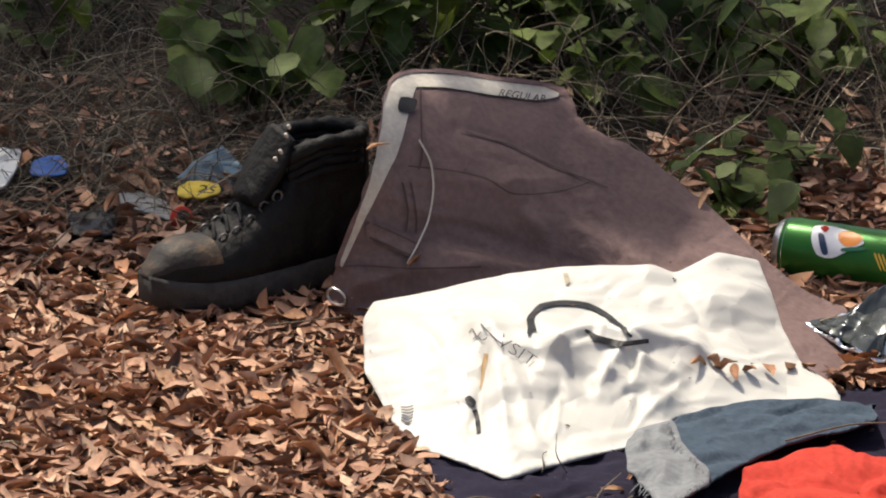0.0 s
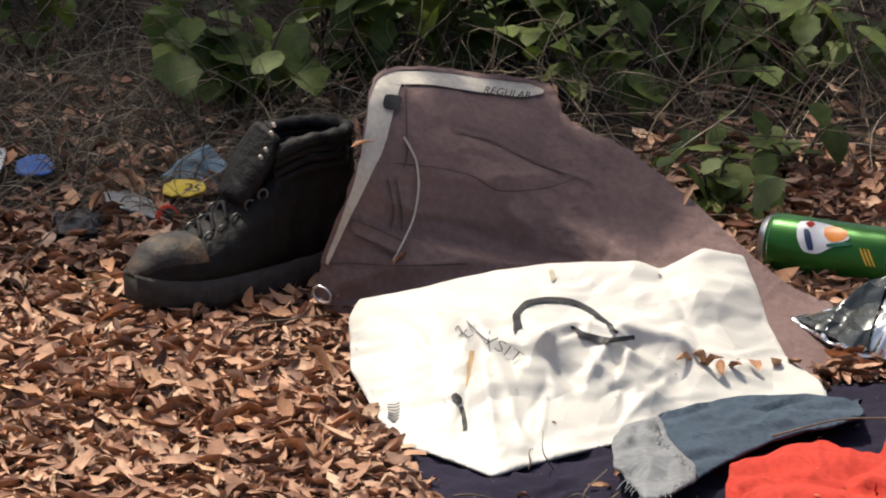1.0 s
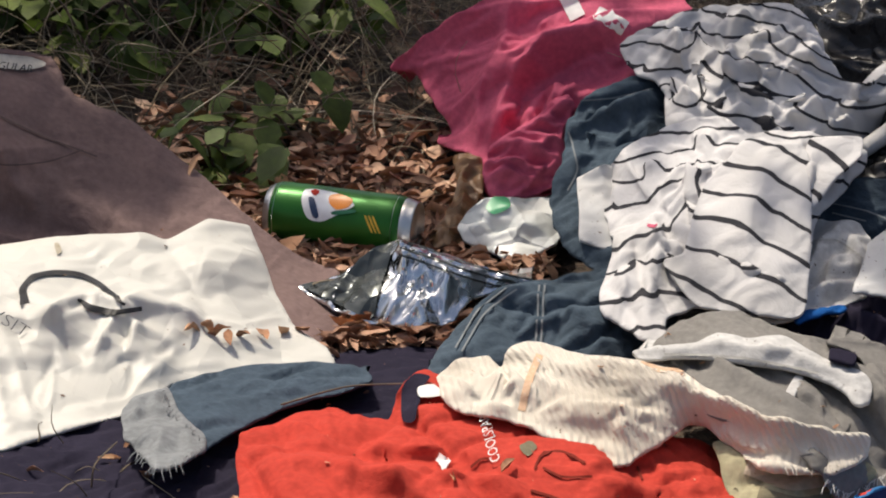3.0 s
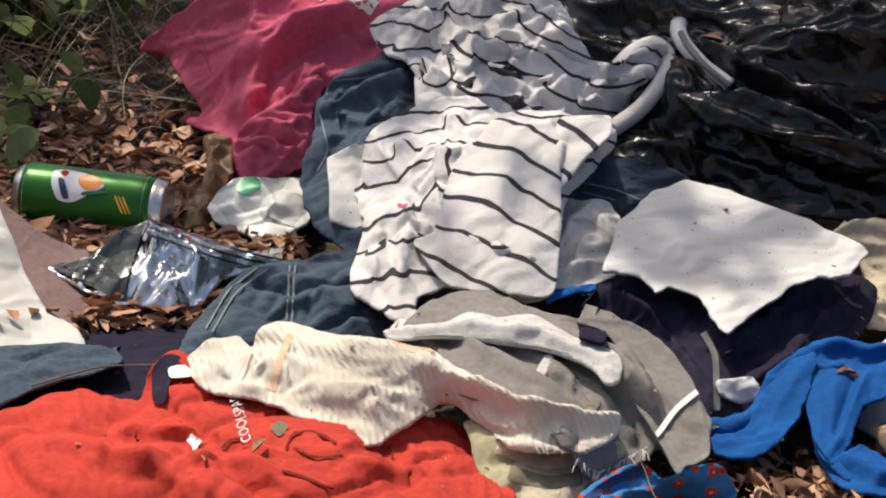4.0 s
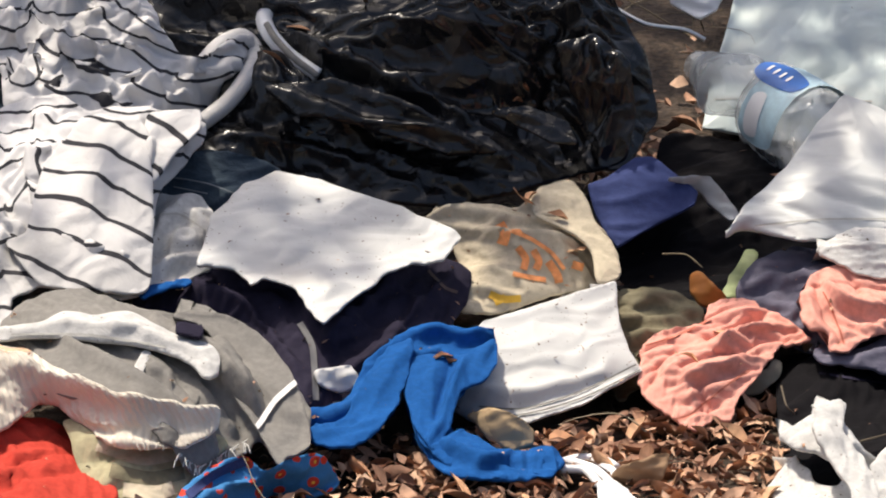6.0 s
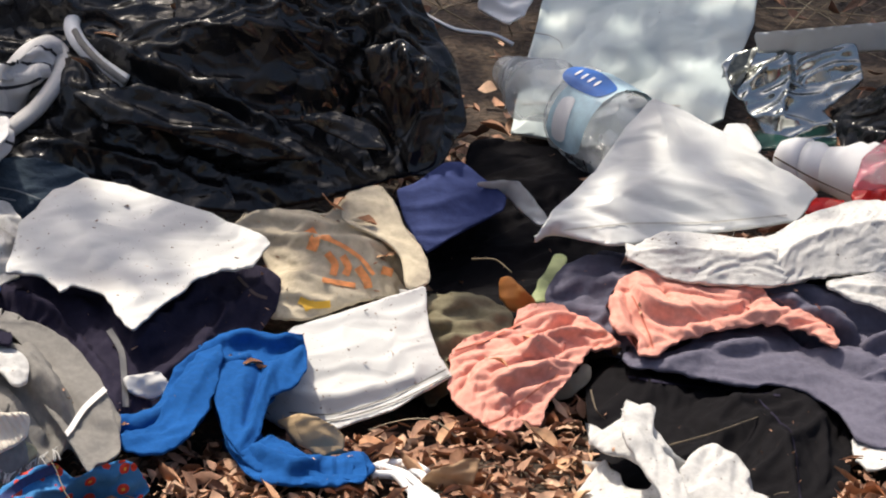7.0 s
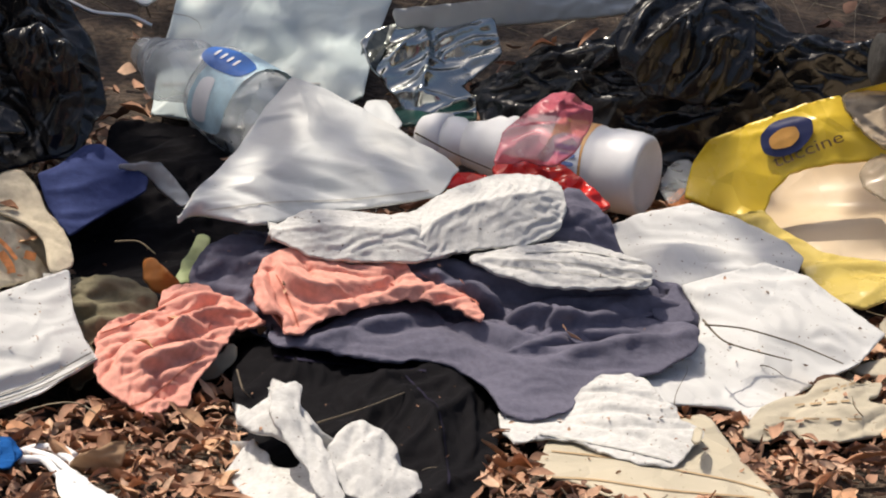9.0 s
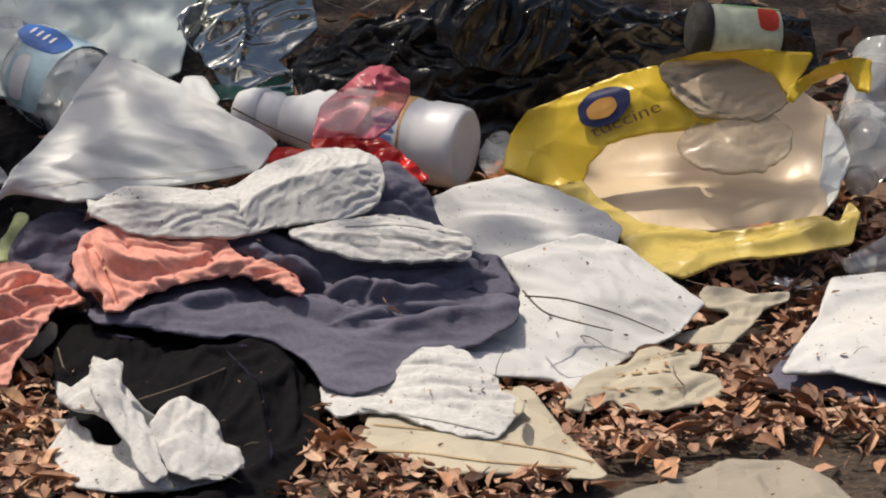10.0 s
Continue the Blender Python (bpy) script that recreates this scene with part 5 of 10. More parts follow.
polo_front = Sheet("front_panel", [(-0.050, -0.549, 0.106), (-0.024, -0.542, 0.109), (0.008, -0.546, 0.107), (0.040, -0.572, 0.094), (0.068, -0.618, 0.071), (0.084, -0.689, 0.035), (0.061, -0.711, 0.025), (0.055, -0.719, 0.021), (0.034, -0.677, 0.042), (0.012, -0.639, 0.061), (-0.007, -0.613, 0.073), (0.000, -0.586, 0.087), (-0.021, -0.558, 0.101)],
    M_GREY, polo.ob, "grey front with a white hem trim", dome=0.012, slack=0.05, lie=-50, pitch=0.05, wob=0.0012, seed=150, lift=0.055, gather=0.008, folds=[(-50, 0.09, 0.003, "soft")], fine_folds=0.2,
    ridges=[([(-0.006, -0.583, 0.089), (0.021, -0.621, 0.069), (0.044, -0.659, 0.050)], 0.006, -0.008)])
white_roll = garment("white_undershirt", "white cotton undershirt rolled along a grey polo", "clothing",
    [(-0.221, -0.573, 0.093), (-0.190, -0.566, 0.097), (-0.164, -0.561, 0.100), (-0.145, -0.546, 0.107), (-0.118, -0.550, 0.105), (-0.087, -0.545, 0.108), (-0.065, -0.557, 0.102), (-0.038, -0.572, 0.094), (-0.012, -0.580, 0.090), (-0.002, -0.596, 0.082), (-0.003, -0.616, 0.072), (-0.015, -0.621, 0.070), (-0.030, -0.603, 0.079), (-0.053, -0.591, 0.084), (-0.085, -0.583, 0.088), (-0.116, -0.582, 0.089), (-0.148, -0.578, 0.091), (-0.179, -0.578, 0.091), (-0.210, -0.583, 0.088)],
    M_WHITECLOTH, dome=0.04, slack=0.08, pitch=0.014, wob=0.0015, gather=0.01, seed=51, lift=0.085, folds=[(-15, 0.04, 0.004, "soft")])
polo_front.band("hem_trim", [(0.069, -0.624, 0.068), (0.051, -0.646, 0.057), (0.039, -0.670, 0.045), (0.034, -0.679, 0.041)], 0.005, M_WHITEPRINT, "white hem trim", off=0.004)
Sheet("sleeve_trim", [(-0.071, -0.589, 0.085), (-0.063, -0.591, 0.084), (-0.070, -0.615, 0.073), (-0.075, -0.634, 0.063), (-0.083, -0.632, 0.064), (-0.078, -0.607, 0.076)], M_WHITECLOTH, polo.ob, "white sleeve trim", dome=0.003, sharp=True, wob=0.0006, seed=151, lift=0.078, fine_folds=0.2)
Sheet("neck_label", [(-0.042, -0.553, 0.103), (-0.016, -0.560, 0.100), (-0.018, -0.574, 0.093), (-0.042, -0.569, 0.096)], M_NAVY, polo.ob, "navy woven neck label", dome=0.002, sharp=True, wob=0.0003, slack=0.0, seed=152, lift=0.1, fine_folds=0.0)
knit = garment("knit_sweater", "cream ribbed knit sock with faded orange bands", "knitwear",
    [(-0.394, -0.647, 0.078), (-0.379, -0.630, 0.090), (-0.353, -0.624, 0.094), (-0.338, -0.645, 0.094), (-0.330, -0.624, 0.103), (-0.305, -0.620, 0.107), (-0.259, -0.651, 0.107), (-0.186, -0.651, 0.103), (-0.137, -0.695, 0.093), (-0.090, -0.729, 0.081), (-0.039, -0.716, 0.072), (-0.004, -0.705, 0.068), (-0.003, -0.724, 0.056), (-0.031, -0.751, 0.047), (-0.087, -0.762, 0.047), (-0.114, -0.727, 0.051), (-0.138, -0.698, 0.060), (-0.162, -0.687, 0.062), (-0.181, -0.719, 0.056), (-0.204, -0.751, 0.047), (-0.223, -0.772, 0.043), (-0.244, -0.752, 0.047), (-0.286, -0.739, 0.056), (-0.324, -0.721, 0.064), (-0.362, -0.715, 0.064), (-0.384, -0.690, 0.068)],
    M_KNIT, dome=0.035, slack=0.08, pitch=0.014, seed=53, lift=0.05, gather=0.015, spin=30, folds=[(-20, 0.05, 0.006, "soft")],
    ridges=[([(-0.336, -0.674, 0.102), (-0.336, -0.743, 0.101), (-0.354, -0.797, 0.101)], 0.006, -0.016), ([(-0.142, -0.722, 0.101), (-0.108, -0.799, 0.101), (-0.077, -0.842, 0.101), (-0.007, -0.837, 0.101)], 0.008, 0.014), ([(-0.134, -0.773, 0.091), (-0.096, -0.839, 0.091), (-0.041, -0.853, 0.091)], 0.006, -0.018), ([(-0.252, -0.675, 0.102), (-0.184, -0.696, 0.101), (-0.139, -0.788, 0.101)], 0.012, 0.012),
            ([(-0.336, -0.671, 0.102), (-0.320, -0.723, 0.101), (-0.317, -0.823, 0.101)], 0.008, -0.01), ([(-0.139, -0.759, 0.081), (-0.113, -0.787, 0.081), (-0.057, -0.809, 0.081), (-0.017, -0.809, 0.081)], 0.012, -0.014), ([(-0.132, -0.690, 0.081), (-0.078, -0.764, 0.081), (-0.008, -0.770, 0.081)], 0.01, 0.012)])
knit.band("orange_band", [(-0.301, -0.641, 0.102), (-0.307, -0.720, 0.101), (-0.311, -0.822, 0.101)], 0.007, M_FADEDORANGE, "faded orange band", off=0.0006)
knit.band("orange_mark", [(-0.208, -0.635, 0.102), (-0.191, -0.663, 0.102), (-0.170, -0.655, 0.102)], 0.005, M_FADEDORANGE, "faded orange band", off=0.0006)

bin_bag = garment("bin_bag", "black plastic bin bag, crumpled and glossy", "bin bag",
    [(-0.110, 0.125, 0.270), (-0.017, 0.131, 0.290), (0.180, 0.115, 0.308), (0.343, 0.101, 0.307), (0.389, 0.062, 0.282), (0.427, 0.052, 0.221), (0.442, 0.038, 0.159), (0.411, -0.020, 0.122), (0.358, -0.049, 0.119), (0.295, -0.083, 0.105), (0.220, -0.103, 0.093), (0.129, -0.109, 0.102), (0.072, -0.111, 0.112), (0.015, -0.113, 0.122), (-0.031, -0.098, 0.133), (-0.022, -0.037, 0.170), (-0.047, 0.023, 0.208), (-0.095, 0.049, 0.241)],
    M_BINBAG, dome=0.03, slack=0.16, pitch=0.018, lie=-35, span=2, seed=55, lift=0.0, gather=0.03, folds=[(0, 0.13, 0.006, "facet"), (-30, 0.07, 0.007, "pleat"), (-55, 0.045, 0.004, "pleat"), (20, 0.05, 0.003, "pleat")], fine_folds=0.0,
    ridges=[([(0.034, -0.032, 0.201), (0.102, -0.024, 0.202), (0.181, -0.109, 0.192), (0.269, -0.205, 0.181)], 0.02, 0.02), ([(0.349, 0.119, 0.219), (0.372, -0.024, 0.202), (0.381, -0.193, 0.182)], 0.018, 0.025), ([(0.331, 0.100, 0.217), (0.328, -0.107, 0.192), (0.335, -0.228, 0.178)], 0.012, -0.02)])
indigo = garment("indigo_cloth", "folded indigo jersey cloth beside a bin bag", "cloth",
    [(0.361, -0.128, 0.130), (0.381, -0.120, 0.136), (0.410, -0.098, 0.152), (0.427, -0.096, 0.153), (0.472, -0.133, 0.127), (0.468, -0.146, 0.118), (0.442, -0.162, 0.107), (0.413, -0.177, 0.096), (0.390, -0.193, 0.085), (0.378, -0.180, 0.094), (0.368, -0.157, 0.110)],
    M_NAVYBLUE, dome=0.015, crumple=1.2, fine_folds=0.3, slack=0.04, pitch=0.03, wob=0.0008, lie=-30, sharp=True, seed=57, lift=0.01, folds=[(30, 0.05, 0.005, "soft"), (25, 0.05, 0.003, "pleat")])
black_under = garment("black_cloth", "black cotton cloth lying under the pile", "cloth",
    [(0.371, -0.154, 0.057), (0.396, -0.104, 0.073), (0.434, -0.016, 0.103), (0.450, 0.057, 0.132), (0.498, 0.077, 0.134), (0.566, 0.045, 0.120), (0.588, -0.056, 0.088), (0.599, -0.135, 0.069), (0.534, -0.244, 0.046), (0.465, -0.265, 0.039), (0.411, -0.240, 0.042)],
    M_BLACK, dome=0.01, seed=59, folds=[(30, 0.07, 0.006, "soft")])
khaki = garment("khaki_cloth", "khaki cotton cloth crumpled beside white paper", "cloth",
    [(0.376, -0.339, 0.076), (0.404, -0.328, 0.082), (0.431, -0.334, 0.082), (0.464, -0.350, 0.070), (0.459, -0.382, 0.057), (0.432, -0.418, 0.039), (0.397, -0.469, 0.026), (0.375, -0.480, 0.017), (0.374, -0.393, 0.041)],
    M_KHAKI, dome=0.015, crumple=2.0, slack=0.3, pitch=0.011, wob=0.004, seed=61, folds=[(40, 0.04, 0.006, "soft"), (20, 0.035, 0.004, "pleat")],
    ridges=[([(0.386, -0.356, 0.064), (0.416, -0.319, 0.068), (0.447, -0.353, 0.065)], 0.0080, 0.0084), ([(0.389, -0.400, 0.060), (0.425, -0.354, 0.065), (0.456, -0.374, 0.063)], 0.0060, -0.0084), ([(0.381, -0.448, 0.047), (0.412, -0.387, 0.051), (0.438, -0.400, 0.050)], 0.0080, 0.0072)])
faded_navy = garment("navy_sweater", "faded navy jersey top spread over the pile", "clothing",
    [(0.498, -0.317, 0.078), (0.517, -0.283, 0.097), (0.560, -0.261, 0.110), (0.625, -0.285, 0.107), (0.700, -0.306, 0.105), (0.792, -0.284, 0.122), (0.848, -0.275, 0.143), (0.880, -0.250, 0.151), (0.910, -0.278, 0.133), (0.922, -0.315, 0.109), (0.940, -0.352, 0.085), (0.973, -0.354, 0.083), (0.989, -0.405, 0.065), (0.980, -0.441, 0.047), (0.928, -0.471, 0.041), (0.866, -0.522, 0.034), (0.823, -0.556, 0.025), (0.781, -0.552, 0.025), (0.749, -0.503, 0.034), (0.716, -0.464, 0.038), (0.653, -0.445, 0.042), (0.601, -0.419, 0.044), (0.559, -0.411, 0.049), (0.519, -0.364, 0.064)],
    M_NAVY2, dome=0.02, crumple=2.0, slack=0.3, pitch=0.016, lie=-6, seed=63, lift=0.0, gather=0.025, fine_folds=0.4, folds=[(-8, 0.08, 0.006, "soft"), (-10, 0.09, 0.007, "groove"), (6, 0.05, 0.004, "groove")],
    ridges=[([(0.605, -0.426, 0.058), (0.671, -0.359, 0.064), (0.721, -0.340, 0.066), (0.732, -0.376, 0.062), (0.779, -0.384, 0.062)], 0.0096, 0.0120), ([(0.726, -0.287, 0.082), (0.801, -0.334, 0.077), (0.832, -0.396, 0.071), (0.907, -0.401, 0.070)], 0.0080, 0.0120), ([(0.723, -0.284, 0.072), (0.781, -0.373, 0.063), (0.831, -0.411, 0.059), (0.908, -0.396, 0.061)], 0.0064, -0.0120), ([(0.615, -0.411, 0.049), (0.642, -0.451, 0.047), (0.689, -0.482, 0.045)], 0.0080, 0.0090), ([(0.829, -0.428, 0.048), (0.870, -0.415, 0.049), (0.909, -0.396, 0.051)], 0.0080, 0.0120), ([(0.569, -0.397, 0.061), (0.601, -0.471, 0.056), (0.623, -0.460, 0.056)], 0.0064, -0.0120), ([(0.505, -0.296, 0.091), (0.548, -0.251, 0.096), (0.586, -0.238, 0.097)], 0.0096, 0.0120), ([(0.508, -0.312, 0.079), (0.536, -0.322, 0.078), (0.563, -0.319, 0.078)], 0.0064, -0.0120), ([(0.787, -0.406, 0.070), (0.852, -0.390, 0.071), (0.945, -0.364, 0.074)], 0.0056, -0.0120), ([(0.883, -0.438, 0.067), (0.923, -0.420, 0.069), (0.979, -0.434, 0.068)], 0.0064, 0.0120), ([(0.802, -0.478, 0.055), (0.864, -0.505, 0.054), (0.973, -0.473, 0.055)], 0.0072, 0.0120), ([(0.823, -0.461, 0.056), (0.890, -0.456, 0.056), (0.969, -0.442, 0.057)], 0.0056, -0.0120),
            ([(0.582, -0.392, 0.061), (0.658, -0.392, 0.061), (0.718, -0.355, 0.065), (0.778, -0.405, 0.060), (0.848, -0.450, 0.057)], 0.0096, 0.0195), ([(0.705, -0.275, 0.073), (0.806, -0.361, 0.064), (0.916, -0.367, 0.063)], 0.0080, -0.0180), ([(0.737, -0.289, 0.071), (0.843, -0.332, 0.067), (0.945, -0.323, 0.068)], 0.0080, 0.0180), ([(0.763, -0.519, 0.044), (0.824, -0.470, 0.046), (0.941, -0.423, 0.049)], 0.0096, 0.0150)])
Sheet("front_panel", [(0.566, -0.443, 0.063), (0.595, -0.454, 0.060), (0.618, -0.434, 0.065), (0.654, -0.405, 0.074), (0.693, -0.394, 0.077), (0.720, -0.398, 0.076), (0.739, -0.430, 0.067), (0.772, -0.427, 0.068), (0.805, -0.426, 0.068), (0.842, -0.436, 0.065), (0.882, -0.426, 0.068), (0.916, -0.415, 0.071), (0.943, -0.424, 0.068), (0.977, -0.433, 0.066), (0.976, -0.457, 0.059), (0.967, -0.481, 0.052), (0.930, -0.509, 0.043), (0.879, -0.529, 0.038), (0.850, -0.543, 0.033), (0.835, -0.571, 0.025), (0.795, -0.590, 0.020), (0.771, -0.573, 0.025), (0.759, -0.532, 0.037), (0.731, -0.500, 0.046), (0.699, -0.492, 0.049), (0.672, -0.497, 0.047), (0.635, -0.484, 0.051), (0.593, -0.473, 0.054), (0.567, -0.467, 0.056)],
    M_NAVY2, faded_navy.ob, "", dome=0.014, slack=0.17, lie=-8, pitch=0.014, wob=0.0035, seed=261, lift=0.03, gather=0.012, crumple=1.6, folds=[(-12, 0.08, 0.004, "soft")], fine_folds=0.4,
    ridges=[([(0.729, -0.415, 0.071), (0.753, -0.448, 0.061), (0.788, -0.475, 0.053), (0.835, -0.488, 0.050)], 0.007, -0.013), ([(0.740, -0.415, 0.071), (0.770, -0.438, 0.064), (0.812, -0.456, 0.059), (0.856, -0.450, 0.061)], 0.01, 0.012), ([(0.808, -0.447, 0.062), (0.855, -0.464, 0.057), (0.902, -0.440, 0.064), (0.945, -0.443, 0.063)], 0.007, -0.013), ([(0.835, -0.493, 0.048), (0.897, -0.473, 0.054), (0.966, -0.452, 0.060)], 0.009, 0.012), ([(0.634, -0.442, 0.063), (0.676, -0.450, 0.061), (0.722, -0.430, 0.067)], 0.006, -0.01), ([(0.605, -0.466, 0.056), (0.650, -0.441, 0.063), (0.695, -0.431, 0.067)], 0.01, 0.012)])
sleeve = Sheet("sleeve", [(0.703, -0.348, 0.100), (0.748, -0.339, 0.104), (0.775, -0.348, 0.097), (0.823, -0.366, 0.090), (0.879, -0.364, 0.084), (0.948, -0.346, 0.081), (0.944, -0.393, 0.066), (0.902, -0.403, 0.060), (0.837, -0.395, 0.064), (0.777, -0.384, 0.070), (0.735, -0.362, 0.084)],
    M_NAVY2, faded_navy.ob, "folded-back sleeve", dome=0.014, seed=163, lift=0.05, gather=0.01, crumple=1.6, fine_folds=0.4, folds=[(-10, 0.03, 0.003, "pleat"), (-6, 0.05, 0.003, "soft")],
    ridges=[([(0.743, -0.301, 0.080), (0.794, -0.342, 0.076), (0.858, -0.361, 0.074), (0.941, -0.362, 0.074)], 0.005, -0.009), ([(0.773, -0.328, 0.077), (0.822, -0.377, 0.072), (0.886, -0.397, 0.071), (0.937, -0.392, 0.071)], 0.005, -0.009), ([(0.756, -0.286, 0.082), (0.807, -0.330, 0.077), (0.881, -0.353, 0.075), (0.944, -0.345, 0.076)], 0.005, 0.006)])
Sheet("torn_corner", [(0.941, -0.396, 0.066), (0.946, -0.377, 0.072), (0.960, -0.367, 0.077), (0.970, -0.351, 0.085), (0.975, -0.366, 0.075), (0.982, -0.382, 0.070), (0.983, -0.399, 0.060), (0.964, -0.404, 0.058), (0.951, -0.401, 0.060)],
    M_NAVY2, faded_navy.ob, "torn corner", dome=0.006, sharp=True, seed=165, lift=0.05, crumple=1.4, fine_folds=0.4, folds=[(30, 0.03, 0.003, "soft")])
salmon_a = garment("salmon_shirt", "salmon pink jersey cloth bunched on the leaves", "cloth",
    [(0.400, -0.444, 0.057), (0.409, -0.427, 0.063), (0.431, -0.414, 0.068), (0.459, -0.404, 0.072), (0.467, -0.379, 0.082), (0.488, -0.368, 0.086), (0.510, -0.369, 0.085), (0.517, -0.381, 0.081), (0.531, -0.387, 0.078), (0.546, -0.401, 0.073), (0.562, -0.423, 0.065), (0.538, -0.432, 0.061), (0.528, -0.441, 0.058), (0.521, -0.457, 0.052), (0.504, -0.481, 0.043), (0.491, -0.507, 0.033), (0.478, -0.544, 0.019), (0.462, -0.540, 0.020), (0.445, -0.561, 0.013), (0.432, -0.552, 0.016), (0.419, -0.538, 0.021), (0.399, -0.514, 0.031), (0.395, -0.485, 0.042)],
    M_SALMON, dome=0.025, crumple=1.8, slack=0.34, pitch=0.0075, lie=38, wob=0.004, span=2, seed=65, lift=0.02, gather=0.012, cell=0.0016, folds=[(35, 0.06, 0.004, "soft"), (38, 0.05, 0.003, "groove"), (15, 0.035, 0.0017, "groove")], fine_folds=0.3,
    ridges=[([(0.462, -0.435, 0.058), (0.487, -0.396, 0.061), (0.512, -0.359, 0.064), (0.525, -0.337, 0.066)], 0.0035, -0.0090), ([(0.485, -0.422, 0.059), (0.519, -0.405, 0.060), (0.556, -0.418, 0.059)], 0.0035, -0.0090), ([(0.435, -0.519, 0.054), (0.464, -0.489, 0.055), (0.493, -0.456, 0.056), (0.508, -0.417, 0.059)], 0.0035, -0.0090), ([(0.425, -0.407, 0.060), (0.444, -0.391, 0.061), (0.463, -0.423, 0.059)], 0.0035, -0.0090), ([(0.404, -0.485, 0.055), (0.414, -0.517, 0.054), (0.400, -0.567, 0.053)], 0.0035, -0.0090), ([(0.452, -0.568, 0.053), (0.483, -0.516, 0.054), (0.510, -0.451, 0.057)], 0.0035, -0.0090), ([(0.421, -0.566, 0.053), (0.447, -0.568, 0.053), (0.458, -0.631, 0.052)], 0.0035, -0.0090), ([(0.521, -0.376, 0.063), (0.537, -0.389, 0.061), (0.557, -0.378, 0.062)], 0.0035, -0.0090), ([(0.428, -0.608, 0.052), (0.448, -0.623, 0.052), (0.470, -0.613, 0.052)], 0.0035, -0.0090), ([(0.495, -0.363, 0.064), (0.519, -0.337, 0.066), (0.534, -0.358, 0.064)], 0.0050, 0.0100), ([(0.472, -0.453, 0.057), (0.497, -0.406, 0.060), (0.524, -0.383, 0.062)], 0.0050, 0.0100), ([(0.438, -0.552, 0.053), (0.472, -0.517, 0.054), (0.506, -0.466, 0.056)], 0.0050, 0.0100), ([(0.422, -0.385, 0.062), (0.436, -0.380, 0.062), (0.454, -0.398, 0.061)], 0.0050, 0.0100), ([(0.459, -0.482, 0.055), (0.484, -0.434, 0.058), (0.496, -0.418, 0.059)], 0.0050, 0.0100)])
salmon_b = garment("salmon_cloth", "salmon pink jersey cloth lying over a navy top", "cloth",
    [(0.560, -0.350, 0.089), (0.571, -0.325, 0.101), (0.591, -0.314, 0.106), (0.608, -0.313, 0.107), (0.620, -0.325, 0.101), (0.653, -0.333, 0.097), (0.678, -0.328, 0.099), (0.705, -0.334, 0.097), (0.717, -0.352, 0.088), (0.735, -0.359, 0.085), (0.754, -0.366, 0.081), (0.771, -0.383, 0.073), (0.772, -0.406, 0.062), (0.756, -0.396, 0.067), (0.745, -0.384, 0.072), (0.725, -0.381, 0.074), (0.703, -0.378, 0.075), (0.669, -0.386, 0.071), (0.641, -0.395, 0.067), (0.618, -0.406, 0.062), (0.597, -0.422, 0.054), (0.581, -0.421, 0.055), (0.581, -0.402, 0.064), (0.564, -0.394, 0.067), (0.557, -0.380, 0.074)],
    M_SALMON, dome=0.02, crumple=1.8, slack=0.26, pitch=0.009, lie=-8, wob=0.0035, span=2, seed=67, lift=0.08, gather=0.01, cell=0.0016, folds=[(-15, 0.06, 0.004, "soft"), (8, 0.05, 0.0028, "groove"), (-20, 0.035, 0.0015, "groove")], fine_folds=0.3,
    ridges=[([(0.579, -0.287, 0.092), (0.580, -0.326, 0.087), (0.587, -0.369, 0.083), (0.601, -0.393, 0.081), (0.627, -0.407, 0.080), (0.662, -0.383, 0.082), (0.693, -0.352, 0.085)], 0.0035, -0.0085), ([(0.574, -0.319, 0.088), (0.576, -0.363, 0.084), (0.588, -0.409, 0.080), (0.608, -0.430, 0.078)], 0.0035, -0.0085), ([(0.579, -0.399, 0.080), (0.588, -0.436, 0.078), (0.593, -0.470, 0.076)], 0.0035, -0.0085), ([(0.605, -0.296, 0.091), (0.611, -0.317, 0.088), (0.613, -0.339, 0.086)], 0.0035, -0.0085), ([(0.656, -0.410, 0.080), (0.685, -0.371, 0.083), (0.702, -0.312, 0.089)], 0.0035, -0.0085), ([(0.707, -0.402, 0.080), (0.727, -0.366, 0.083)], 0.0035, -0.0085), ([(0.726, -0.410, 0.080), (0.740, -0.386, 0.082)], 0.0035, -0.0085), ([(0.735, -0.435, 0.078), (0.749, -0.412, 0.079)], 0.0035, -0.0085), ([(0.564, -0.349, 0.085), (0.569, -0.407, 0.080), (0.579, -0.452, 0.077)], 0.0060, 0.0095), ([(0.583, -0.319, 0.088), (0.591, -0.355, 0.085), (0.608, -0.378, 0.082), (0.634, -0.386, 0.082)], 0.0060, 0.0095), ([(0.624, -0.434, 0.078), (0.660, -0.405, 0.080), (0.696, -0.378, 0.082), (0.718, -0.377, 0.082)], 0.0060, 0.0095)])
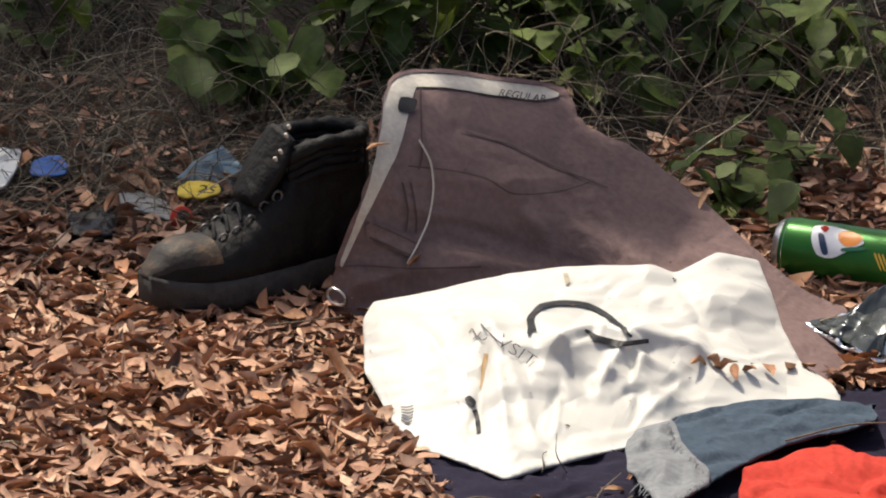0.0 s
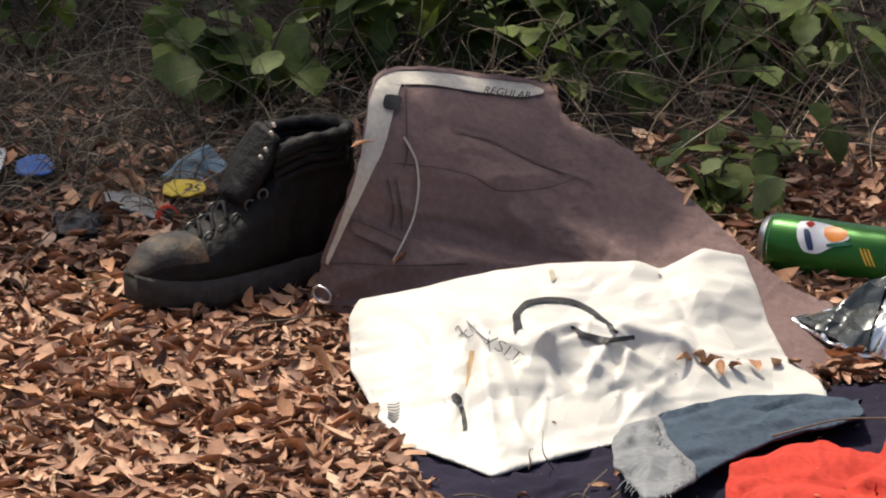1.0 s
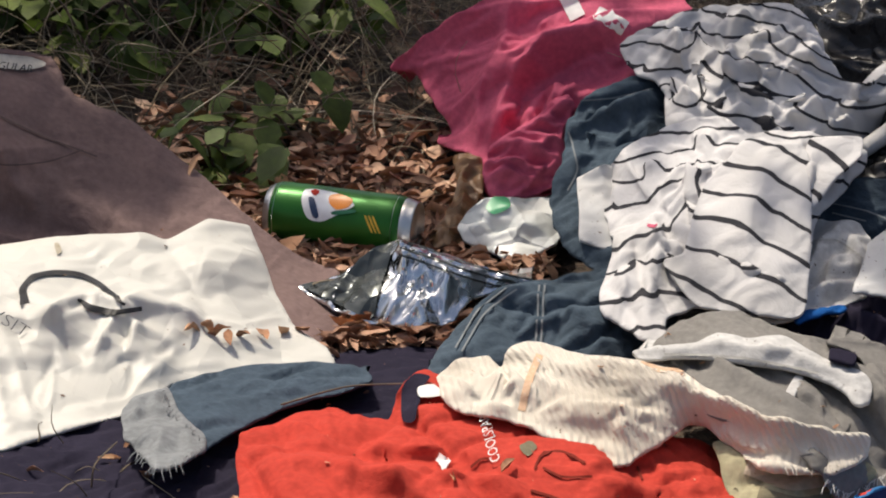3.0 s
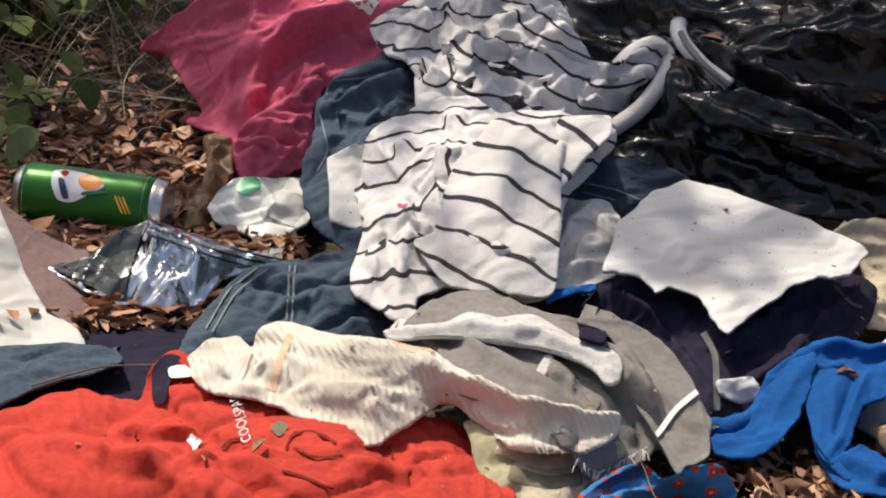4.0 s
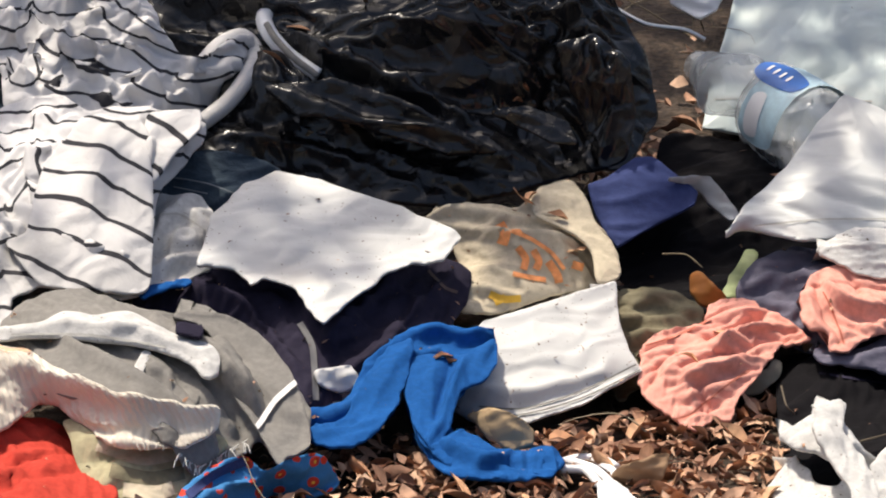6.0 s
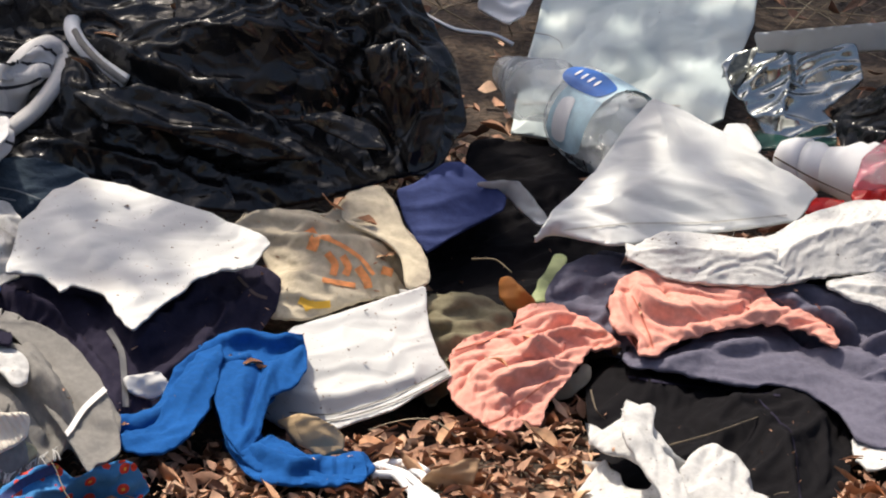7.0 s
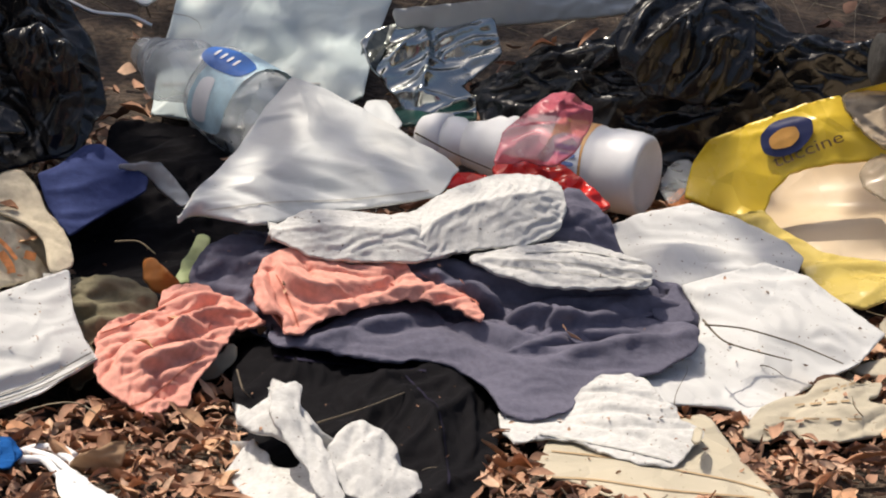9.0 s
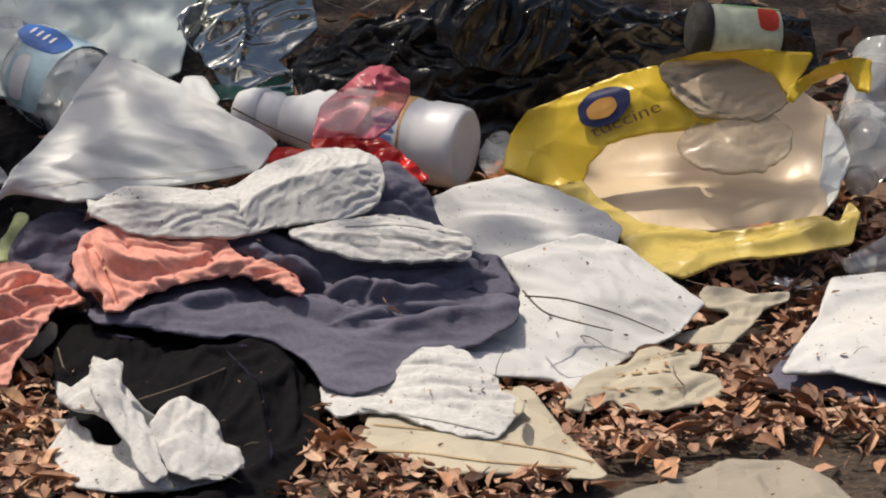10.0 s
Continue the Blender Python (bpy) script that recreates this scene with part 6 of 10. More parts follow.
black_coat = garment("black_garment", "black cotton garment lying on the leaves", "clothing",
    [(0.529, -0.430, 0.043), (0.563, -0.420, 0.049), (0.652, -0.454, 0.051), (0.715, -0.472, 0.051), (0.758, -0.517, 0.039), (0.766, -0.601, 0.022), (0.747, -0.690, 0.015), (0.712, -0.807, 0.011), (0.659, -0.916, 0.011), (0.578, -0.930, 0.011), (0.524, -0.822, 0.011), (0.519, -0.635, 0.014)],
    M_BLACK, dome=0.02, crumple=2.0, slack=0.2, pitch=0.018, seed=69, folds=[(50, 0.08, 0.006, "soft"), (40, 0.06, 0.004, "pleat")], lift=-0.01,
    ridges=[([(0.583, -0.491, 0.035), (0.644, -0.523, 0.034), (0.692, -0.656, 0.032), (0.691, -0.819, 0.031)], 0.012, 0.014), ([(0.550, -0.557, 0.033), (0.594, -0.590, 0.032), (0.652, -0.722, 0.031)], 0.01, -0.014), ([(0.717, -0.458, 0.036), (0.738, -0.589, 0.032), (0.730, -0.722, 0.031)], 0.012, 0.012)])
white_shirt = garment("white_rag", "crumpled white cotton rag on a black garment", "cloth",
    [(0.507, -0.691, 0.051), (0.540, -0.690, 0.076), (0.557, -0.683, 0.087), (0.568, -0.692, 0.086), (0.563, -0.722, 0.076), (0.581, -0.754, 0.061), (0.591, -0.754, 0.056), (0.618, -0.715, 0.061), (0.637, -0.732, 0.056), (0.649, -0.753, 0.046), (0.652, -0.756, 0.031), (0.671, -0.762, 0.016), (0.665, -0.799, 0.011), (0.584, -0.842, 0.011), (0.515, -0.823, 0.011), (0.497, -0.720, 0.013), (0.516, -0.694, 0.026), (0.526, -0.692, 0.036), (0.528, -0.706, 0.031), (0.537, -0.720, 0.031), (0.537, -0.731, 0.026), (0.544, -0.741, 0.023), (0.557, -0.748, 0.026), (0.564, -0.745, 0.031), (0.555, -0.745, 0.046), (0.540, -0.735, 0.051), (0.522, -0.727, 0.051)],
    M_WHITECLOTH, dome=0.016, sharp=True, slack=0.14, pitch=0.012, span=2, seed=71, lift=0.03, gather=0.01, crumple=1.5, folds=[(0, 0.05, 0.011, "facet"), (50, 0.06, 0.005, "groove")], fine_folds=0.2,
    ridges=[([(0.575, -0.629, 0.062), (0.569, -0.722, 0.061), (0.574, -0.819, 0.061), (0.571, -0.898, 0.061)], 0.006, 0.008), ([(0.548, -0.673, 0.062), (0.560, -0.706, 0.061), (0.564, -0.771, 0.061)], 0.006, 0.008), ([(0.590, -0.739, 0.051), (0.587, -0.820, 0.051), (0.593, -0.882, 0.051)], 0.005, -0.008), ([(0.579, -0.674, 0.052), (0.578, -0.740, 0.051), (0.584, -0.820, 0.051)], 0.005, -0.008), ([(0.503, -0.824, 0.051), (0.515, -0.855, 0.051), (0.529, -0.870, 0.051)], 0.005, -0.008)])
Sheet("strap", [(0.538, -0.699, 0.080), (0.562, -0.683, 0.088), (0.567, -0.695, 0.083), (0.562, -0.723, 0.069), (0.576, -0.743, 0.059), (0.587, -0.776, 0.043), (0.590, -0.803, 0.029), (0.597, -0.816, 0.023), (0.581, -0.829, 0.017), (0.568, -0.809, 0.026), (0.563, -0.782, 0.040), (0.548, -0.752, 0.054), (0.537, -0.729, 0.066)],
    M_WHITECLOTH, white_shirt.ob, "", dome=0.014, sharp=True, slack=0.16, lie=-60, pitch=0.012, wob=0.007, seed=171, lift=0.06, gather=0.01, folds=[(0, 0.05, 0.004, "facet")], fine_folds=0.3)
Sheet("hem_flap", [(0.585, -0.761, 0.050), (0.601, -0.738, 0.061), (0.617, -0.728, 0.066), (0.636, -0.741, 0.060), (0.647, -0.761, 0.050), (0.645, -0.782, 0.040), (0.664, -0.790, 0.035), (0.665, -0.807, 0.027), (0.647, -0.824, 0.019), (0.617, -0.823, 0.019), (0.598, -0.813, 0.024), (0.588, -0.789, 0.036)],
    M_WHITECLOTH, white_shirt.ob, "", dome=0.016, sharp=True, slack=0.16, lie=70, pitch=0.012, wob=0.007, seed=173, lift=0.05, gather=0.01, folds=[(0, 0.06, 0.005, "facet")], fine_folds=0.3)
sock_a = garment("white_sock", "white ribbed cotton sock, dirty, on a navy top", "sock",
    [(0.576, -0.313, 0.123), (0.610, -0.289, 0.136), (0.636, -0.285, 0.138), (0.685, -0.290, 0.135), (0.719, -0.286, 0.137), (0.755, -0.260, 0.150), (0.802, -0.240, 0.160), (0.842, -0.238, 0.161), (0.866, -0.250, 0.155), (0.870, -0.280, 0.140), (0.858, -0.309, 0.125), (0.830, -0.327, 0.116), (0.797, -0.331, 0.115), (0.762, -0.337, 0.111), (0.728, -0.348, 0.106), (0.667, -0.351, 0.105), (0.623, -0.347, 0.107), (0.592, -0.330, 0.115)],
    M_WHITECLOTH, dome=0.07, slack=0.07, lie=-6, pitch=0.009, wob=0.003, span=2, seed=73, lift=0.045, gather=0.012, crumple=1.6, fine_folds=0.3, cell=0.0018, folds=[(-6, 0.03, 0.0018, "groove"), (-10, 0.012, 0.0007, "groove"), (40, 0.07, 0.004, "soft")], ridges=[([(0.591, -0.287, 0.122), (0.645, -0.301, 0.120), (0.696, -0.293, 0.121)], 0.0032, -0.0021), ([(0.588, -0.313, 0.119), (0.652, -0.330, 0.117), (0.728, -0.347, 0.115)], 0.0032, -0.0021), ([(0.699, -0.304, 0.130), (0.747, -0.281, 0.132), (0.792, -0.235, 0.137), (0.839, -0.220, 0.139)], 0.0056, -0.0042), ([(0.739, -0.336, 0.136), (0.788, -0.306, 0.140), (0.845, -0.298, 0.140)], 0.0048, -0.0035), ([(0.676, -0.289, 0.131), (0.681, -0.341, 0.126), (0.671, -0.393, 0.121)], 0.0048, -0.0056), ([(0.786, -0.231, 0.148), (0.784, -0.291, 0.141), (0.761, -0.381, 0.132)], 0.0048, -0.0035),
            ([(0.683, -0.256, 0.125), (0.693, -0.315, 0.119), (0.681, -0.366, 0.113)], 0.0096, -0.0042)])
Sheet("cuff", [(0.576, -0.313, 0.123), (0.610, -0.289, 0.136), (0.636, -0.286, 0.137), (0.685, -0.290, 0.135), (0.724, -0.290, 0.135), (0.736, -0.302, 0.129), (0.724, -0.347, 0.106), (0.667, -0.351, 0.105), (0.623, -0.347, 0.107), (0.592, -0.330, 0.115)],
    M_WHITECLOTH, sock_a.ob, "ribbed cuff", dome=0.045, slack=0.22, lie=-4, pitch=0.0065, span=2, cell=0.0015, wob=0.003, seed=175, lift=0.07, gather=0.01, fine_folds=0.2)
Sheet("foot", [(0.714, -0.297, 0.132), (0.755, -0.260, 0.150), (0.802, -0.240, 0.160), (0.842, -0.238, 0.161), (0.866, -0.250, 0.155), (0.870, -0.280, 0.140), (0.858, -0.309, 0.125), (0.830, -0.327, 0.116), (0.796, -0.331, 0.114), (0.762, -0.338, 0.111), (0.720, -0.347, 0.106), (0.706, -0.333, 0.113)],
    M_WHITECLOTH, sock_a.ob, "", dome=0.05, slack=0.24, lie=75, pitch=0.0085, span=2, cell=0.0016, wob=0.003, seed=177, lift=0.068, gather=0.012, fine_folds=0.2)
sock_b = garment("white_sock", "white ribbed cotton sock, flattened on a navy top", "sock",
    [(0.770, -0.332, 0.103), (0.798, -0.322, 0.108), (0.838, -0.314, 0.112), (0.878, -0.310, 0.114), (0.910, -0.321, 0.108), (0.944, -0.340, 0.099), (0.942, -0.364, 0.086), (0.909, -0.368, 0.084), (0.870, -0.368, 0.084), (0.837, -0.366, 0.085), (0.800, -0.352, 0.092)],
    M_WHITECLOTH, dome=0.028, slack=0.2, lie=-6, pitch=0.0055, wob=0.003, span=2, seed=75, lift=0.085, gather=0.012, crumple=1.6, fine_folds=0.3, cell=0.0015, folds=[(-6, 0.03, 0.0018, "groove"), (-6, 0.012, 0.0007, "groove")])
white_bag = garment("white_carrier_bag", "thin white plastic bag lying over the pile", "bag",
    [(0.489, -0.260, 0.115), (0.509, -0.228, 0.138), (0.553, -0.174, 0.164), (0.584, -0.135, 0.199), (0.616, -0.102, 0.223), (0.647, -0.119, 0.216), (0.704, -0.154, 0.192), (0.760, -0.193, 0.167), (0.774, -0.200, 0.156), (0.750, -0.229, 0.138), (0.707, -0.242, 0.132), (0.651, -0.245, 0.126), (0.628, -0.251, 0.121), (0.566, -0.259, 0.115), (0.510, -0.233, 0.118)],
    M_PAPERTHIN, dome=0.03, slack=0.06, pitch=0.018, span=2, seed=77, drop=0.015, lift=0.05, crumple=1.3, folds=[(-35, 0.12, 0.006, "soft"), (-25, 0.1, 0.004, "groove"), (0, 0.09, 0.004, "facet")], fine_folds=0.1)
white_back = garment("white_sack", "large pale plastic sack standing behind the bottle", "bag",
    [(0.489, 0.118, 0.129), (0.511, 0.237, 0.173), (0.533, 0.337, 0.205), (0.553, 0.453, 0.229), (0.676, 0.500, 0.234), (0.793, 0.474, 0.231), (0.772, 0.339, 0.205), (0.748, 0.272, 0.177), (0.718, 0.131, 0.150), (0.676, 0.142, 0.122), (0.585, 0.119, 0.119)],
    M_SACK, dome=0.02, slack=0.06, pitch=0.05, span=2, seed=79, folds=[(60, 0.12, 0.006, "soft"), (0, 0.1, 0.004, "facet")], fine_folds=0.1, lift=-0.12)
napkin_b = garment("white_paper", "large white paper towel with dirt specks", "paper",
    [(0.836, -0.539, 0.033), (0.890, -0.471, 0.041), (0.925, -0.485, 0.045), (0.981, -0.436, 0.053), (0.988, -0.402, 0.065), (0.974, -0.364, 0.084), (1.007, -0.350, 0.090), (1.061, -0.327, 0.102), (1.104, -0.341, 0.091), (1.139, -0.371, 0.068), (1.170, -0.409, 0.050), (1.136, -0.454, 0.035), (1.072, -0.502, 0.022), (1.013, -0.578, 0.015), (0.998, -0.547, 0.018), (0.943, -0.550, 0.023), (0.887, -0.559, 0.023)],
    M_PAPER, dome=0.012, slack=0.05, pitch=0.018, span=2, seed=81, drop=0.006, lift=0.02, folds=[(-30, 0.1, 0.005, "soft"), (0, 0.12, 0.004, "facet")], fine_folds=0.2, ridges=[([(0.993, -0.280, 0.052), (1.050, -0.251, 0.056), (1.121, -0.236, 0.057)], 0.01, 0.008), ([(0.990, -0.555, 0.033), (1.000, -0.588, 0.032), (1.002, -0.632, 0.032)], 0.01, -0.01)])
napkin_c = garment("white_paper", "white paper sheet tucked under yellow packaging", "paper",
    [(0.917, -0.257, 0.115), (0.949, -0.252, 0.126), (1.000, -0.247, 0.136), (1.044, -0.258, 0.125), (1.090, -0.291, 0.111), (1.107, -0.310, 0.099), (1.094, -0.336, 0.086), (1.030, -0.355, 0.074), (0.944, -0.363, 0.074), (0.927, -0.294, 0.091)],
    M_PAPER, dome=0.015, slack=0.05, pitch=0.018, span=2, seed=83, drop=0.02, lift=0.0, folds=[(-25, 0.08, 0.006, "soft"), (0, 0.1, 0.004, "facet")], fine_folds=0.1)
white_cloth = garment("white_cloth", "small white cotton cloth with dirt specks", "cloth",
    [(0.773, -0.545, 0.015), (0.788, -0.562, 0.015), (0.815, -0.559, 0.018), (0.841, -0.546, 0.023), (0.852, -0.542, 0.038), (0.869, -0.539, 0.048), (0.897, -0.544, 0.051), (0.911, -0.557, 0.048), (0.918, -0.585, 0.042), (0.932, -0.601, 0.037), (0.929, -0.626, 0.032), (0.948, -0.649, 0.032), (0.947, -0.659, 0.027), (0.932, -0.679, 0.020), (0.913, -0.710, 0.013), (0.883, -0.700, 0.013), (0.856, -0.674, 0.014), (0.831, -0.631, 0.014), (0.806, -0.621, 0.014), (0.777, -0.637, 0.013), (0.766, -0.605, 0.013)],
    M_WHITECLOTH, dome=0.012, sharp=True, wob=0.006, slack=0.2, lie=-12, pitch=0.011, span=2, cell=0.0016, seed=85, lift=0.035, crumple=1.4, folds=[(0, 0.06, 0.006, "facet"), (-15, 0.06, 0.004, "groove")], fine_folds=0.2,
    ridges=[([(0.830, -0.614, 0.032), (0.869, -0.602, 0.032), (0.921, -0.614, 0.032)], 0.004, -0.006), ([(0.801, -0.631, 0.032), (0.847, -0.639, 0.032), (0.893, -0.681, 0.032)], 0.004, -0.006)])
kraft = garment("kraft_bag", "flattened beige paper bag on dead leaves", "bag",
    [(0.806, -0.637, 0.018), (0.779, -0.736, 0.013), (0.807, -0.751, 0.013), (0.824, -0.771, 0.013), (0.841, -0.812, 0.012), (0.879, -0.814, 0.013), (0.921, -0.813, 0.013), (0.956, -0.821, 0.013), (0.986, -0.826, 0.012), (0.997, -0.817, 0.013), (0.990, -0.777, 0.015), (0.977, -0.708, 0.017), (0.969, -0.636, 0.022), (0.965, -0.609, 0.027), (0.958, -0.592, 0.027), (0.938, -0.599, 0.024), (0.874, -0.624, 0.022)],
    M_KRAFT, dome=0.01, wob=0.0012, seed=87, folds=[(10, 0.08, 0.003, "soft"), (0, 0.07, 0.003, "facet")], fine_folds=0.3, lift=0.0)
printed_paper = garment("printed_paper", "crumpled beige paper with faded dark print", "paper",
    [(0.997, -0.609, 0.020), (1.015, -0.587, 0.032), (1.041, -0.566, 0.035), (1.063, -0.564, 0.037), (1.077, -0.546, 0.045), (1.095, -0.539, 0.047), (1.114, -0.550, 0.043), (1.144, -0.531, 0.039), (1.133, -0.560, 0.033), (1.115, -0.565, 0.031), (1.149, -0.571, 0.027), (1.153, -0.598, 0.018), (1.140, -0.616, 0.015), (1.111, -0.627, 0.014), (1.070, -0.644, 0.014), (1.049, -0.638, 0.014), (1.042, -0.608, 0.016), (1.011, -0.641, 0.014), (0.991, -0.632, 0.014)],
    M_KRAFT, dome=0.01, wob=0.001, slack=0.1, lie=10, pitch=0.02, seed=89, crumple=1.6, folds=[(20, 0.05, 0.003, "groove"), (0, 0.05, 0.003, "facet")], fine_folds=0.3)
torn_paper = garment("torn_paper", "strip of crumpled beige paper torn off a bag", "paper",
    [(1.171, -0.374, 0.048), (1.181, -0.362, 0.054), (1.208, -0.370, 0.053), (1.223, -0.380, 0.050), (1.266, -0.366, 0.048), (1.262, -0.377, 0.042), (1.232, -0.399, 0.040), (1.213, -0.433, 0.034), (1.191, -0.462, 0.028), (1.173, -0.489, 0.023), (1.150, -0.466, 0.024), (1.126, -0.449, 0.025), (1.146, -0.441, 0.031), (1.173, -0.437, 0.036), (1.200, -0.412, 0.041), (1.175, -0.397, 0.041)],
    M_KRAFT, dome=0.006, wob=0.001, slack=0.12, lie=20, pitch=0.022, seed=189, crumple=1.4, lift=0.01, drop=0.006, folds=[(0, 0.04, 0.003, "facet")], fine_folds=0.3)
right_paper = garment("white_paper", "white paper laid on a dark cloth among leaves", "paper",
    [(1.205, -0.587, 0.032), (1.238, -0.515, 0.039), (1.271, -0.456, 0.046), (1.305, -0.369, 0.063), (1.359, -0.358, 0.064), (1.432, -0.387, 0.061), (1.441, -0.491, 0.035), (1.381, -0.595, 0.022), (1.322, -0.609, 0.022), (1.265, -0.571, 0.028)],
    M_PAPER, dome=0.012, slack=0.05, pitch=0.018, span=2, seed=91, lift=0.02, drop=0.006, folds=[(10, 0.08, 0.005, "soft")])
right_dark = garment("dark_cloth", "dark navy cloth under a white paper", "cloth",
    [(1.197, -0.592, 0.018), (1.221, -0.520, 0.024), (1.266, -0.470, 0.031), (1.355, -0.473, 0.030), (1.452, -0.495, 0.025), (1.417, -0.606, 0.014), (1.335, -0.648, 0.012), (1.259, -0.599, 0.014)],
    M_NAVY2, dome=0.008, seed=92)
front_paper = garment("grey_paper", "dirty pale paper lying on bare earth", "paper",
    [(0.960, -0.907, 0.011), (1.011, -0.855, 0.011), (1.064, -0.826, 0.011), (1.117, -0.775, 0.011), (1.173, -0.782, 0.011), (1.198, -0.837, 0.011), (1.207, -0.928, 0.011), (1.116, -1.037, 0.011), (0.994, -1.016, 0.011)],
    M_DIRTYPAPER, dome=0.008, slack=0.05, pitch=0.04, span=2, seed=93, folds=[(10, 0.08, 0.003, "crumple")])
bin_bag_b = garment("bin_bag", "black plastic bin bag lying behind white bottles", "bin bag",
    [(0.825, 0.102, 0.167), (0.861, 0.072, 0.193), (0.893, 0.057, 0.222), (0.965, 0.064, 0.232), (0.988, 0.065, 0.263), (1.022, 0.067, 0.293), (1.112, 0.070, 0.293), (1.146, 0.042, 0.240), (1.212, 0.038, 0.229), (1.297, 0.046, 0.240), (1.372, 0.053, 0.221), (1.384, 0.034, 0.159), (1.279, 0.040, 0.120), (1.152, 0.001, 0.105), (1.041, -0.022, 0.092), (1.009, -0.002, 0.105), (0.918, 0.033, 0.119), (0.838, 0.053, 0.131)],
    M_BINBAG, dome=0.03, slack=0.16, pitch=0.016, lie=40, span=2, seed=95, gather=0.03, folds=[(0, 0.11, 0.006, "facet"), (40, 0.06, 0.006, "pleat"), (-30, 0.045, 0.005, "pleat")], fine_folds=0.0)
pack = thing("yellow_packaging", "torn yellow plastic food packaging with cream inside", "packaging")
inner = Sheet("inside", [(1.093, -0.101, 0.083), (1.112, -0.060, 0.108), (1.144, -0.042, 0.130), (1.192, -0.034, 0.161), (1.247, -0.024, 0.182), (1.299, -0.027, 0.192), (1.329, -0.057, 0.178), (1.368, -0.076, 0.156), (1.372, -0.144, 0.123), (1.352, -0.187, 0.093), (1.321, -0.223, 0.074), (1.259, -0.212, 0.065), (1.187, -0.198, 0.062), (1.139, -0.174, 0.064)],
    M_CREAMFILM, pack, "cream inner film", dome=0.0, seed=97, lift=0.05, crumple=1.0, fine_folds=0.1, folds=[(20, 0.14, 0.006, "soft"), (10, 0.08, 0.003, "soft")],
    ridges=[([(1.124, -0.091, 0.104), (1.203, -0.108, 0.102), (1.306, -0.125, 0.100)], 0.03, -0.012), ([(1.124, -0.212, 0.090), (1.220, -0.169, 0.095), (1.328, -0.186, 0.093)], 0.02, 0.008)])
yellow = Sheet("front_panel", [(1.012, -0.155, 0.117), (1.023, -0.134, 0.149), (1.036, -0.151, 0.177), (1.078, -0.157, 0.196), (1.129, -0.157, 0.216), (1.164, -0.162, 0.226), (1.175, -0.185, 0.203), (1.196, -0.200, 0.186), (1.238, -0.200, 0.181), (1.191, -0.204, 0.171), (1.136, -0.195, 0.162), (1.111, -0.192, 0.152), (1.094, -0.193, 0.132), (1.085, -0.202, 0.111), (1.059, -0.201, 0.106), (1.043, -0.176, 0.109)],
    M_YELLOW, pack, "yellow printed panel", dome=0.012, seed=98, lift=0.0, drop=0.004, crumple=1.2, fine_folds=0.15, folds=[(0, 0.09, 0.003, "facet"), (20, 0.06, 0.002, "pleat")])
top_flap = Sheet("back_panel", [(1.165, -0.138, 0.219), (1.210, -0.156, 0.237), (1.262, -0.159, 0.241), (1.330, -0.145, 0.233), (1.316, -0.159, 0.216), (1.297, -0.182, 0.199), (1.286, -0.158, 0.216), (1.248, -0.144, 0.228), (1.202, -0.142, 0.223)],
    M_YELLOW, pack, "yellow back edge", dome=0.006, seed=100, lift=0.03, drop=0.004, crumple=1.2, fine_folds=0.1)
bottom_flap = Sheet("lower_panel", [(1.041, -0.170, 0.110), (1.061, -0.189, 0.108), (1.088, -0.184, 0.113), (1.100, -0.199, 0.101), (1.138, -0.232, 0.083), (1.178, -0.236, 0.077), (1.210, -0.251, 0.076), (1.256, -0.250, 0.081), (1.321, -0.241, 0.092), (1.337, -0.256, 0.085), (1.352, -0.234, 0.103), (1.361, -0.246, 0.096), (1.346, -0.281, 0.072), (1.278, -0.287, 0.062), (1.219, -0.292, 0.059), (1.168, -0.317, 0.048), (1.131, -0.300, 0.055), (1.117, -0.256, 0.070), (1.098, -0.232, 0.083), (1.070, -0.194, 0.097)],
    film("pale_yellow_film", (0.72, 0.55, 0.14), rough=0.22, crease=16, cr=0.5, alpha=0.8), pack, "yellow lower edge", dome=0.012, seed=102, lift=0.05, drop=0.02, gather=0.01, crumple=1.6, fine_folds=0.3, folds=[(0, 0.05, 0.004, "facet"), (20, 0.04, 0.004, "pleat")])
hazy = Sheet("hazy_window", [(1.168, -0.155, 0.222), (1.207, -0.143, 0.228), (1.260, -0.144, 0.228), (1.289, -0.153, 0.212), (1.301, -0.168, 0.190), (1.272, -0.181, 0.174), (1.243, -0.180, 0.174), (1.204, -0.182, 0.179), (1.180, -0.172, 0.200)],
    film("smoky_window", (0.42, 0.34, 0.24), alpha=0.6, rough=0.25, crease=12, cr=0.2), pack, "hazy film window", dome=0.004, seed=104, lift=0.03, drop=0.003, crumple=0.8, fine_folds=0.1)
disc = Sheet("hazy_disc", [(1.301, -0.190, 0.163), (1.295, -0.205, 0.146), (1.271, -0.222, 0.134), (1.236, -0.222, 0.129), (1.204, -0.207, 0.131), (1.187, -0.178, 0.144), (1.202, -0.169, 0.165), (1.241, -0.161, 0.176), (1.281, -0.165, 0.175)],
    film("hazy_disc", (0.52, 0.42, 0.29), alpha=0.55, rough=0.22, crease=9, cr=0.15), pack, "round hazy plastic disc", dome=0.008, seed=106, lift=0.035, drop=0.003, crumple=0.5, fine_folds=0.1)
side_wall = Sheet("side_wall", [(1.355, -0.110, 0.162), (1.366, -0.135, 0.149), (1.367, -0.178, 0.129), (1.345, -0.212, 0.100), (1.322, -0.231, 0.083), (1.336, -0.177, 0.114)], M_WRAP, pack, "white torn side", dome=0.004, seed=108, lift=0.03, drop=0.003, crumple=0.8)
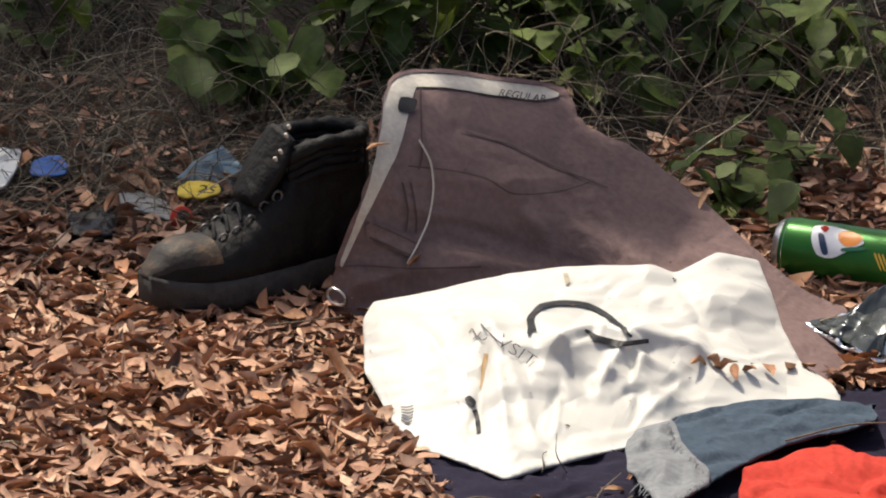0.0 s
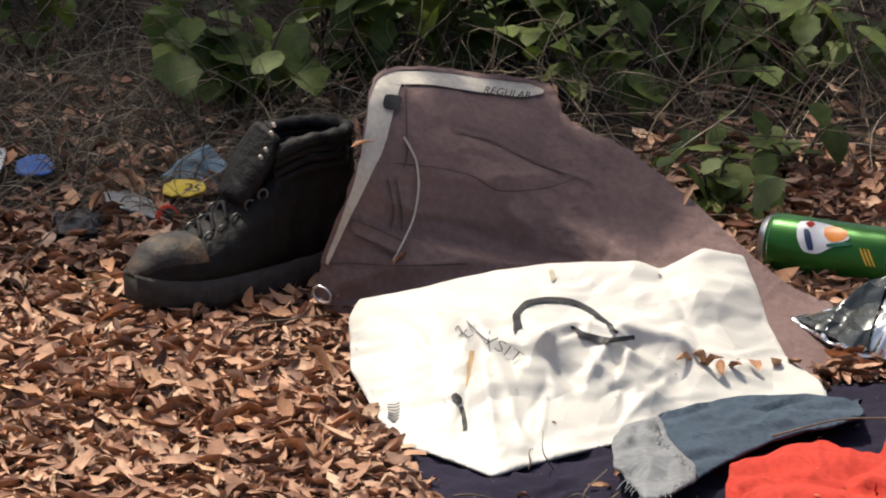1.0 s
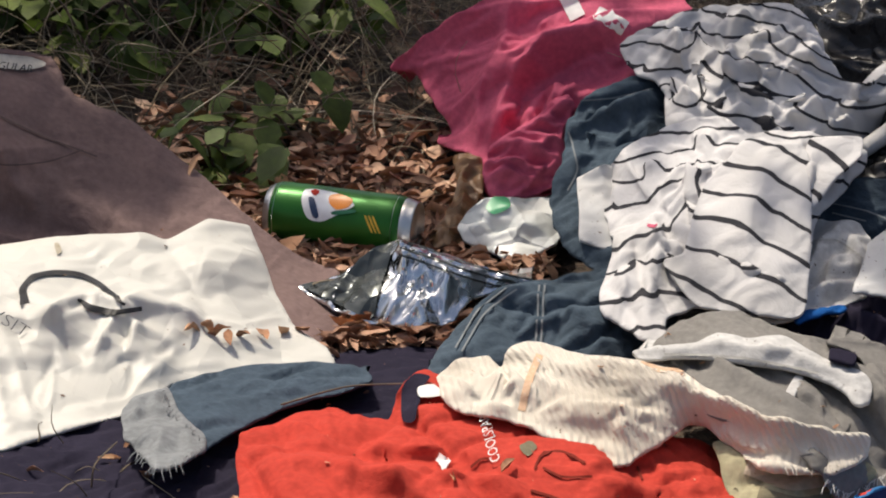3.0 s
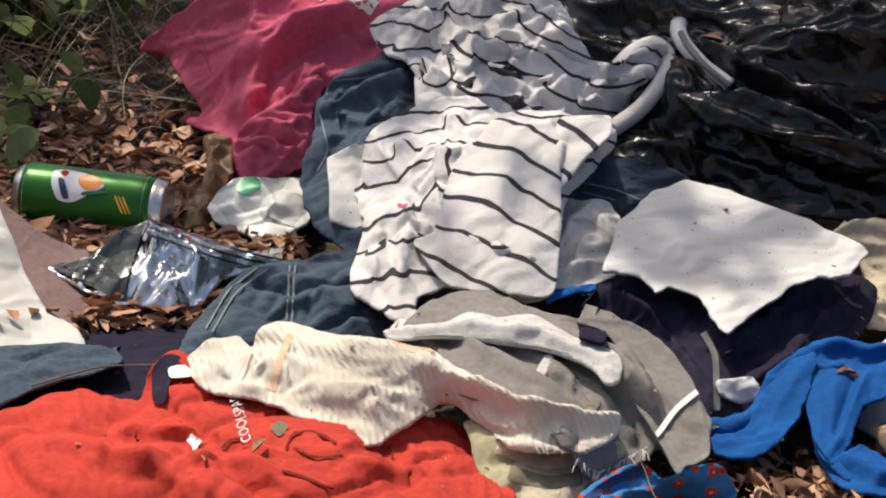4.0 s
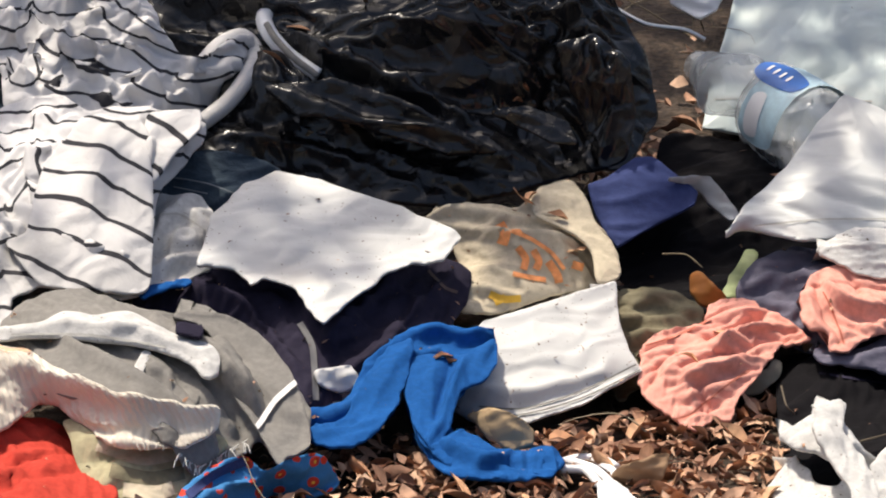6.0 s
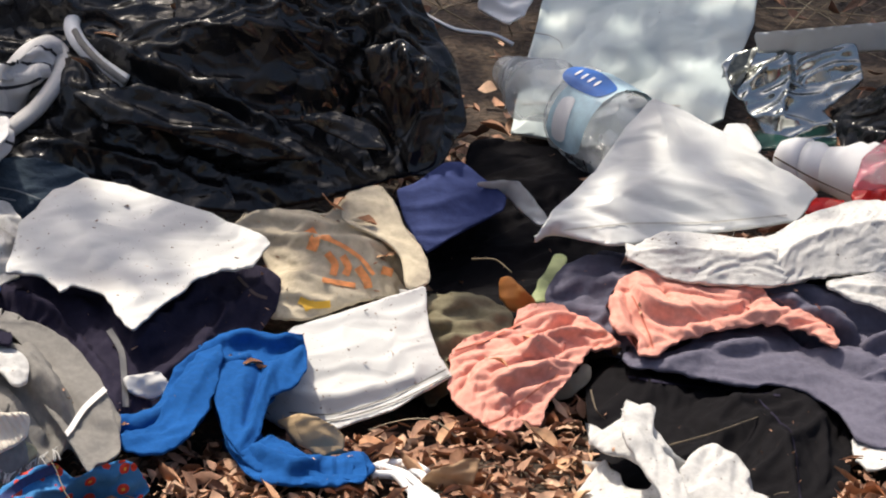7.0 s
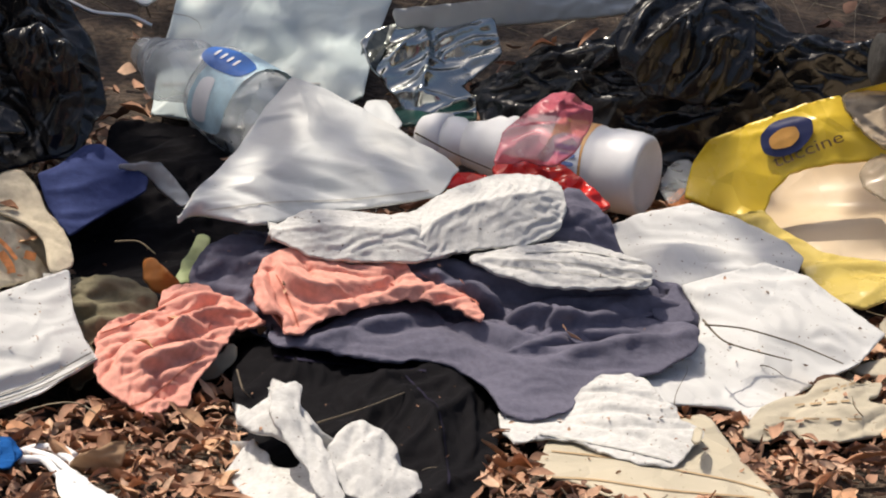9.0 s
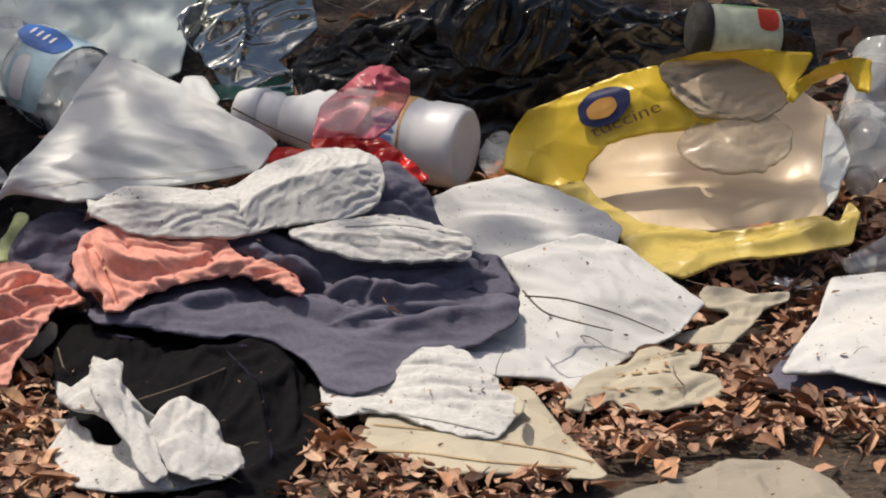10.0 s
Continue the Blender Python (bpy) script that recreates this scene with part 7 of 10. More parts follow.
foil = garment("foil_packet", "torn silver foil snack packet with zip edge", "packet",
    [(-0.573, -0.267, 0.038), (-0.550, -0.266, 0.044), (-0.522, -0.276, 0.058), (-0.494, -0.265, 0.084), (-0.470, -0.256, 0.090), (-0.435, -0.264, 0.084), (-0.395, -0.267, 0.074), (-0.367, -0.271, 0.068), (-0.333, -0.263, 0.059), (-0.366, -0.272, 0.053), (-0.395, -0.291, 0.046), (-0.410, -0.324, 0.032), (-0.435, -0.343, 0.028), (-0.463, -0.344, 0.028), (-0.491, -0.339, 0.028), (-0.528, -0.310, 0.031)],
    M_FOIL, dome=0.025, seed=99, lift=0.02, gather=0.012, ridges=[([(-0.473, -0.224, 0.079), (-0.462, -0.295, 0.071), (-0.466, -0.384, 0.062), (-0.475, -0.431, 0.058)], 0.006, 0.014), ([(-0.458, -0.225, 0.069), (-0.437, -0.294, 0.061), (-0.445, -0.369, 0.053), (-0.433, -0.410, 0.049)], 0.005, 0.012), ([(-0.469, -0.300, 0.060), (-0.434, -0.322, 0.058), (-0.421, -0.393, 0.051)], 0.005, -0.012), ([(-0.443, -0.237, 0.067), (-0.419, -0.305, 0.060), (-0.422, -0.379, 0.052)], 0.006, 0.01), ([(-0.413, -0.253, 0.065), (-0.397, -0.300, 0.060), (-0.402, -0.360, 0.054)], 0.008, 0.01)], folds=[(0, 0.045, 0.003, "facet"), (70, 0.03, 0.003, "pleat")], fine_folds=0.0)
foil.patch("dark_panel", [(-0.563, -0.330, 0.057), (-0.543, -0.314, 0.059), (-0.520, -0.293, 0.061), (-0.498, -0.221, 0.069), (-0.476, -0.199, 0.072), (-0.476, -0.243, 0.067), (-0.482, -0.332, 0.057), (-0.487, -0.401, 0.050), (-0.520, -0.375, 0.053)], M_FOILDARK, "smoked transparent panel", off=0.003, n=14)
wrapper = garment("white_wrapper", "white plastic wrapper with a green mark", "wrapper",
    [(-0.426, -0.126, 0.070), (-0.418, -0.118, 0.086), (-0.403, -0.106, 0.097), (-0.373, -0.092, 0.099), (-0.329, -0.078, 0.096), (-0.319, -0.110, 0.077), (-0.324, -0.138, 0.064), (-0.346, -0.147, 0.053), (-0.364, -0.162, 0.048), (-0.394, -0.139, 0.052), (-0.418, -0.132, 0.059)],
    M_WRAP, dome=0.02, seed=101, gather=0.012, folds=[(0, 0.04, 0.005, "facet")], fine_folds=0.2)
wrapper.patch("green_mark", [(-0.399, -0.119, 0.091), (-0.391, -0.087, 0.095), (-0.378, -0.091, 0.094), (-0.375, -0.114, 0.091), (-0.390, -0.136, 0.089)], plain("green_print", (0.1, 0.4, 0.2), 0.4), "green printed mark")
brown_film = garment("brown_film", "crumpled brown-stained clear plastic film", "plastic film",
    [(-0.445, 0.014, 0.106), (-0.429, 0.020, 0.112), (-0.414, 0.009, 0.106), (-0.408, -0.036, 0.086), (-0.417, -0.089, 0.069), (-0.422, -0.122, 0.054), (-0.448, -0.140, 0.048), (-0.454, -0.116, 0.056), (-0.441, -0.079, 0.071), (-0.436, -0.027, 0.087)],
    M_BROWNFILM, dome=0.015, seed=103, gather=0.01, folds=[(60, 0.025, 0.007, "crumple")])
foil_b = garment("foil_packet", "crumpled silver foil packet with dark outside", "packet",
    [(0.716, 0.152, 0.201), (0.727, 0.158, 0.210), (0.757, 0.163, 0.217), (0.787, 0.165, 0.220), (0.823, 0.168, 0.224), (0.847, 0.174, 0.232), (0.855, 0.172, 0.230), (0.863, 0.152, 0.201), (0.865, 0.142, 0.188), (0.840, 0.131, 0.172), (0.821, 0.121, 0.159), (0.836, 0.114, 0.149), (0.835, 0.103, 0.133), (0.808, 0.101, 0.131), (0.779, 0.103, 0.135), (0.761, 0.105, 0.137), (0.749, 0.114, 0.149), (0.726, 0.132, 0.175)],
    M_FOILGREY, dome=0.012, sharp=True, seed=105, gather=0.01, lift=0.03, wob=0.0015, crumple=1.6, folds=[(0, 0.035, 0.004, "facet"), (30, 0.03, 0.003, "pleat")], fine_folds=0.2,
    ridges=[([(0.725, 0.012, 0.176), (0.758, 0.144, 0.192), (0.801, 0.205, 0.199), (0.870, 0.268, 0.207)], 0.004, 0.008), ([(0.779, 0.195, 0.198), (0.786, 0.129, 0.190), (0.773, -0.001, 0.175)], 0.004, 0.008), ([(0.790, 0.212, 0.200), (0.802, 0.113, 0.188), (0.862, 0.166, 0.195)], 0.004, -0.008), ([(0.739, 0.074, 0.164), (0.780, 0.068, 0.163), (0.825, 0.054, 0.161)], 0.004, 0.008)])
foil_b.patch("dark_outside", [(0.706, 0.030, 0.178), (0.717, 0.148, 0.192), (0.726, 0.185, 0.197), (0.749, 0.215, 0.200), (0.740, 0.159, 0.194), (0.727, 0.093, 0.186), (0.718, 0.021, 0.177)], M_FOILDARK, "dark printed outside", off=0.003, n=12)


# Extra flap put at the film's highlight to make a glossy streak
Sheet("torn_flap", [(0.258, -0.097, 0.193), (0.300, -0.090, 0.199), (0.341, -0.098, 0.183), (0.351, -0.116, 0.166), (0.324, -0.113, 0.167), (0.290, -0.097, 0.178)], M_BINBAG, bin_bag.ob, "flap added for a glossy highlight streak", dome=0.012, slack=0.16, lie=-20, pitch=0.022, span=2, seed=601, lift=0.05, drop=0.004, folds=[(-20, 0.04, 0.004, "pleat")], fine_folds=0.0)
Sheet("knotted_corner", [(0.328, -0.045, 0.250), (0.365, -0.041, 0.260), (0.403, -0.043, 0.235), (0.413, -0.045, 0.180), (0.404, -0.057, 0.138), (0.377, -0.067, 0.132), (0.359, -0.032, 0.171), (0.337, -0.045, 0.215)], M_BINBAG, bin_bag.ob, "gathered glossy corner", dome=0.03, slack=0.16, lie=80, pitch=0.022, span=2, seed=603, lift=0.04, folds=[(80, 0.04, 0.008, "pleat"), (70, 0.025, 0.004, "pleat")], fine_folds=0.0)
Sheet("loose_fold", [(0.034, -0.048, 0.199), (0.102, -0.048, 0.209), (0.171, -0.058, 0.193), (0.240, -0.077, 0.166), (0.275, -0.077, 0.146), (0.218, -0.084, 0.145), (0.138, -0.073, 0.166), (0.069, -0.069, 0.177)], M_BINBAG, bin_bag.ob, "glossy loose fold", dome=0.02, slack=0.16, lie=-30, pitch=0.022, span=2, seed=605, lift=0.03, folds=[(-30, 0.05, 0.006, "pleat"), (0, 0.05, 0.003, "facet")], fine_folds=0.0)
Sheet("knotted_corner", [(0.966, 0.037, 0.239), (1.009, 0.055, 0.271), (1.063, 0.060, 0.277), (1.116, 0.047, 0.250), (1.108, 0.018, 0.197), (1.062, 0.017, 0.167), (1.003, 0.021, 0.177), (0.971, 0.020, 0.207)], M_BINBAG, bin_bag_b.ob, "gathered glossy bulge", dome=0.035, slack=0.16, lie=80, pitch=0.022, span=2, seed=607, lift=0.04, folds=[(0, 0.05, 0.004, "facet"), (70, 0.035, 0.006, "pleat")], fine_folds=0.0)


# ---- prints, seams and trims on the sheets ----
trousers.band("waistband_lining", [(-1.019, -0.345, 0.072), (-1.006, -0.345, 0.115), (-0.992, -0.335, 0.159), (-0.985, -0.310, 0.194), (-0.987, -0.260, 0.217), (-0.988, -0.230, 0.233)], lambda t: 0.003 + 0.024 * min(1, 1.25 * t), M_LINING, "cream waistband lining", off=0.003)
trousers.band("waistband_lining", [(-0.999, -0.230, 0.230), (-0.978, -0.200, 0.230), (-0.948, -0.180, 0.227), (-0.895, -0.150, 0.215), (-0.848, -0.120, 0.207)], lambda t: 0.018 - 0.004 * t if t < 0.9 else 0.014 - 0.11 * (t - 0.9), M_LINING, "cream waistband lining", off=0.003)
trousers.band("waistband_rim", [(-1.024, -0.345, 0.071), (-1.009, -0.345, 0.117), (-0.997, -0.335, 0.161), (-0.995, -0.310, 0.200), (-1.000, -0.260, 0.222), (-0.997, -0.230, 0.237), (-0.976, -0.200, 0.240), (-0.923, -0.160, 0.230), (-0.843, -0.120, 0.215)], 0.0045, M_TROUSER, off=0.005)
trousers.words("size_print", "REGULAR", (-0.899, -0.150, 0.205), (-0.857, -0.140, 0.201), 0.0075, M_INK, off=0.0085)
trousers.patch("buttonhole", [(-0.984, -0.260, 0.225), (-0.969, -0.260, 0.224), (-0.970, -0.260, 0.211), (-0.982, -0.260, 0.211)], M_INK, "dark buttonhole", off=0.006)
trousers.patch("belt_loop", [(-0.997, -0.370, 0.122), (-0.985, -0.370, 0.125), (-0.950, -0.370, 0.107), (-0.943, -0.370, 0.100), (-0.952, -0.370, 0.096), (-0.992, -0.370, 0.110)], M_TROUSER, "", off=0.005)
trousers.band("seam", [(-0.993, -0.370, 0.110), (-0.973, -0.370, 0.103), (-0.952, -0.370, 0.095)], 0.002, M_STITCH, off=0.006)
trousers.band("seam", [(-0.990, -0.370, 0.124), (-0.968, -0.370, 0.116), (-0.946, -0.370, 0.107)], 0.0015, M_STITCH, off=0.006)
for path in ([(-0.966, -0.231, 0.148), (-0.923, -0.233, 0.148), (-0.892, -0.244, 0.146), (-0.866, -0.276, 0.143), (-0.826, -0.261, 0.145), (-0.794, -0.222, 0.149)], [(-0.972, -0.016, 0.173), (-0.962, -0.102, 0.163), (-0.955, -0.197, 0.152), (-0.956, -0.237, 0.147)], [(-0.969, -0.225, 0.129), (-0.962, -0.286, 0.122), (-0.962, -0.351, 0.115)], [(-0.921, -0.203, 0.181), (-0.880, -0.224, 0.179), (-0.839, -0.264, 0.174), (-0.780, -0.312, 0.169)],
             [(-0.962, -0.224, 0.129), (-0.955, -0.287, 0.122), (-0.953, -0.354, 0.115)], [(-1.039, -0.261, 0.045), (-0.996, -0.244, 0.046), (-0.951, -0.241, 0.047), (-0.886, -0.219, 0.049)]):
    trousers.band("seam", path, 0.0016, M_STITCH, off=0.003)
ring = [trousers.on(p, 0.004) for p in [(-1.031, -0.334, 0.037), (-1.031, -0.319, 0.038), (-1.026, -0.312, 0.039), (-1.018, -0.317, 0.038), (-1.013, -0.331, 0.037), (-1.013, -0.346, 0.035), (-1.018, -0.354, 0.035), (-1.026, -0.348, 0.035), (-1.031, -0.334, 0.037)]]
tube("metal_button", ring, 0.0014, M_STEEL, trousers.ob, "steel button ring")
cord = tagged(tube("cord", [trousers.on(p, 0.006) for p in [(-0.959, -0.330, 0.203), (-0.946, -0.330, 0.181), (-0.941, -0.330, 0.153), (-0.943, -0.330, 0.121), (-0.949, -0.330, 0.094), (-0.955, -0.330, 0.076)]], 0.0011, M_LINING), "pale thin cord lying on brown trousers", "cord")

paper_bag.band("drawn_arc", [(-0.796, -0.460, 0.059), (-0.804, -0.460, 0.073), (-0.800, -0.460, 0.085), (-0.784, -0.460, 0.091), (-0.760, -0.460, 0.091), (-0.732, -0.460, 0.080), (-0.704, -0.460, 0.065)], lambda t: 0.0068 - 0.004 * t, M_INK, "black printed arc", off=0.003)
paper_bag.band("drawn_arc", [(-0.749, -0.470, 0.070), (-0.735, -0.470, 0.063), (-0.713, -0.470, 0.060), (-0.691, -0.470, 0.065)], lambda t: 0.0022 + 0.0045 * min(1, 2.2 * t) * (1.25 - t * 0.8), M_INK, "black printed arc", off=0.003)
paper_bag.words("lettering", "VSIT", (-0.825, -0.480, 0.051), (-0.788, -0.490, 0.035), 0.011, M_INKFAINT, "thin grey lettering", thin=-0.018)
paper_bag.band("pen_line", [(-0.846, -0.467, 0.066), (-0.835, -0.493, 0.065), (-0.818, -0.522, 0.064)], 0.0012, M_INKFAINT)
for path in ([(-0.857, -0.496, 0.064), (-0.854, -0.485, 0.065), (-0.847, -0.504, 0.064), (-0.844, -0.492, 0.065)], [(-0.851, -0.515, 0.064), (-0.847, -0.504, 0.064), (-0.841, -0.515, 0.064), (-0.837, -0.504, 0.064)]):
    paper_bag.band("pen_line", path, 0.0012, M_INKFAINT)
paper_bag.band("round_mark", [(-0.838, -0.604, 0.032), (-0.836, -0.594, 0.032), (-0.831, -0.607, 0.032), (-0.831, -0.621, 0.032)], 0.0028, M_INK, "black round mark", closed=True)
paper_bag.band("print_bar", [(-0.829, -0.633, 0.032), (-0.823, -0.669, 0.032), (-0.818, -0.703, 0.031)], 0.004, M_INK, "dark print bar")
for k in range(6):
    paper_bag.band("print_bar", [tuple(np.array(a) + k * (np.array(b) - np.array(a))) for a, b in zip([(-0.902, -0.634, 0.027), (-0.894, -0.631, 0.027), (-0.890, -0.623, 0.027)], [(-0.901, -0.642, 0.027), (-0.893, -0.641, 0.027), (-0.889, -0.633, 0.027)])], 0.0012, M_INKFAINT)
paper_bag.patch("stain", [(-0.793, -0.343, 0.086), (-0.789, -0.339, 0.086), (-0.784, -0.359, 0.084), (-0.787, -0.367, 0.083)], M_KRAFT, "brown stain")
paper_bag.band("stain", [(-0.835, -0.524, 0.054), (-0.834, -0.572, 0.053), (-0.830, -0.634, 0.052)], lambda t: 0.004 * (1 - t) + 0.001, plain("rust_stain", (0.42, 0.28, 0.14), 0.8), "rusty crease stain")

red_shirt.words("chest_print", "COOLSPAR", [(-0.321, -0.824, 0.056)][0], [(-0.341, -0.708, 0.061)][0], 0.009, M_WHITEPRINT, "white chest lettering", off=0.008)
red_shirt.patch("neck_tape", [(-0.410, -0.649, 0.062), (-0.396, -0.636, 0.062), (-0.386, -0.667, 0.062), (-0.406, -0.679, 0.062)], M_WHITEPRINT, "white neck tape", off=0.008)
red_shirt.patch("print_spot", [(-0.307, -0.776, 0.056), (-0.299, -0.758, 0.056), (-0.292, -0.776, 0.056), (-0.298, -0.803, 0.056)], M_KHAKI, "olive printed spot")
dark_red = fabric("dark_red_print", (0.2, 0.03, 0.02))
for path in ([(-0.290, -0.825, 0.051), (-0.286, -0.779, 0.051), (-0.269, -0.765, 0.051), (-0.247, -0.793, 0.051)], [(-0.283, -0.816, 0.051), (-0.264, -0.840, 0.051), (-0.239, -0.832, 0.051)], [(-0.290, -0.851, 0.041), (-0.269, -0.868, 0.041), (-0.244, -0.900, 0.041)], [(-0.347, -0.833, 0.051), (-0.339, -0.806, 0.051), (-0.332, -0.801, 0.051)], [(-0.203, -0.762, 0.041), (-0.197, -0.801, 0.041)]):
    red_shirt.band("print_line", path, 0.0022, dark_red, "dark red print line")
red_shirt.band("loop", [(-0.378, -0.778, 0.041), (-0.373, -0.788, 0.041), (-0.368, -0.801, 0.041)], 0.008, M_WHITEPRINT, "small white loop", off=0.005)
for path in ([(-0.320, -0.505, 0.064), (-0.321, -0.425, 0.068), (-0.324, -0.329, 0.077)], [(-0.315, -0.503, 0.064), (-0.316, -0.424, 0.068), (-0.319, -0.328, 0.077)], [(-0.393, -0.523, 0.064), (-0.377, -0.407, 0.070), (-0.350, -0.342, 0.076)], [(-0.386, -0.529, 0.063), (-0.371, -0.418, 0.069), (-0.344, -0.348, 0.075)]):
    jeans.band("seam", path, 0.0017, M_STITCHLIGHT, off=0.003)
for path in ([(-0.312, -0.052, 0.189), (-0.279, -0.037, 0.190), (-0.241, -0.005, 0.194)], [(-0.320, -0.086, 0.165), (-0.306, -0.176, 0.154), (-0.313, -0.238, 0.147)]):
    jeans.band("seam", path, 0.0017, M_STITCHLIGHT, off=0.003)
for path in ([(-0.058, -0.172, 0.135), (-0.018, -0.186, 0.133), (0.015, -0.216, 0.130)], [(-0.052, -0.198, 0.132), (-0.018, -0.212, 0.130)]):
    jeans_back.band("seam", path, 0.0015, M_STITCHLIGHT, off=0.003)
for path, w in (([(0.267, -0.266, 0.124), (0.272, -0.290, 0.121), (0.269, -0.320, 0.118)], 0.010), ([(0.276, -0.283, 0.122), (0.296, -0.302, 0.120), (0.317, -0.336, 0.116), (0.330, -0.379, 0.112)], 0.004), ([(0.284, -0.275, 0.103), (0.292, -0.303, 0.100), (0.290, -0.332, 0.097)], 0.007), ([(0.299, -0.280, 0.102), (0.305, -0.308, 0.099), (0.302, -0.330, 0.097)], 0.007),
                ([(0.314, -0.308, 0.099), (0.323, -0.343, 0.096), (0.325, -0.364, 0.094)], 0.008), ([(0.279, -0.344, 0.096), (0.296, -0.351, 0.095), (0.312, -0.355, 0.094)], 0.005), ([(0.338, -0.315, 0.099), (0.349, -0.322, 0.098)], 0.008)):
    beige_bag.band("orange_print", path, w, M_ORANGE, "orange printed shape")
for path in ([(0.257, -0.320, 0.068), (0.270, -0.333, 0.067), (0.287, -0.328, 0.067)], [(0.262, -0.342, 0.066), (0.272, -0.327, 0.067)]):
    beige_bag.band("yellow_print", path, 0.007, M_YELLOWPRINT, "yellow printed shape")
blue.patch("white_gusset", [(0.162, -0.577, 0.053), (0.168, -0.570, 0.053), (0.169, -0.623, 0.052), (0.164, -0.640, 0.052)], M_WHITEPRINT, "white inner seam", off=0.004)
navy_jacket.band("zip", [(0.074, -0.383, 0.052), (0.086, -0.441, 0.047), (0.089, -0.536, 0.043), (0.090, -0.603, 0.042)], 0.006, M_INKFAINT, "dark metal zip", off=0.003)
navy_jacket.band("collar_seam", [(0.198, -0.342, 0.096), (0.213, -0.384, 0.092), (0.226, -0.397, 0.091)], 0.003, M_STITCH)
for path in ([(0.237, -0.590, 0.032), (0.279, -0.594, 0.032), (0.339, -0.534, 0.033), (0.394, -0.451, 0.037)], [(0.242, -0.588, 0.037), (0.284, -0.589, 0.037), (0.339, -0.529, 0.038), (0.391, -0.450, 0.042)]):
    white_pad.band("sheet_edge", path, 0.0015, M_GREY, "edge of a folded layer")
for sh, path in ((salmon_a, [(0.417, -0.633, 0.042), (0.440, -0.607, 0.042), (0.473, -0.521, 0.044), (0.498, -0.471, 0.046)]), (salmon_a, [(0.401, -0.471, 0.066), (0.430, -0.438, 0.067), (0.465, -0.391, 0.071)]), (salmon_b, [(0.570, -0.312, 0.079), (0.579, -0.369, 0.073), (0.586, -0.443, 0.067)]), (salmon_b, [(0.717, -0.289, 0.081), (0.744, -0.345, 0.076), (0.769, -0.401, 0.070)])):
    sh.band("hem", path, 0.0018, fabric("salmon_thread", (0.5, 0.17, 0.12)), off=0.002)
striped_tag = s_body.band("pink_stain", [(-0.227, -0.239, 0.117), (-0.221, -0.241, 0.117), (-0.217, -0.238, 0.117)], 0.003, M_PINK, "small pink stain")

white_rag.band("hem", [(-0.074, -0.262, 0.118), (-0.045, -0.262, 0.122), (-0.018, -0.283, 0.112)], 0.002, M_RIB, off=0.0015)
white_back.band("seam", [(0.520, 0.170, 0.150), (0.600, 0.180, 0.150), (0.690, 0.180, 0.150)], 0.002, M_RIB, off=0.0015)
white_roll.band("hem", [(-0.190, -0.600, 0.098), (-0.120, -0.600, 0.100), (-0.050, -0.610, 0.094)], 0.0018, M_RIB, off=0.0015)

# yellow packaging: window, tray, badge, lettering
yellow.band("window_edge", [(1.183, -0.067, 0.197), (1.185, -0.132, 0.189), (1.197, -0.187, 0.183), (1.233, -0.196, 0.182)], 0.002, M_INKFAINT, off=0.008)
badge = yellow.patch("badge", [(1.083, -0.151, 0.177), (1.095, -0.115, 0.181), (1.116, -0.097, 0.183), (1.132, -0.105, 0.182), (1.133, -0.144, 0.178), (1.121, -0.183, 0.173), (1.102, -0.204, 0.171), (1.086, -0.193, 0.172)], plain("navy_print", (0.02, 0.025, 0.09), 0.35), "dark blue oval badge", off=0.006, n=8)
yellow.patch("badge_middle", [(1.091, -0.159, 0.176), (1.102, -0.133, 0.179), (1.116, -0.128, 0.180), (1.120, -0.152, 0.177), (1.111, -0.178, 0.174), (1.094, -0.184, 0.173)], plain("ochre_print", (0.55, 0.28, 0.06), 0.4), "ochre middle of the badge", off=0.008, n=6)
yellow.words("lettering", "tuccine", [(1.097, -0.230, 0.168)][0], [(1.164, -0.160, 0.176)][0], 0.012, plain("brown_print", (0.12, 0.06, 0.02), 0.5), "dark brown lettering")
bottom_flap.patch("orange_panel", [(1.205, -0.233, 0.078), (1.267, -0.199, 0.082), (1.258, -0.237, 0.077), (1.212, -0.245, 0.076)], M_ORANGE, "orange printed panel", off=0.008)
tail = Sheet("torn_strip", [(1.289, -0.207, 0.201), (1.298, -0.185, 0.208), (1.329, -0.173, 0.225), (1.368, -0.158, 0.231), (1.389, -0.151, 0.227), (1.384, -0.175, 0.199), (1.371, -0.167, 0.200), (1.363, -0.156, 0.217), (1.327, -0.164, 0.206), (1.298, -0.200, 0.196)], M_YELLOW, pack, "torn yellow strip", dome=0.006, seed=301, drop=0.003, lift=0.06)
for k, path in enumerate(([(1.029, -0.627, 0.032), (1.070, -0.612, 0.032), (1.114, -0.631, 0.032)], [(1.048, -0.585, 0.032), (1.082, -0.578, 0.033), (1.105, -0.571, 0.033)], [(1.078, -0.544, 0.033), (1.097, -0.531, 0.033), (1.114, -0.515, 0.034)])):
    for q in range(4):
        a, b = np.array(path[0]), np.array(path[-1])
        printed_paper.band("print_bar", [tuple(a + (b - a) * (q * 0.25 + 0.02)), tuple(a + (b - a) * (q * 0.25 + 0.1)), tuple(a + (b - a) * (q * 0.25 + 0.19))], 0.0017, M_CARD, "faded print bar")
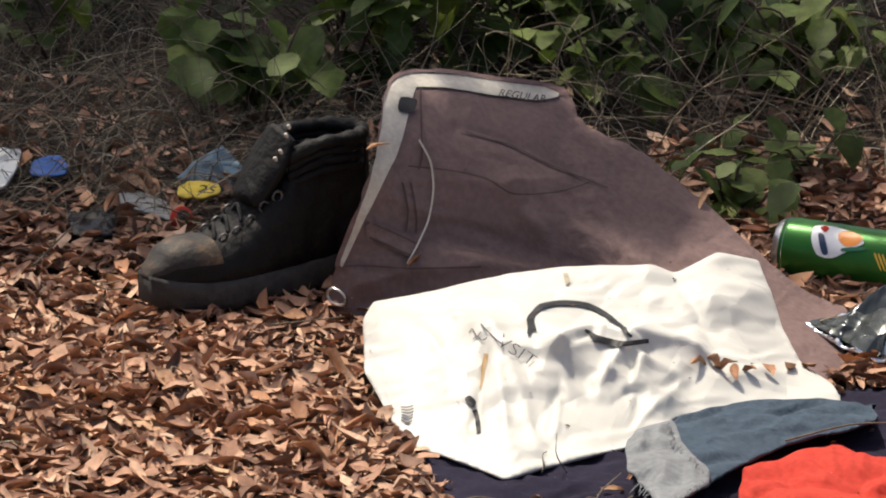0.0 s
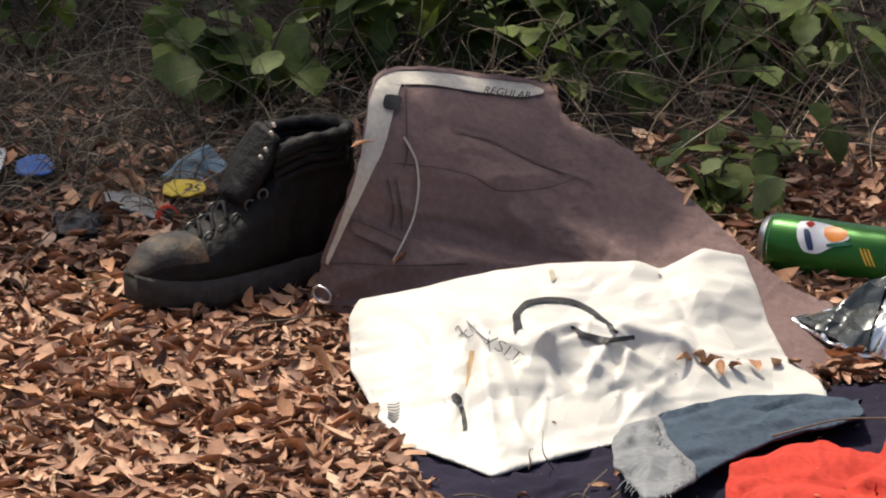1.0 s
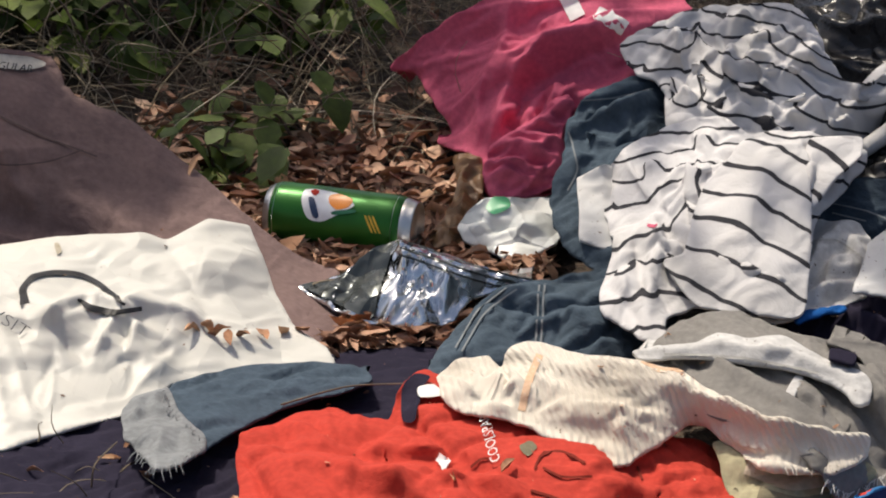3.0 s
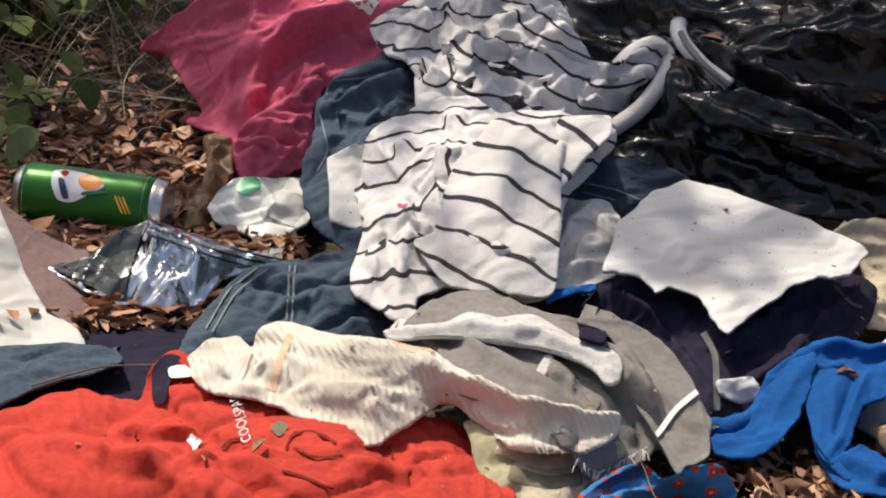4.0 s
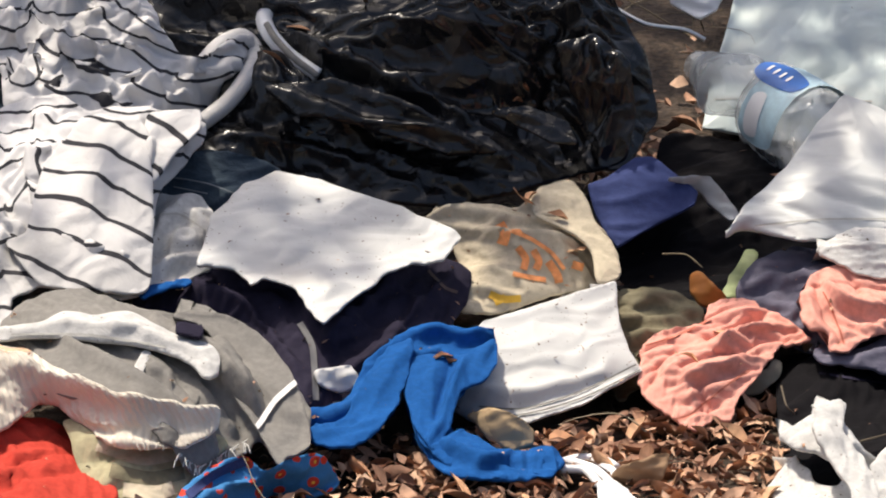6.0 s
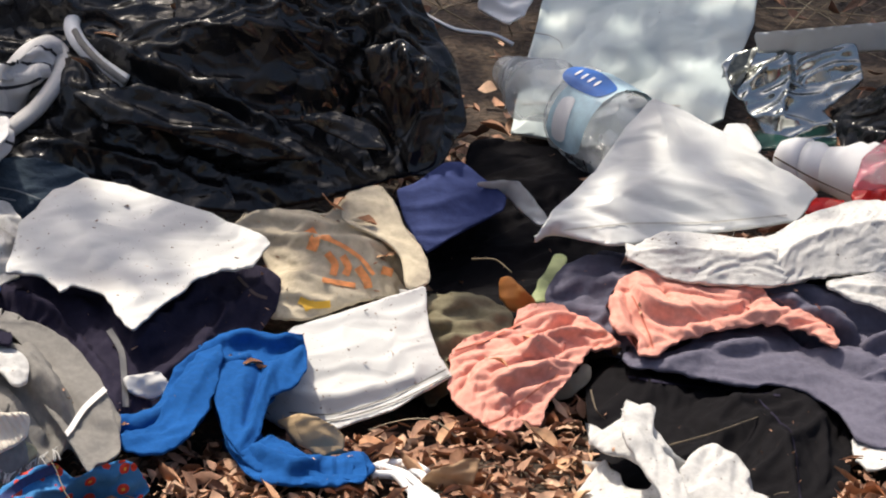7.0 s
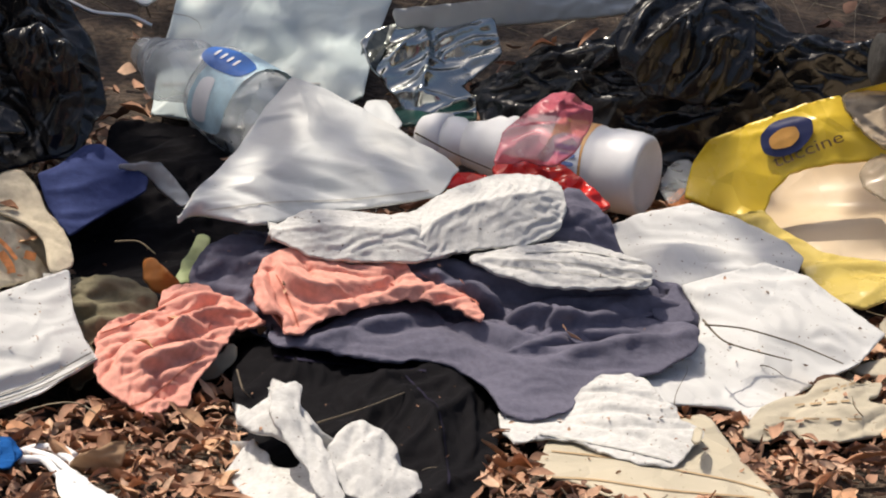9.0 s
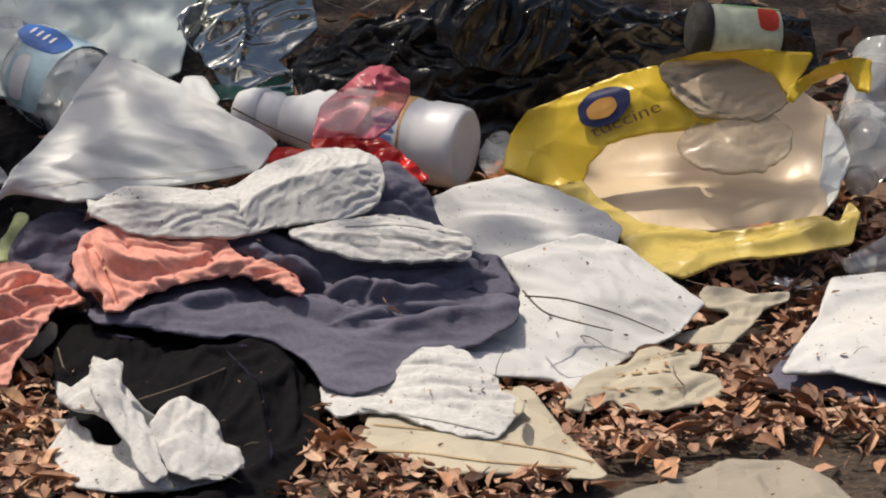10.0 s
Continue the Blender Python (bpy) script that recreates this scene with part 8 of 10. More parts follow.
for path in ([(0.803, -0.677, 0.017), (0.865, -0.697, 0.016), (0.912, -0.730, 0.016), (0.954, -0.759, 0.016), (0.990, -0.795, 0.016)], [(0.781, -0.751, 0.016), (0.834, -0.759, 0.016), (0.892, -0.788, 0.016), (0.971, -0.811, 0.016)]):
    kraft.band("folded_edge", path, 0.0015, M_CARD, off=0.0015)
# Rib lines in darker cotton; the grooves' shade is in the colour
for path in ([(0.596, -0.236, 0.107), (0.651, -0.250, 0.106), (0.702, -0.242, 0.107)], [(0.594, -0.262, 0.104), (0.659, -0.276, 0.103), (0.735, -0.292, 0.101)], [(0.609, -0.224, 0.109), (0.664, -0.232, 0.108), (0.704, -0.228, 0.108)], [(0.665, -0.319, 0.108), (0.730, -0.330, 0.107), (0.788, -0.317, 0.108)]):
    sock_a.band("rib", path, 0.001, M_RIB, off=0.001)
for path in ([(0.786, -0.336, 0.096), (0.839, -0.350, 0.095), (0.930, -0.375, 0.093)], [(0.799, -0.321, 0.098), (0.853, -0.329, 0.097), (0.937, -0.360, 0.094)], [(0.812, -0.303, 0.100), (0.869, -0.299, 0.100), (0.931, -0.331, 0.097)]):
    sock_b.band("rib", path, 0.001, M_RIB, off=0.001)


for path in ([(0.680, -0.490, 0.035), (0.700, -0.589, 0.032), (0.699, -0.722, 0.031), (0.691, -0.819, 0.031)], [(0.566, -0.444, 0.037), (0.629, -0.467, 0.036), (0.703, -0.482, 0.035)]):
    black_coat.band("seam", path, 0.002, M_NAVY, off=0.0015)
white_shirt.band("hem", [(0.595, -0.748, 0.051), (0.621, -0.698, 0.051), (0.635, -0.728, 0.051), (0.643, -0.777, 0.051)], 0.003, M_RIB, off=0.0015)
white_cloth.band("hem", [(0.795, -0.673, 0.032), (0.862, -0.713, 0.031), (0.905, -0.752, 0.031)], 0.0015, M_RIB, off=0.0015)
super_cloth.band("waistband", [(-0.025, -0.889, 0.041), (-0.001, -0.821, 0.041), (0.026, -0.779, 0.041)], 0.008, M_NAVYBLUE, "dark elastic waistband", off=0.003)
white_bag.band("bag_seam", [(0.516, -0.251, 0.126), (0.580, -0.228, 0.128), (0.653, -0.220, 0.129), (0.735, -0.196, 0.132)], 0.0015, M_RIB, off=0.0015)


# ---- boot ----
def loft(name, rings, mat, parent, label="", cap=True):
    bm = bmesh.new()
    vs = [[bm.verts.new(p) for p in r] for r in rings]
    for a, b in zip(vs, vs[1:]):
        for k in range(len(a)):
            bm.faces.new((a[k], a[(k + 1) % len(a)], b[(k + 1) % len(a)], b[k]))
    if cap:
        bm.faces.new(vs[0][::-1])
        bm.faces.new(vs[-1])
    bmesh.ops.recalc_face_normals(bm, faces=bm.faces)
    return part(name, bm, mat, parent, label)


def boot(heel, toe):
    heel, toe = Vector(heel), Vector(toe)
    d = toe - heel
    root = thing("work_boot", "worn black leather work boot with scuffed toe and loose laces", "boot")
    fx = d.normalized()
    fy = Vector((0, 0, 1)).cross(fx).normalized()
    fz = fx.cross(fy)
    root.matrix_world = Matrix.Translation(heel) @ Matrix((fx, fy, fz)).transposed().to_4x4()
    k = d.length / 0.30

    def half(l):  # half width of the sole along the boot
        t = l / 0.30
        return (0.034 + 0.014 * math.sin(math.pi * min(1, t * 0.95)) ** 1.5 * (0.4 + t)) * math.sqrt(max(0.02, 1 - max(0, (t - 0.74) / 0.27) ** 2.4)) * math.sqrt(max(0.08, 1 - max(0, (0.1 - t) / 0.11) ** 2))

    def top(l):  # height of the upper along the boot
        pts = [(0, 0.16), (0.085, 0.162), (0.11, 0.148), (0.14, 0.122), (0.17, 0.1), (0.195, 0.085), (0.22, 0.08), (0.25, 0.079), (0.272, 0.07), (0.29, 0.05), (0.30, 0.034)]
        for (a, ha), (b, hb) in zip(pts, pts[1:]):
            if l <= b:
                t = (l - a) / (b - a)
                return ha + (hb - ha) * (t * t * (3 - 2 * t))
        return pts[-1][1]
    soles, uppers = [], []
    n = 44
    for i in range(n + 1):
        l = 0.30 * i / n
        w = half(l) + 0.005
        lug = 0.004 if i % 4 < 2 else 0.0
        spring = 0.014 * max(0, (l - 0.2) / 0.1) ** 2
        soles.append([Vector((l * k, y * k, z * k)) for y, z in ((-w, spring + 0.012), (-w * 0.96, spring + lug), (w * 0.96, spring + lug), (w, spring + 0.012), (w * 1.0, spring + 0.032), (w * 0.9, spring + 0.036), (-w * 0.9, spring + 0.036), (-w * 1.0, spring + 0.032))])
        h, r = top(l), []
        for q in range(25):
            a = math.pi * q / 24
            c, s_ = math.cos(a), math.sin(a)
            shaft = max(0, min(1, (0.14 - l) / 0.05))
            ww = half(l) * (1 - 0.22 * s_ * shaft) * (1 + 0.04 * math.sin(17 * l * 10 + 5 * q * 0.2) * shaft)
            e = 0.62 if l < 0.2 else 0.75
            crease = -0.006 * math.exp(-((l - 0.198 + 0.02 * s_) / 0.006) ** 2) - 0.004 * math.exp(-((l - 0.212 + 0.01 * c) / 0.005) ** 2) + 0.0025 * math.sin(l * 210 + 4 * c) * math.exp(-((l - 0.13) / 0.05) ** 2) - 0.004 * math.exp(-((l - 0.09 - 0.03 * s_) / 0.005) ** 2)
            r.append(Vector((l * k, math.copysign(abs(c) ** e, c) * ww * k, (0.03 + spring + (h - 0.03) * abs(s_) ** e + crease * s_) * k)))
        uppers.append(r)
    loft("sole", soles, M_RUBBER, root, "dusty dark rubber sole")
    up = loft("upper", uppers, M_LEATHER, root, "")
    # toe cap: a scuffed shell over the toe
    cap_rings = []
    for i in range(32, n + 1):
        cap_rings.append([p * 1.0 + Vector((0.001, 0, 0.0012)) if 3 < q < 21 else p - Vector((0, 0, 0.001)) for q, p in enumerate(uppers[i])])
    loft("toe_cap", cap_rings, M_SUEDE, root, "brown scuffed toe", cap=False)
    # padded collar, tongue, laces and eyelets
    col = [Vector((x * k, y * k, z * k)) for x, y, z in ((0.118, 0.022, 0.158), (0.08, 0.034, 0.172), (0.03, 0.032, 0.17), (0.004, 0.0, 0.168), (0.03, -0.032, 0.17), (0.08, -0.034, 0.172), (0.118, -0.022, 0.158))]
    tube("padded_collar", col, 0.0085 * k, M_LEATHER, root, "padded black collar", 10, 10, lambda t: 1 + 0.12 * math.sin(t * 70) + 0.1 * math.sin(t * 23))
    for q in range(3):
        tube("collar_quilt", [p + Vector((0.004 * (p.x < 0.02), 0, -(0.011 + 0.011 * q) * k)) * 1.0 for p in col], 0.0052 * k, M_LEATHER, root, "", 8, 8, lambda t: 1 + 0.15 * math.sin(t * 55 + q))
    tong = []
    for i in range(14):
        t = i / 13
        x, z = 0.163 - 0.062 * t + 0.012 * t * t, 0.108 + 0.09 * t - 0.012 * t * t
        w = 0.026 + 0.008 * math.sin(math.pi * t)
        tong.append([Vector((x * k + dx * k, y * w * k, (z + 0.007 * (1 - y * y) - 0.006 * t * abs(y)) * k + dx * 0.3)) for dx, y in ((0.004, -1), (0.007, -0.5), (0.008, 0), (0.007, 0.5), (0.004, 1), (-0.005, 1), (-0.002, 0), (-0.005, -1))])
    loft("tongue", tong, M_LEATHER, root, "")
    inv = root.matrix_world.inverted()
    for p in [(-1.079, -0.335, 0.205), (-1.081, -0.335, 0.196), (-1.086, -0.335, 0.179), (-1.091, -0.335, 0.171)]:
        c = inv @ Vector(p)
        tube("tongue_stitch", [c, c + Vector((0.002, 0, 0.004))], 0.0017, M_LINING, root, "pale tag stitch", 6, 2)
    lace_m = plain("black_lace", (0.012, 0.012, 0.012), 0.8, bm=0.4)
    for q in range(5):
        l = 0.135 + 0.017 * q
        z = top(l) + 0.002
        w = 0.024 - 0.002 * q
        tube("lace", [Vector((l * k, -w * k, (z - 0.008) * k)), Vector(((l + 0.004) * k, 0, (z + 0.006) * k)), Vector(((l + 0.012) * k, w * k, (z - 0.008) * k))], 0.0024 * k, lace_m, root)
        for sgn in (-1, 1):
            c = Vector(((l + 0.002) * k, sgn * (w + 0.004) * k, (z - 0.008) * k))
            loop = [c + Vector((math.cos(a) * 0.0055, sgn * 0.001, math.sin(a) * 0.0055)) for a in np.linspace(0, 2 * math.pi, 9)]
            tube("eyelet", loop, 0.0014, M_HOOK, root, "dull steel lace hook", 6, 2)
    tube("loose_lace", [Vector((0.14 * k, -0.03 * k, 0.12 * k)), Vector((0.16 * k, -0.052 * k, 0.08 * k)), Vector((0.2 * k, -0.062 * k, 0.03 * k)), Vector((0.225 * k, -0.06 * k, 0.02 * k))], 0.0024 * k, lace_m, root)
    return root


boot((-1.019, -0.216, 0.040), (-1.203, -0.395, 0.019))


# ---- can, bottles, jar ----
def wrap(name, base, axis, r, pts, mat, parent, label="", n=5, off=0.0007):
    """A label on a round body: pts are (distance along, angle from the top towards the viewer in degrees)."""
    axis = Vector(axis).normalized()
    upv = (Vector((0, 0, 1)) - axis * axis.z).normalized()
    fro = axis.cross(upv)
    if fro.y > 0:
        fro = -fro
    line = smooth_loop([(h, a, 0) for h, a in pts], 6)[:, :2]
    mid = line.mean(0)
    bm = bmesh.new()

    def put(q):
        a = radians(q[1])
        return bm.verts.new(Vector(base) + axis * float(q[0]) + (upv * math.cos(a) + fro * math.sin(a)) * (r + off))
    c, prev = put(mid), None
    for s_ in range(1, n + 1):
        row = [put(mid + (q - mid) * s_ / n) for q in line]
        for i in range(len(row)):
            j = (i + 1) % len(row)
            bm.faces.new((c, row[i], row[j]) if prev is None else (prev[i], row[i], row[j], prev[j]))
        prev = row
    bmesh.ops.recalc_face_normals(bm, faces=bm.faces)
    return part(name, bm, mat, parent, label)


def can(a, b, r):
    a, b = Vector(a), Vector(b)
    L = (b - a).length
    root = thing("drink_can", "green aluminium drink can lying on leaves", "can")
    dent = lambda h, ang: 1 - 0.05 * math.exp(-((h - L * 0.55) / 0.02) ** 2) * max(0, math.cos(ang - 2.2))
    lathe("body", [(0.004, r * 0.86), (0.009, r * 0.97), (0.014, r)] + [(0.014 + (L - 0.03) * i / 12, r) for i in range(1, 12)] + [(L - 0.018, r), (L - 0.008, r * 0.9)], M_CANGREEN, root, a, b - a, squash=dent)
    lathe("base_rim", [(0.012, r * 0.99), (0.006, r * 0.92), (0.001, r * 0.84), (0.0, r * 0.8), (0.006, r * 0.72), (0.012, r * 0.3)], M_STEEL, root, a, b - a, "bare metal rim")
    lathe("lid", [(L - 0.02, r * 1.003), (L - 0.008, r * 0.91), (L - 0.002, r * 0.86), (L, r * 0.86), (L, r * 0.82), (L - 0.006, r * 0.78), (L - 0.006, r * 0.05)], M_STEEL, root, a, b - a, "bare aluminium lid")
    ax = b - a
    wrap("shield", a, ax, r, [(0.040, 24), (0.052, 16), (0.075, 22), (0.095, 44), (0.085, 60), (0.066, 82), (0.050, 80), (0.041, 52)], plain("label_white", (0.75, 0.76, 0.78), 0.35), root, "white shield on the can")
    wrap("fruit", a, ax, r, [(0.068, 30), (0.078, 24), (0.092, 34), (0.09, 50), (0.078, 58), (0.069, 46)], plain("label_orange", (0.75, 0.25, 0.03), 0.35), root, "orange fruit print", off=0.0012)
    wrap("red_star", a, ax, r, [(0.047, 26), (0.051, 18), (0.056, 25), (0.053, 35)], M_RED, root, "red star print", 3, off=0.0012)
    wrap("dark_bar", a, ax, r, [(0.047, 42), (0.053, 42), (0.061, 74), (0.055, 76)], plain("label_navy", (0.02, 0.04, 0.1), 0.35), root, "dark print bar", 3, off=0.0012)
    wrap("dark_bar", a, ax, r, [(0.075, 62), (0.096, 54), (0.097, 60), (0.076, 68)], plain("label_green", (0.02, 0.12, 0.06), 0.35), root, "dark print bar", 3, off=0.0012)
    for q in range(3):
        wrap("pale_bar", a, ax, r, [(0.108 + q * 0.004, 64), (0.110 + q * 0.004, 64), (0.118 + q * 0.004, 90), (0.116 + q * 0.004, 90)], M_YELLOWPRINT, root, "small pale print", 2)
    return root


can((-0.617, -0.120, 0.073), (-0.464, -0.148, 0.073), 0.031)


def white_bottle(a, b, r):
    a, b = Vector(a), Vector(b)
    L = (b - a).length
    root = thing("white_bottle", "white plastic bottle lying on its side", "bottle")
    lathe("body", [(L * 0.22, r * 0.55), (L * 0.28, r * 0.62), (L * 0.34, r * 0.8), (L * 0.37, r * 0.76), (L * 0.4, r * 0.86), (L * 0.44, r * 0.82), (L * 0.48, r * 0.98), (L * 0.55, r), (L * 0.78, r), (L * 0.8, r * 0.96), (L * 0.83, r * 0.96), (L * 0.85, r), (L * 0.95, r), (L * 0.985, r * 0.95), (L, r * 0.84), (L - 0.004, r * 0.72), (L - 0.008, r * 0.3)], M_WHITEPLASTIC, root, a, b - a)
    lathe("neck", [(L * 0.12, r * 0.56), (L * 0.15, r * 0.6), (L * 0.18, r * 0.6), (L * 0.2, r * 0.52), (L * 0.23, r * 0.55)], M_WHITEPLASTIC, root, a, b - a)
    lathe("cap", [(0, r * 0.35), (0.003, r * 0.48), (L * 0.06, r * 0.6), (L * 0.12, r * 0.64), (L * 0.125, r * 0.5)], M_WHITEPLASTIC, root, a, b - a, "white screw cap")
    wrap("orange_label", a, b - a, r, [(L * 0.62, -20), (L * 0.77, -20), (L * 0.77, 50), (L * 0.77, 130), (L * 0.62, 130), (L * 0.62, 50)], plain("label_apricot", (0.75, 0.42, 0.16), 0.5), root, "orange-edged label")
    wrap("white_panel", a, b - a, r, [(L * 0.63, 42), (L * 0.75, 40), (L * 0.755, 118), (L * 0.63, 120)], plain("label_pale", (0.65, 0.68, 0.75), 0.5), root, "pale label panel", off=0.0013)
    for q in range(5):
        wrap("blue_bar", a, b - a, r, [(L * 0.66, 52 + q * 11), (L * 0.74, 52 + q * 11), (L * 0.74, 57 + q * 11), (L * 0.66, 57 + q * 11)], plain("label_blue", (0.12, 0.2, 0.45), 0.5), root, "blue print bar", 2, off=0.002)
    return root


white_bottle((0.764, 0.023, 0.133), (0.981, -0.115, 0.128), 0.043)
red_strip = garment("red_film", "glossy red plastic film wrapped over a white bottle", "plastic film",
    [(0.814, -0.160, 0.146), (0.828, -0.135, 0.154), (0.850, -0.142, 0.150), (0.889, -0.151, 0.147), (0.913, -0.185, 0.133), (0.931, -0.196, 0.117), (0.911, -0.205, 0.111), (0.885, -0.186, 0.123), (0.852, -0.171, 0.135), (0.819, -0.167, 0.135)], M_REDFILM, dome=0.008, seed=311, drop=0.004, lift=0.06, folds=[(-30, 0.03, 0.005, "crumple")])
pink_film = garment("clear_film", "torn transparent pink film clinging to a bottle", "plastic film",
    [(0.814, -0.174, 0.154), (0.826, -0.146, 0.178), (0.847, -0.131, 0.194), (0.879, -0.105, 0.207), (0.893, -0.107, 0.212), (0.922, -0.106, 0.197), (0.919, -0.121, 0.181), (0.900, -0.152, 0.162), (0.877, -0.172, 0.150), (0.847, -0.162, 0.153)], M_PINKFILM, dome=0.012, seed=313, drop=0.004, lift=0.07, folds=[(30, 0.04, 0.007, "crumple")])
red_bit = garment("red_film", "scrap of glossy red film under a sheet", "plastic film",
    [(0.760, -0.180, 0.134), (0.772, -0.168, 0.145), (0.808, -0.162, 0.141), (0.813, -0.167, 0.130), (0.790, -0.169, 0.125)], M_REDFILM, dome=0.006, seed=315, lift=0.05, drop=0.004)


def clear_bottle(a, b, r, seed, label, blue=True):
    a, b = Vector(a), Vector(b)
    L = (b - a).length
    root = thing("plastic_bottle", label, "bottle")
    rng = random.Random(seed)
    dents = [(rng.uniform(0.15, 0.9) * L, rng.uniform(0, 6.28), rng.uniform(0.12, 0.4)) for _ in range(34)]

    def sq(h, ang):
        v = 1.0
        for hh, aa, dd in dents:
            v -= dd * (0.35 if blue and 0.42 < h / L < 0.72 else 1.25) * math.exp(-((h - hh) / 0.018) ** 2 - ((math.sin((ang - aa) / 2) * 2) / 0.6) ** 2)
        return max(v, 0.35)
    prof = [(0, r * 0.3), (L * 0.06, r * 0.34), (L * 0.1, r * 0.5), (L * 0.2, r * 0.85)] + [(L * (0.25 + 0.7 * i / 26), r * (1 - 0.035 * (i % 2))) for i in range(27)] + [(L * 0.98, r * 0.9), (L, r * 0.6)]
    lathe("body", prof, M_CLEAR, root, a, b - a, "crushed clear plastic", 48, sq)
    lathe("neck_ring", [(L * 0.055, r * 0.33), (L * 0.06, r * 0.42), (L * 0.075, r * 0.42), (L * 0.08, r * 0.36)], M_CLEAR, root, a, b - a, "clear neck ring", 24)
    if blue:
        lb = plain("label_sky", (0.5, 0.68, 0.76), 0.35, var=0.35, scale=35)
        wrap("label_band", a, b - a, r, [(L * 0.5, -80), (L * 0.68, -80), (L * 0.68, 0), (L * 0.68, 100), (L * 0.5, 100), (L * 0.5, 0)], lb, root, "pale blue label", 8, off=0.001)
        wrap("label_badge", a, b - a, r, [(L * 0.43, 12), (L * 0.52, -4), (L * 0.66, 8), (L * 0.65, 32), (L * 0.52, 38), (L * 0.44, 32)], plain("label_royal", (0.02, 0.11, 0.4), 0.3), root, "dark blue badge", 6, off=0.0015)
        for q in range(4):
            wrap("white_bar", a, b - a, r, [(L * (0.47 + 0.036 * q), 13), (L * (0.48 + 0.036 * q), 12), (L * (0.486 + 0.036 * q), 22), (L * (0.476 + 0.036 * q), 23)], M_WHITEPLASTIC, root, "white brand bar", 2, off=0.0025)
        wrap("white_panel", a, b - a, r, [(L * 0.52, 55), (L * 0.58, 50), (L * 0.6, 95), (L * 0.53, 98)], M_WHITEPLASTIC, root, "white label patch", 4, off=0.0018)
    return root


clear_bottle((0.490, 0.191, 0.178), (0.649, -0.058, 0.138), 0.052, 4, "crushed clear water bottle with pale blue label")
clear_bottle((1.388, -0.132, 0.089), (1.459, 0.033, 0.179), 0.045, 9, "crushed clear plastic bottle beside yellow packaging", False)
clear_bottle((1.341, -0.290, 0.051), (1.472, -0.234, 0.058), 0.028, 12, "small clear plastic cup on the leaves", False)


def jar(a, b, r):
    a, b = Vector(a), Vector(b)
    L = (b - a).length
    root = thing("jar", "small jar with green and red label on black plastic", "jar")
    lathe("body", [(L * 0.2, r * 0.93), (L * 0.25, r)] + [(L * (0.3 + 0.1 * i), r) for i in range(7)] + [(L * 0.98, r * 0.96), (L, r * 0.8)], plain("pale_label", (0.5, 0.55, 0.4), 0.4, var=0.3, scale=60), root, a, b - a)
    lathe("lid", [(0, r * 0.8), (0.003, r * 0.98), (L * 0.18, r * 1.02), (L * 0.2, r * 0.9)], M_RUBBER, root, a, b - a, "dark screw lid")
    wrap("red_panel", a, b - a, r, [(L * 0.72, 5), (L * 0.92, 5), (L * 0.92, 60), (L * 0.72, 60)], M_RED, root, "red label panel")
    wrap("green_panel", a, b - a, r, [(L * 0.3, -40), (L * 0.95, -40), (L * 0.95, 0), (L * 0.3, 0)], plain("label_leaf", (0.2, 0.4, 0.12), 0.4), root, "green label panel")
    return root


jar((1.213, -0.087, 0.245), (1.305, -0.083, 0.235), 0.028)

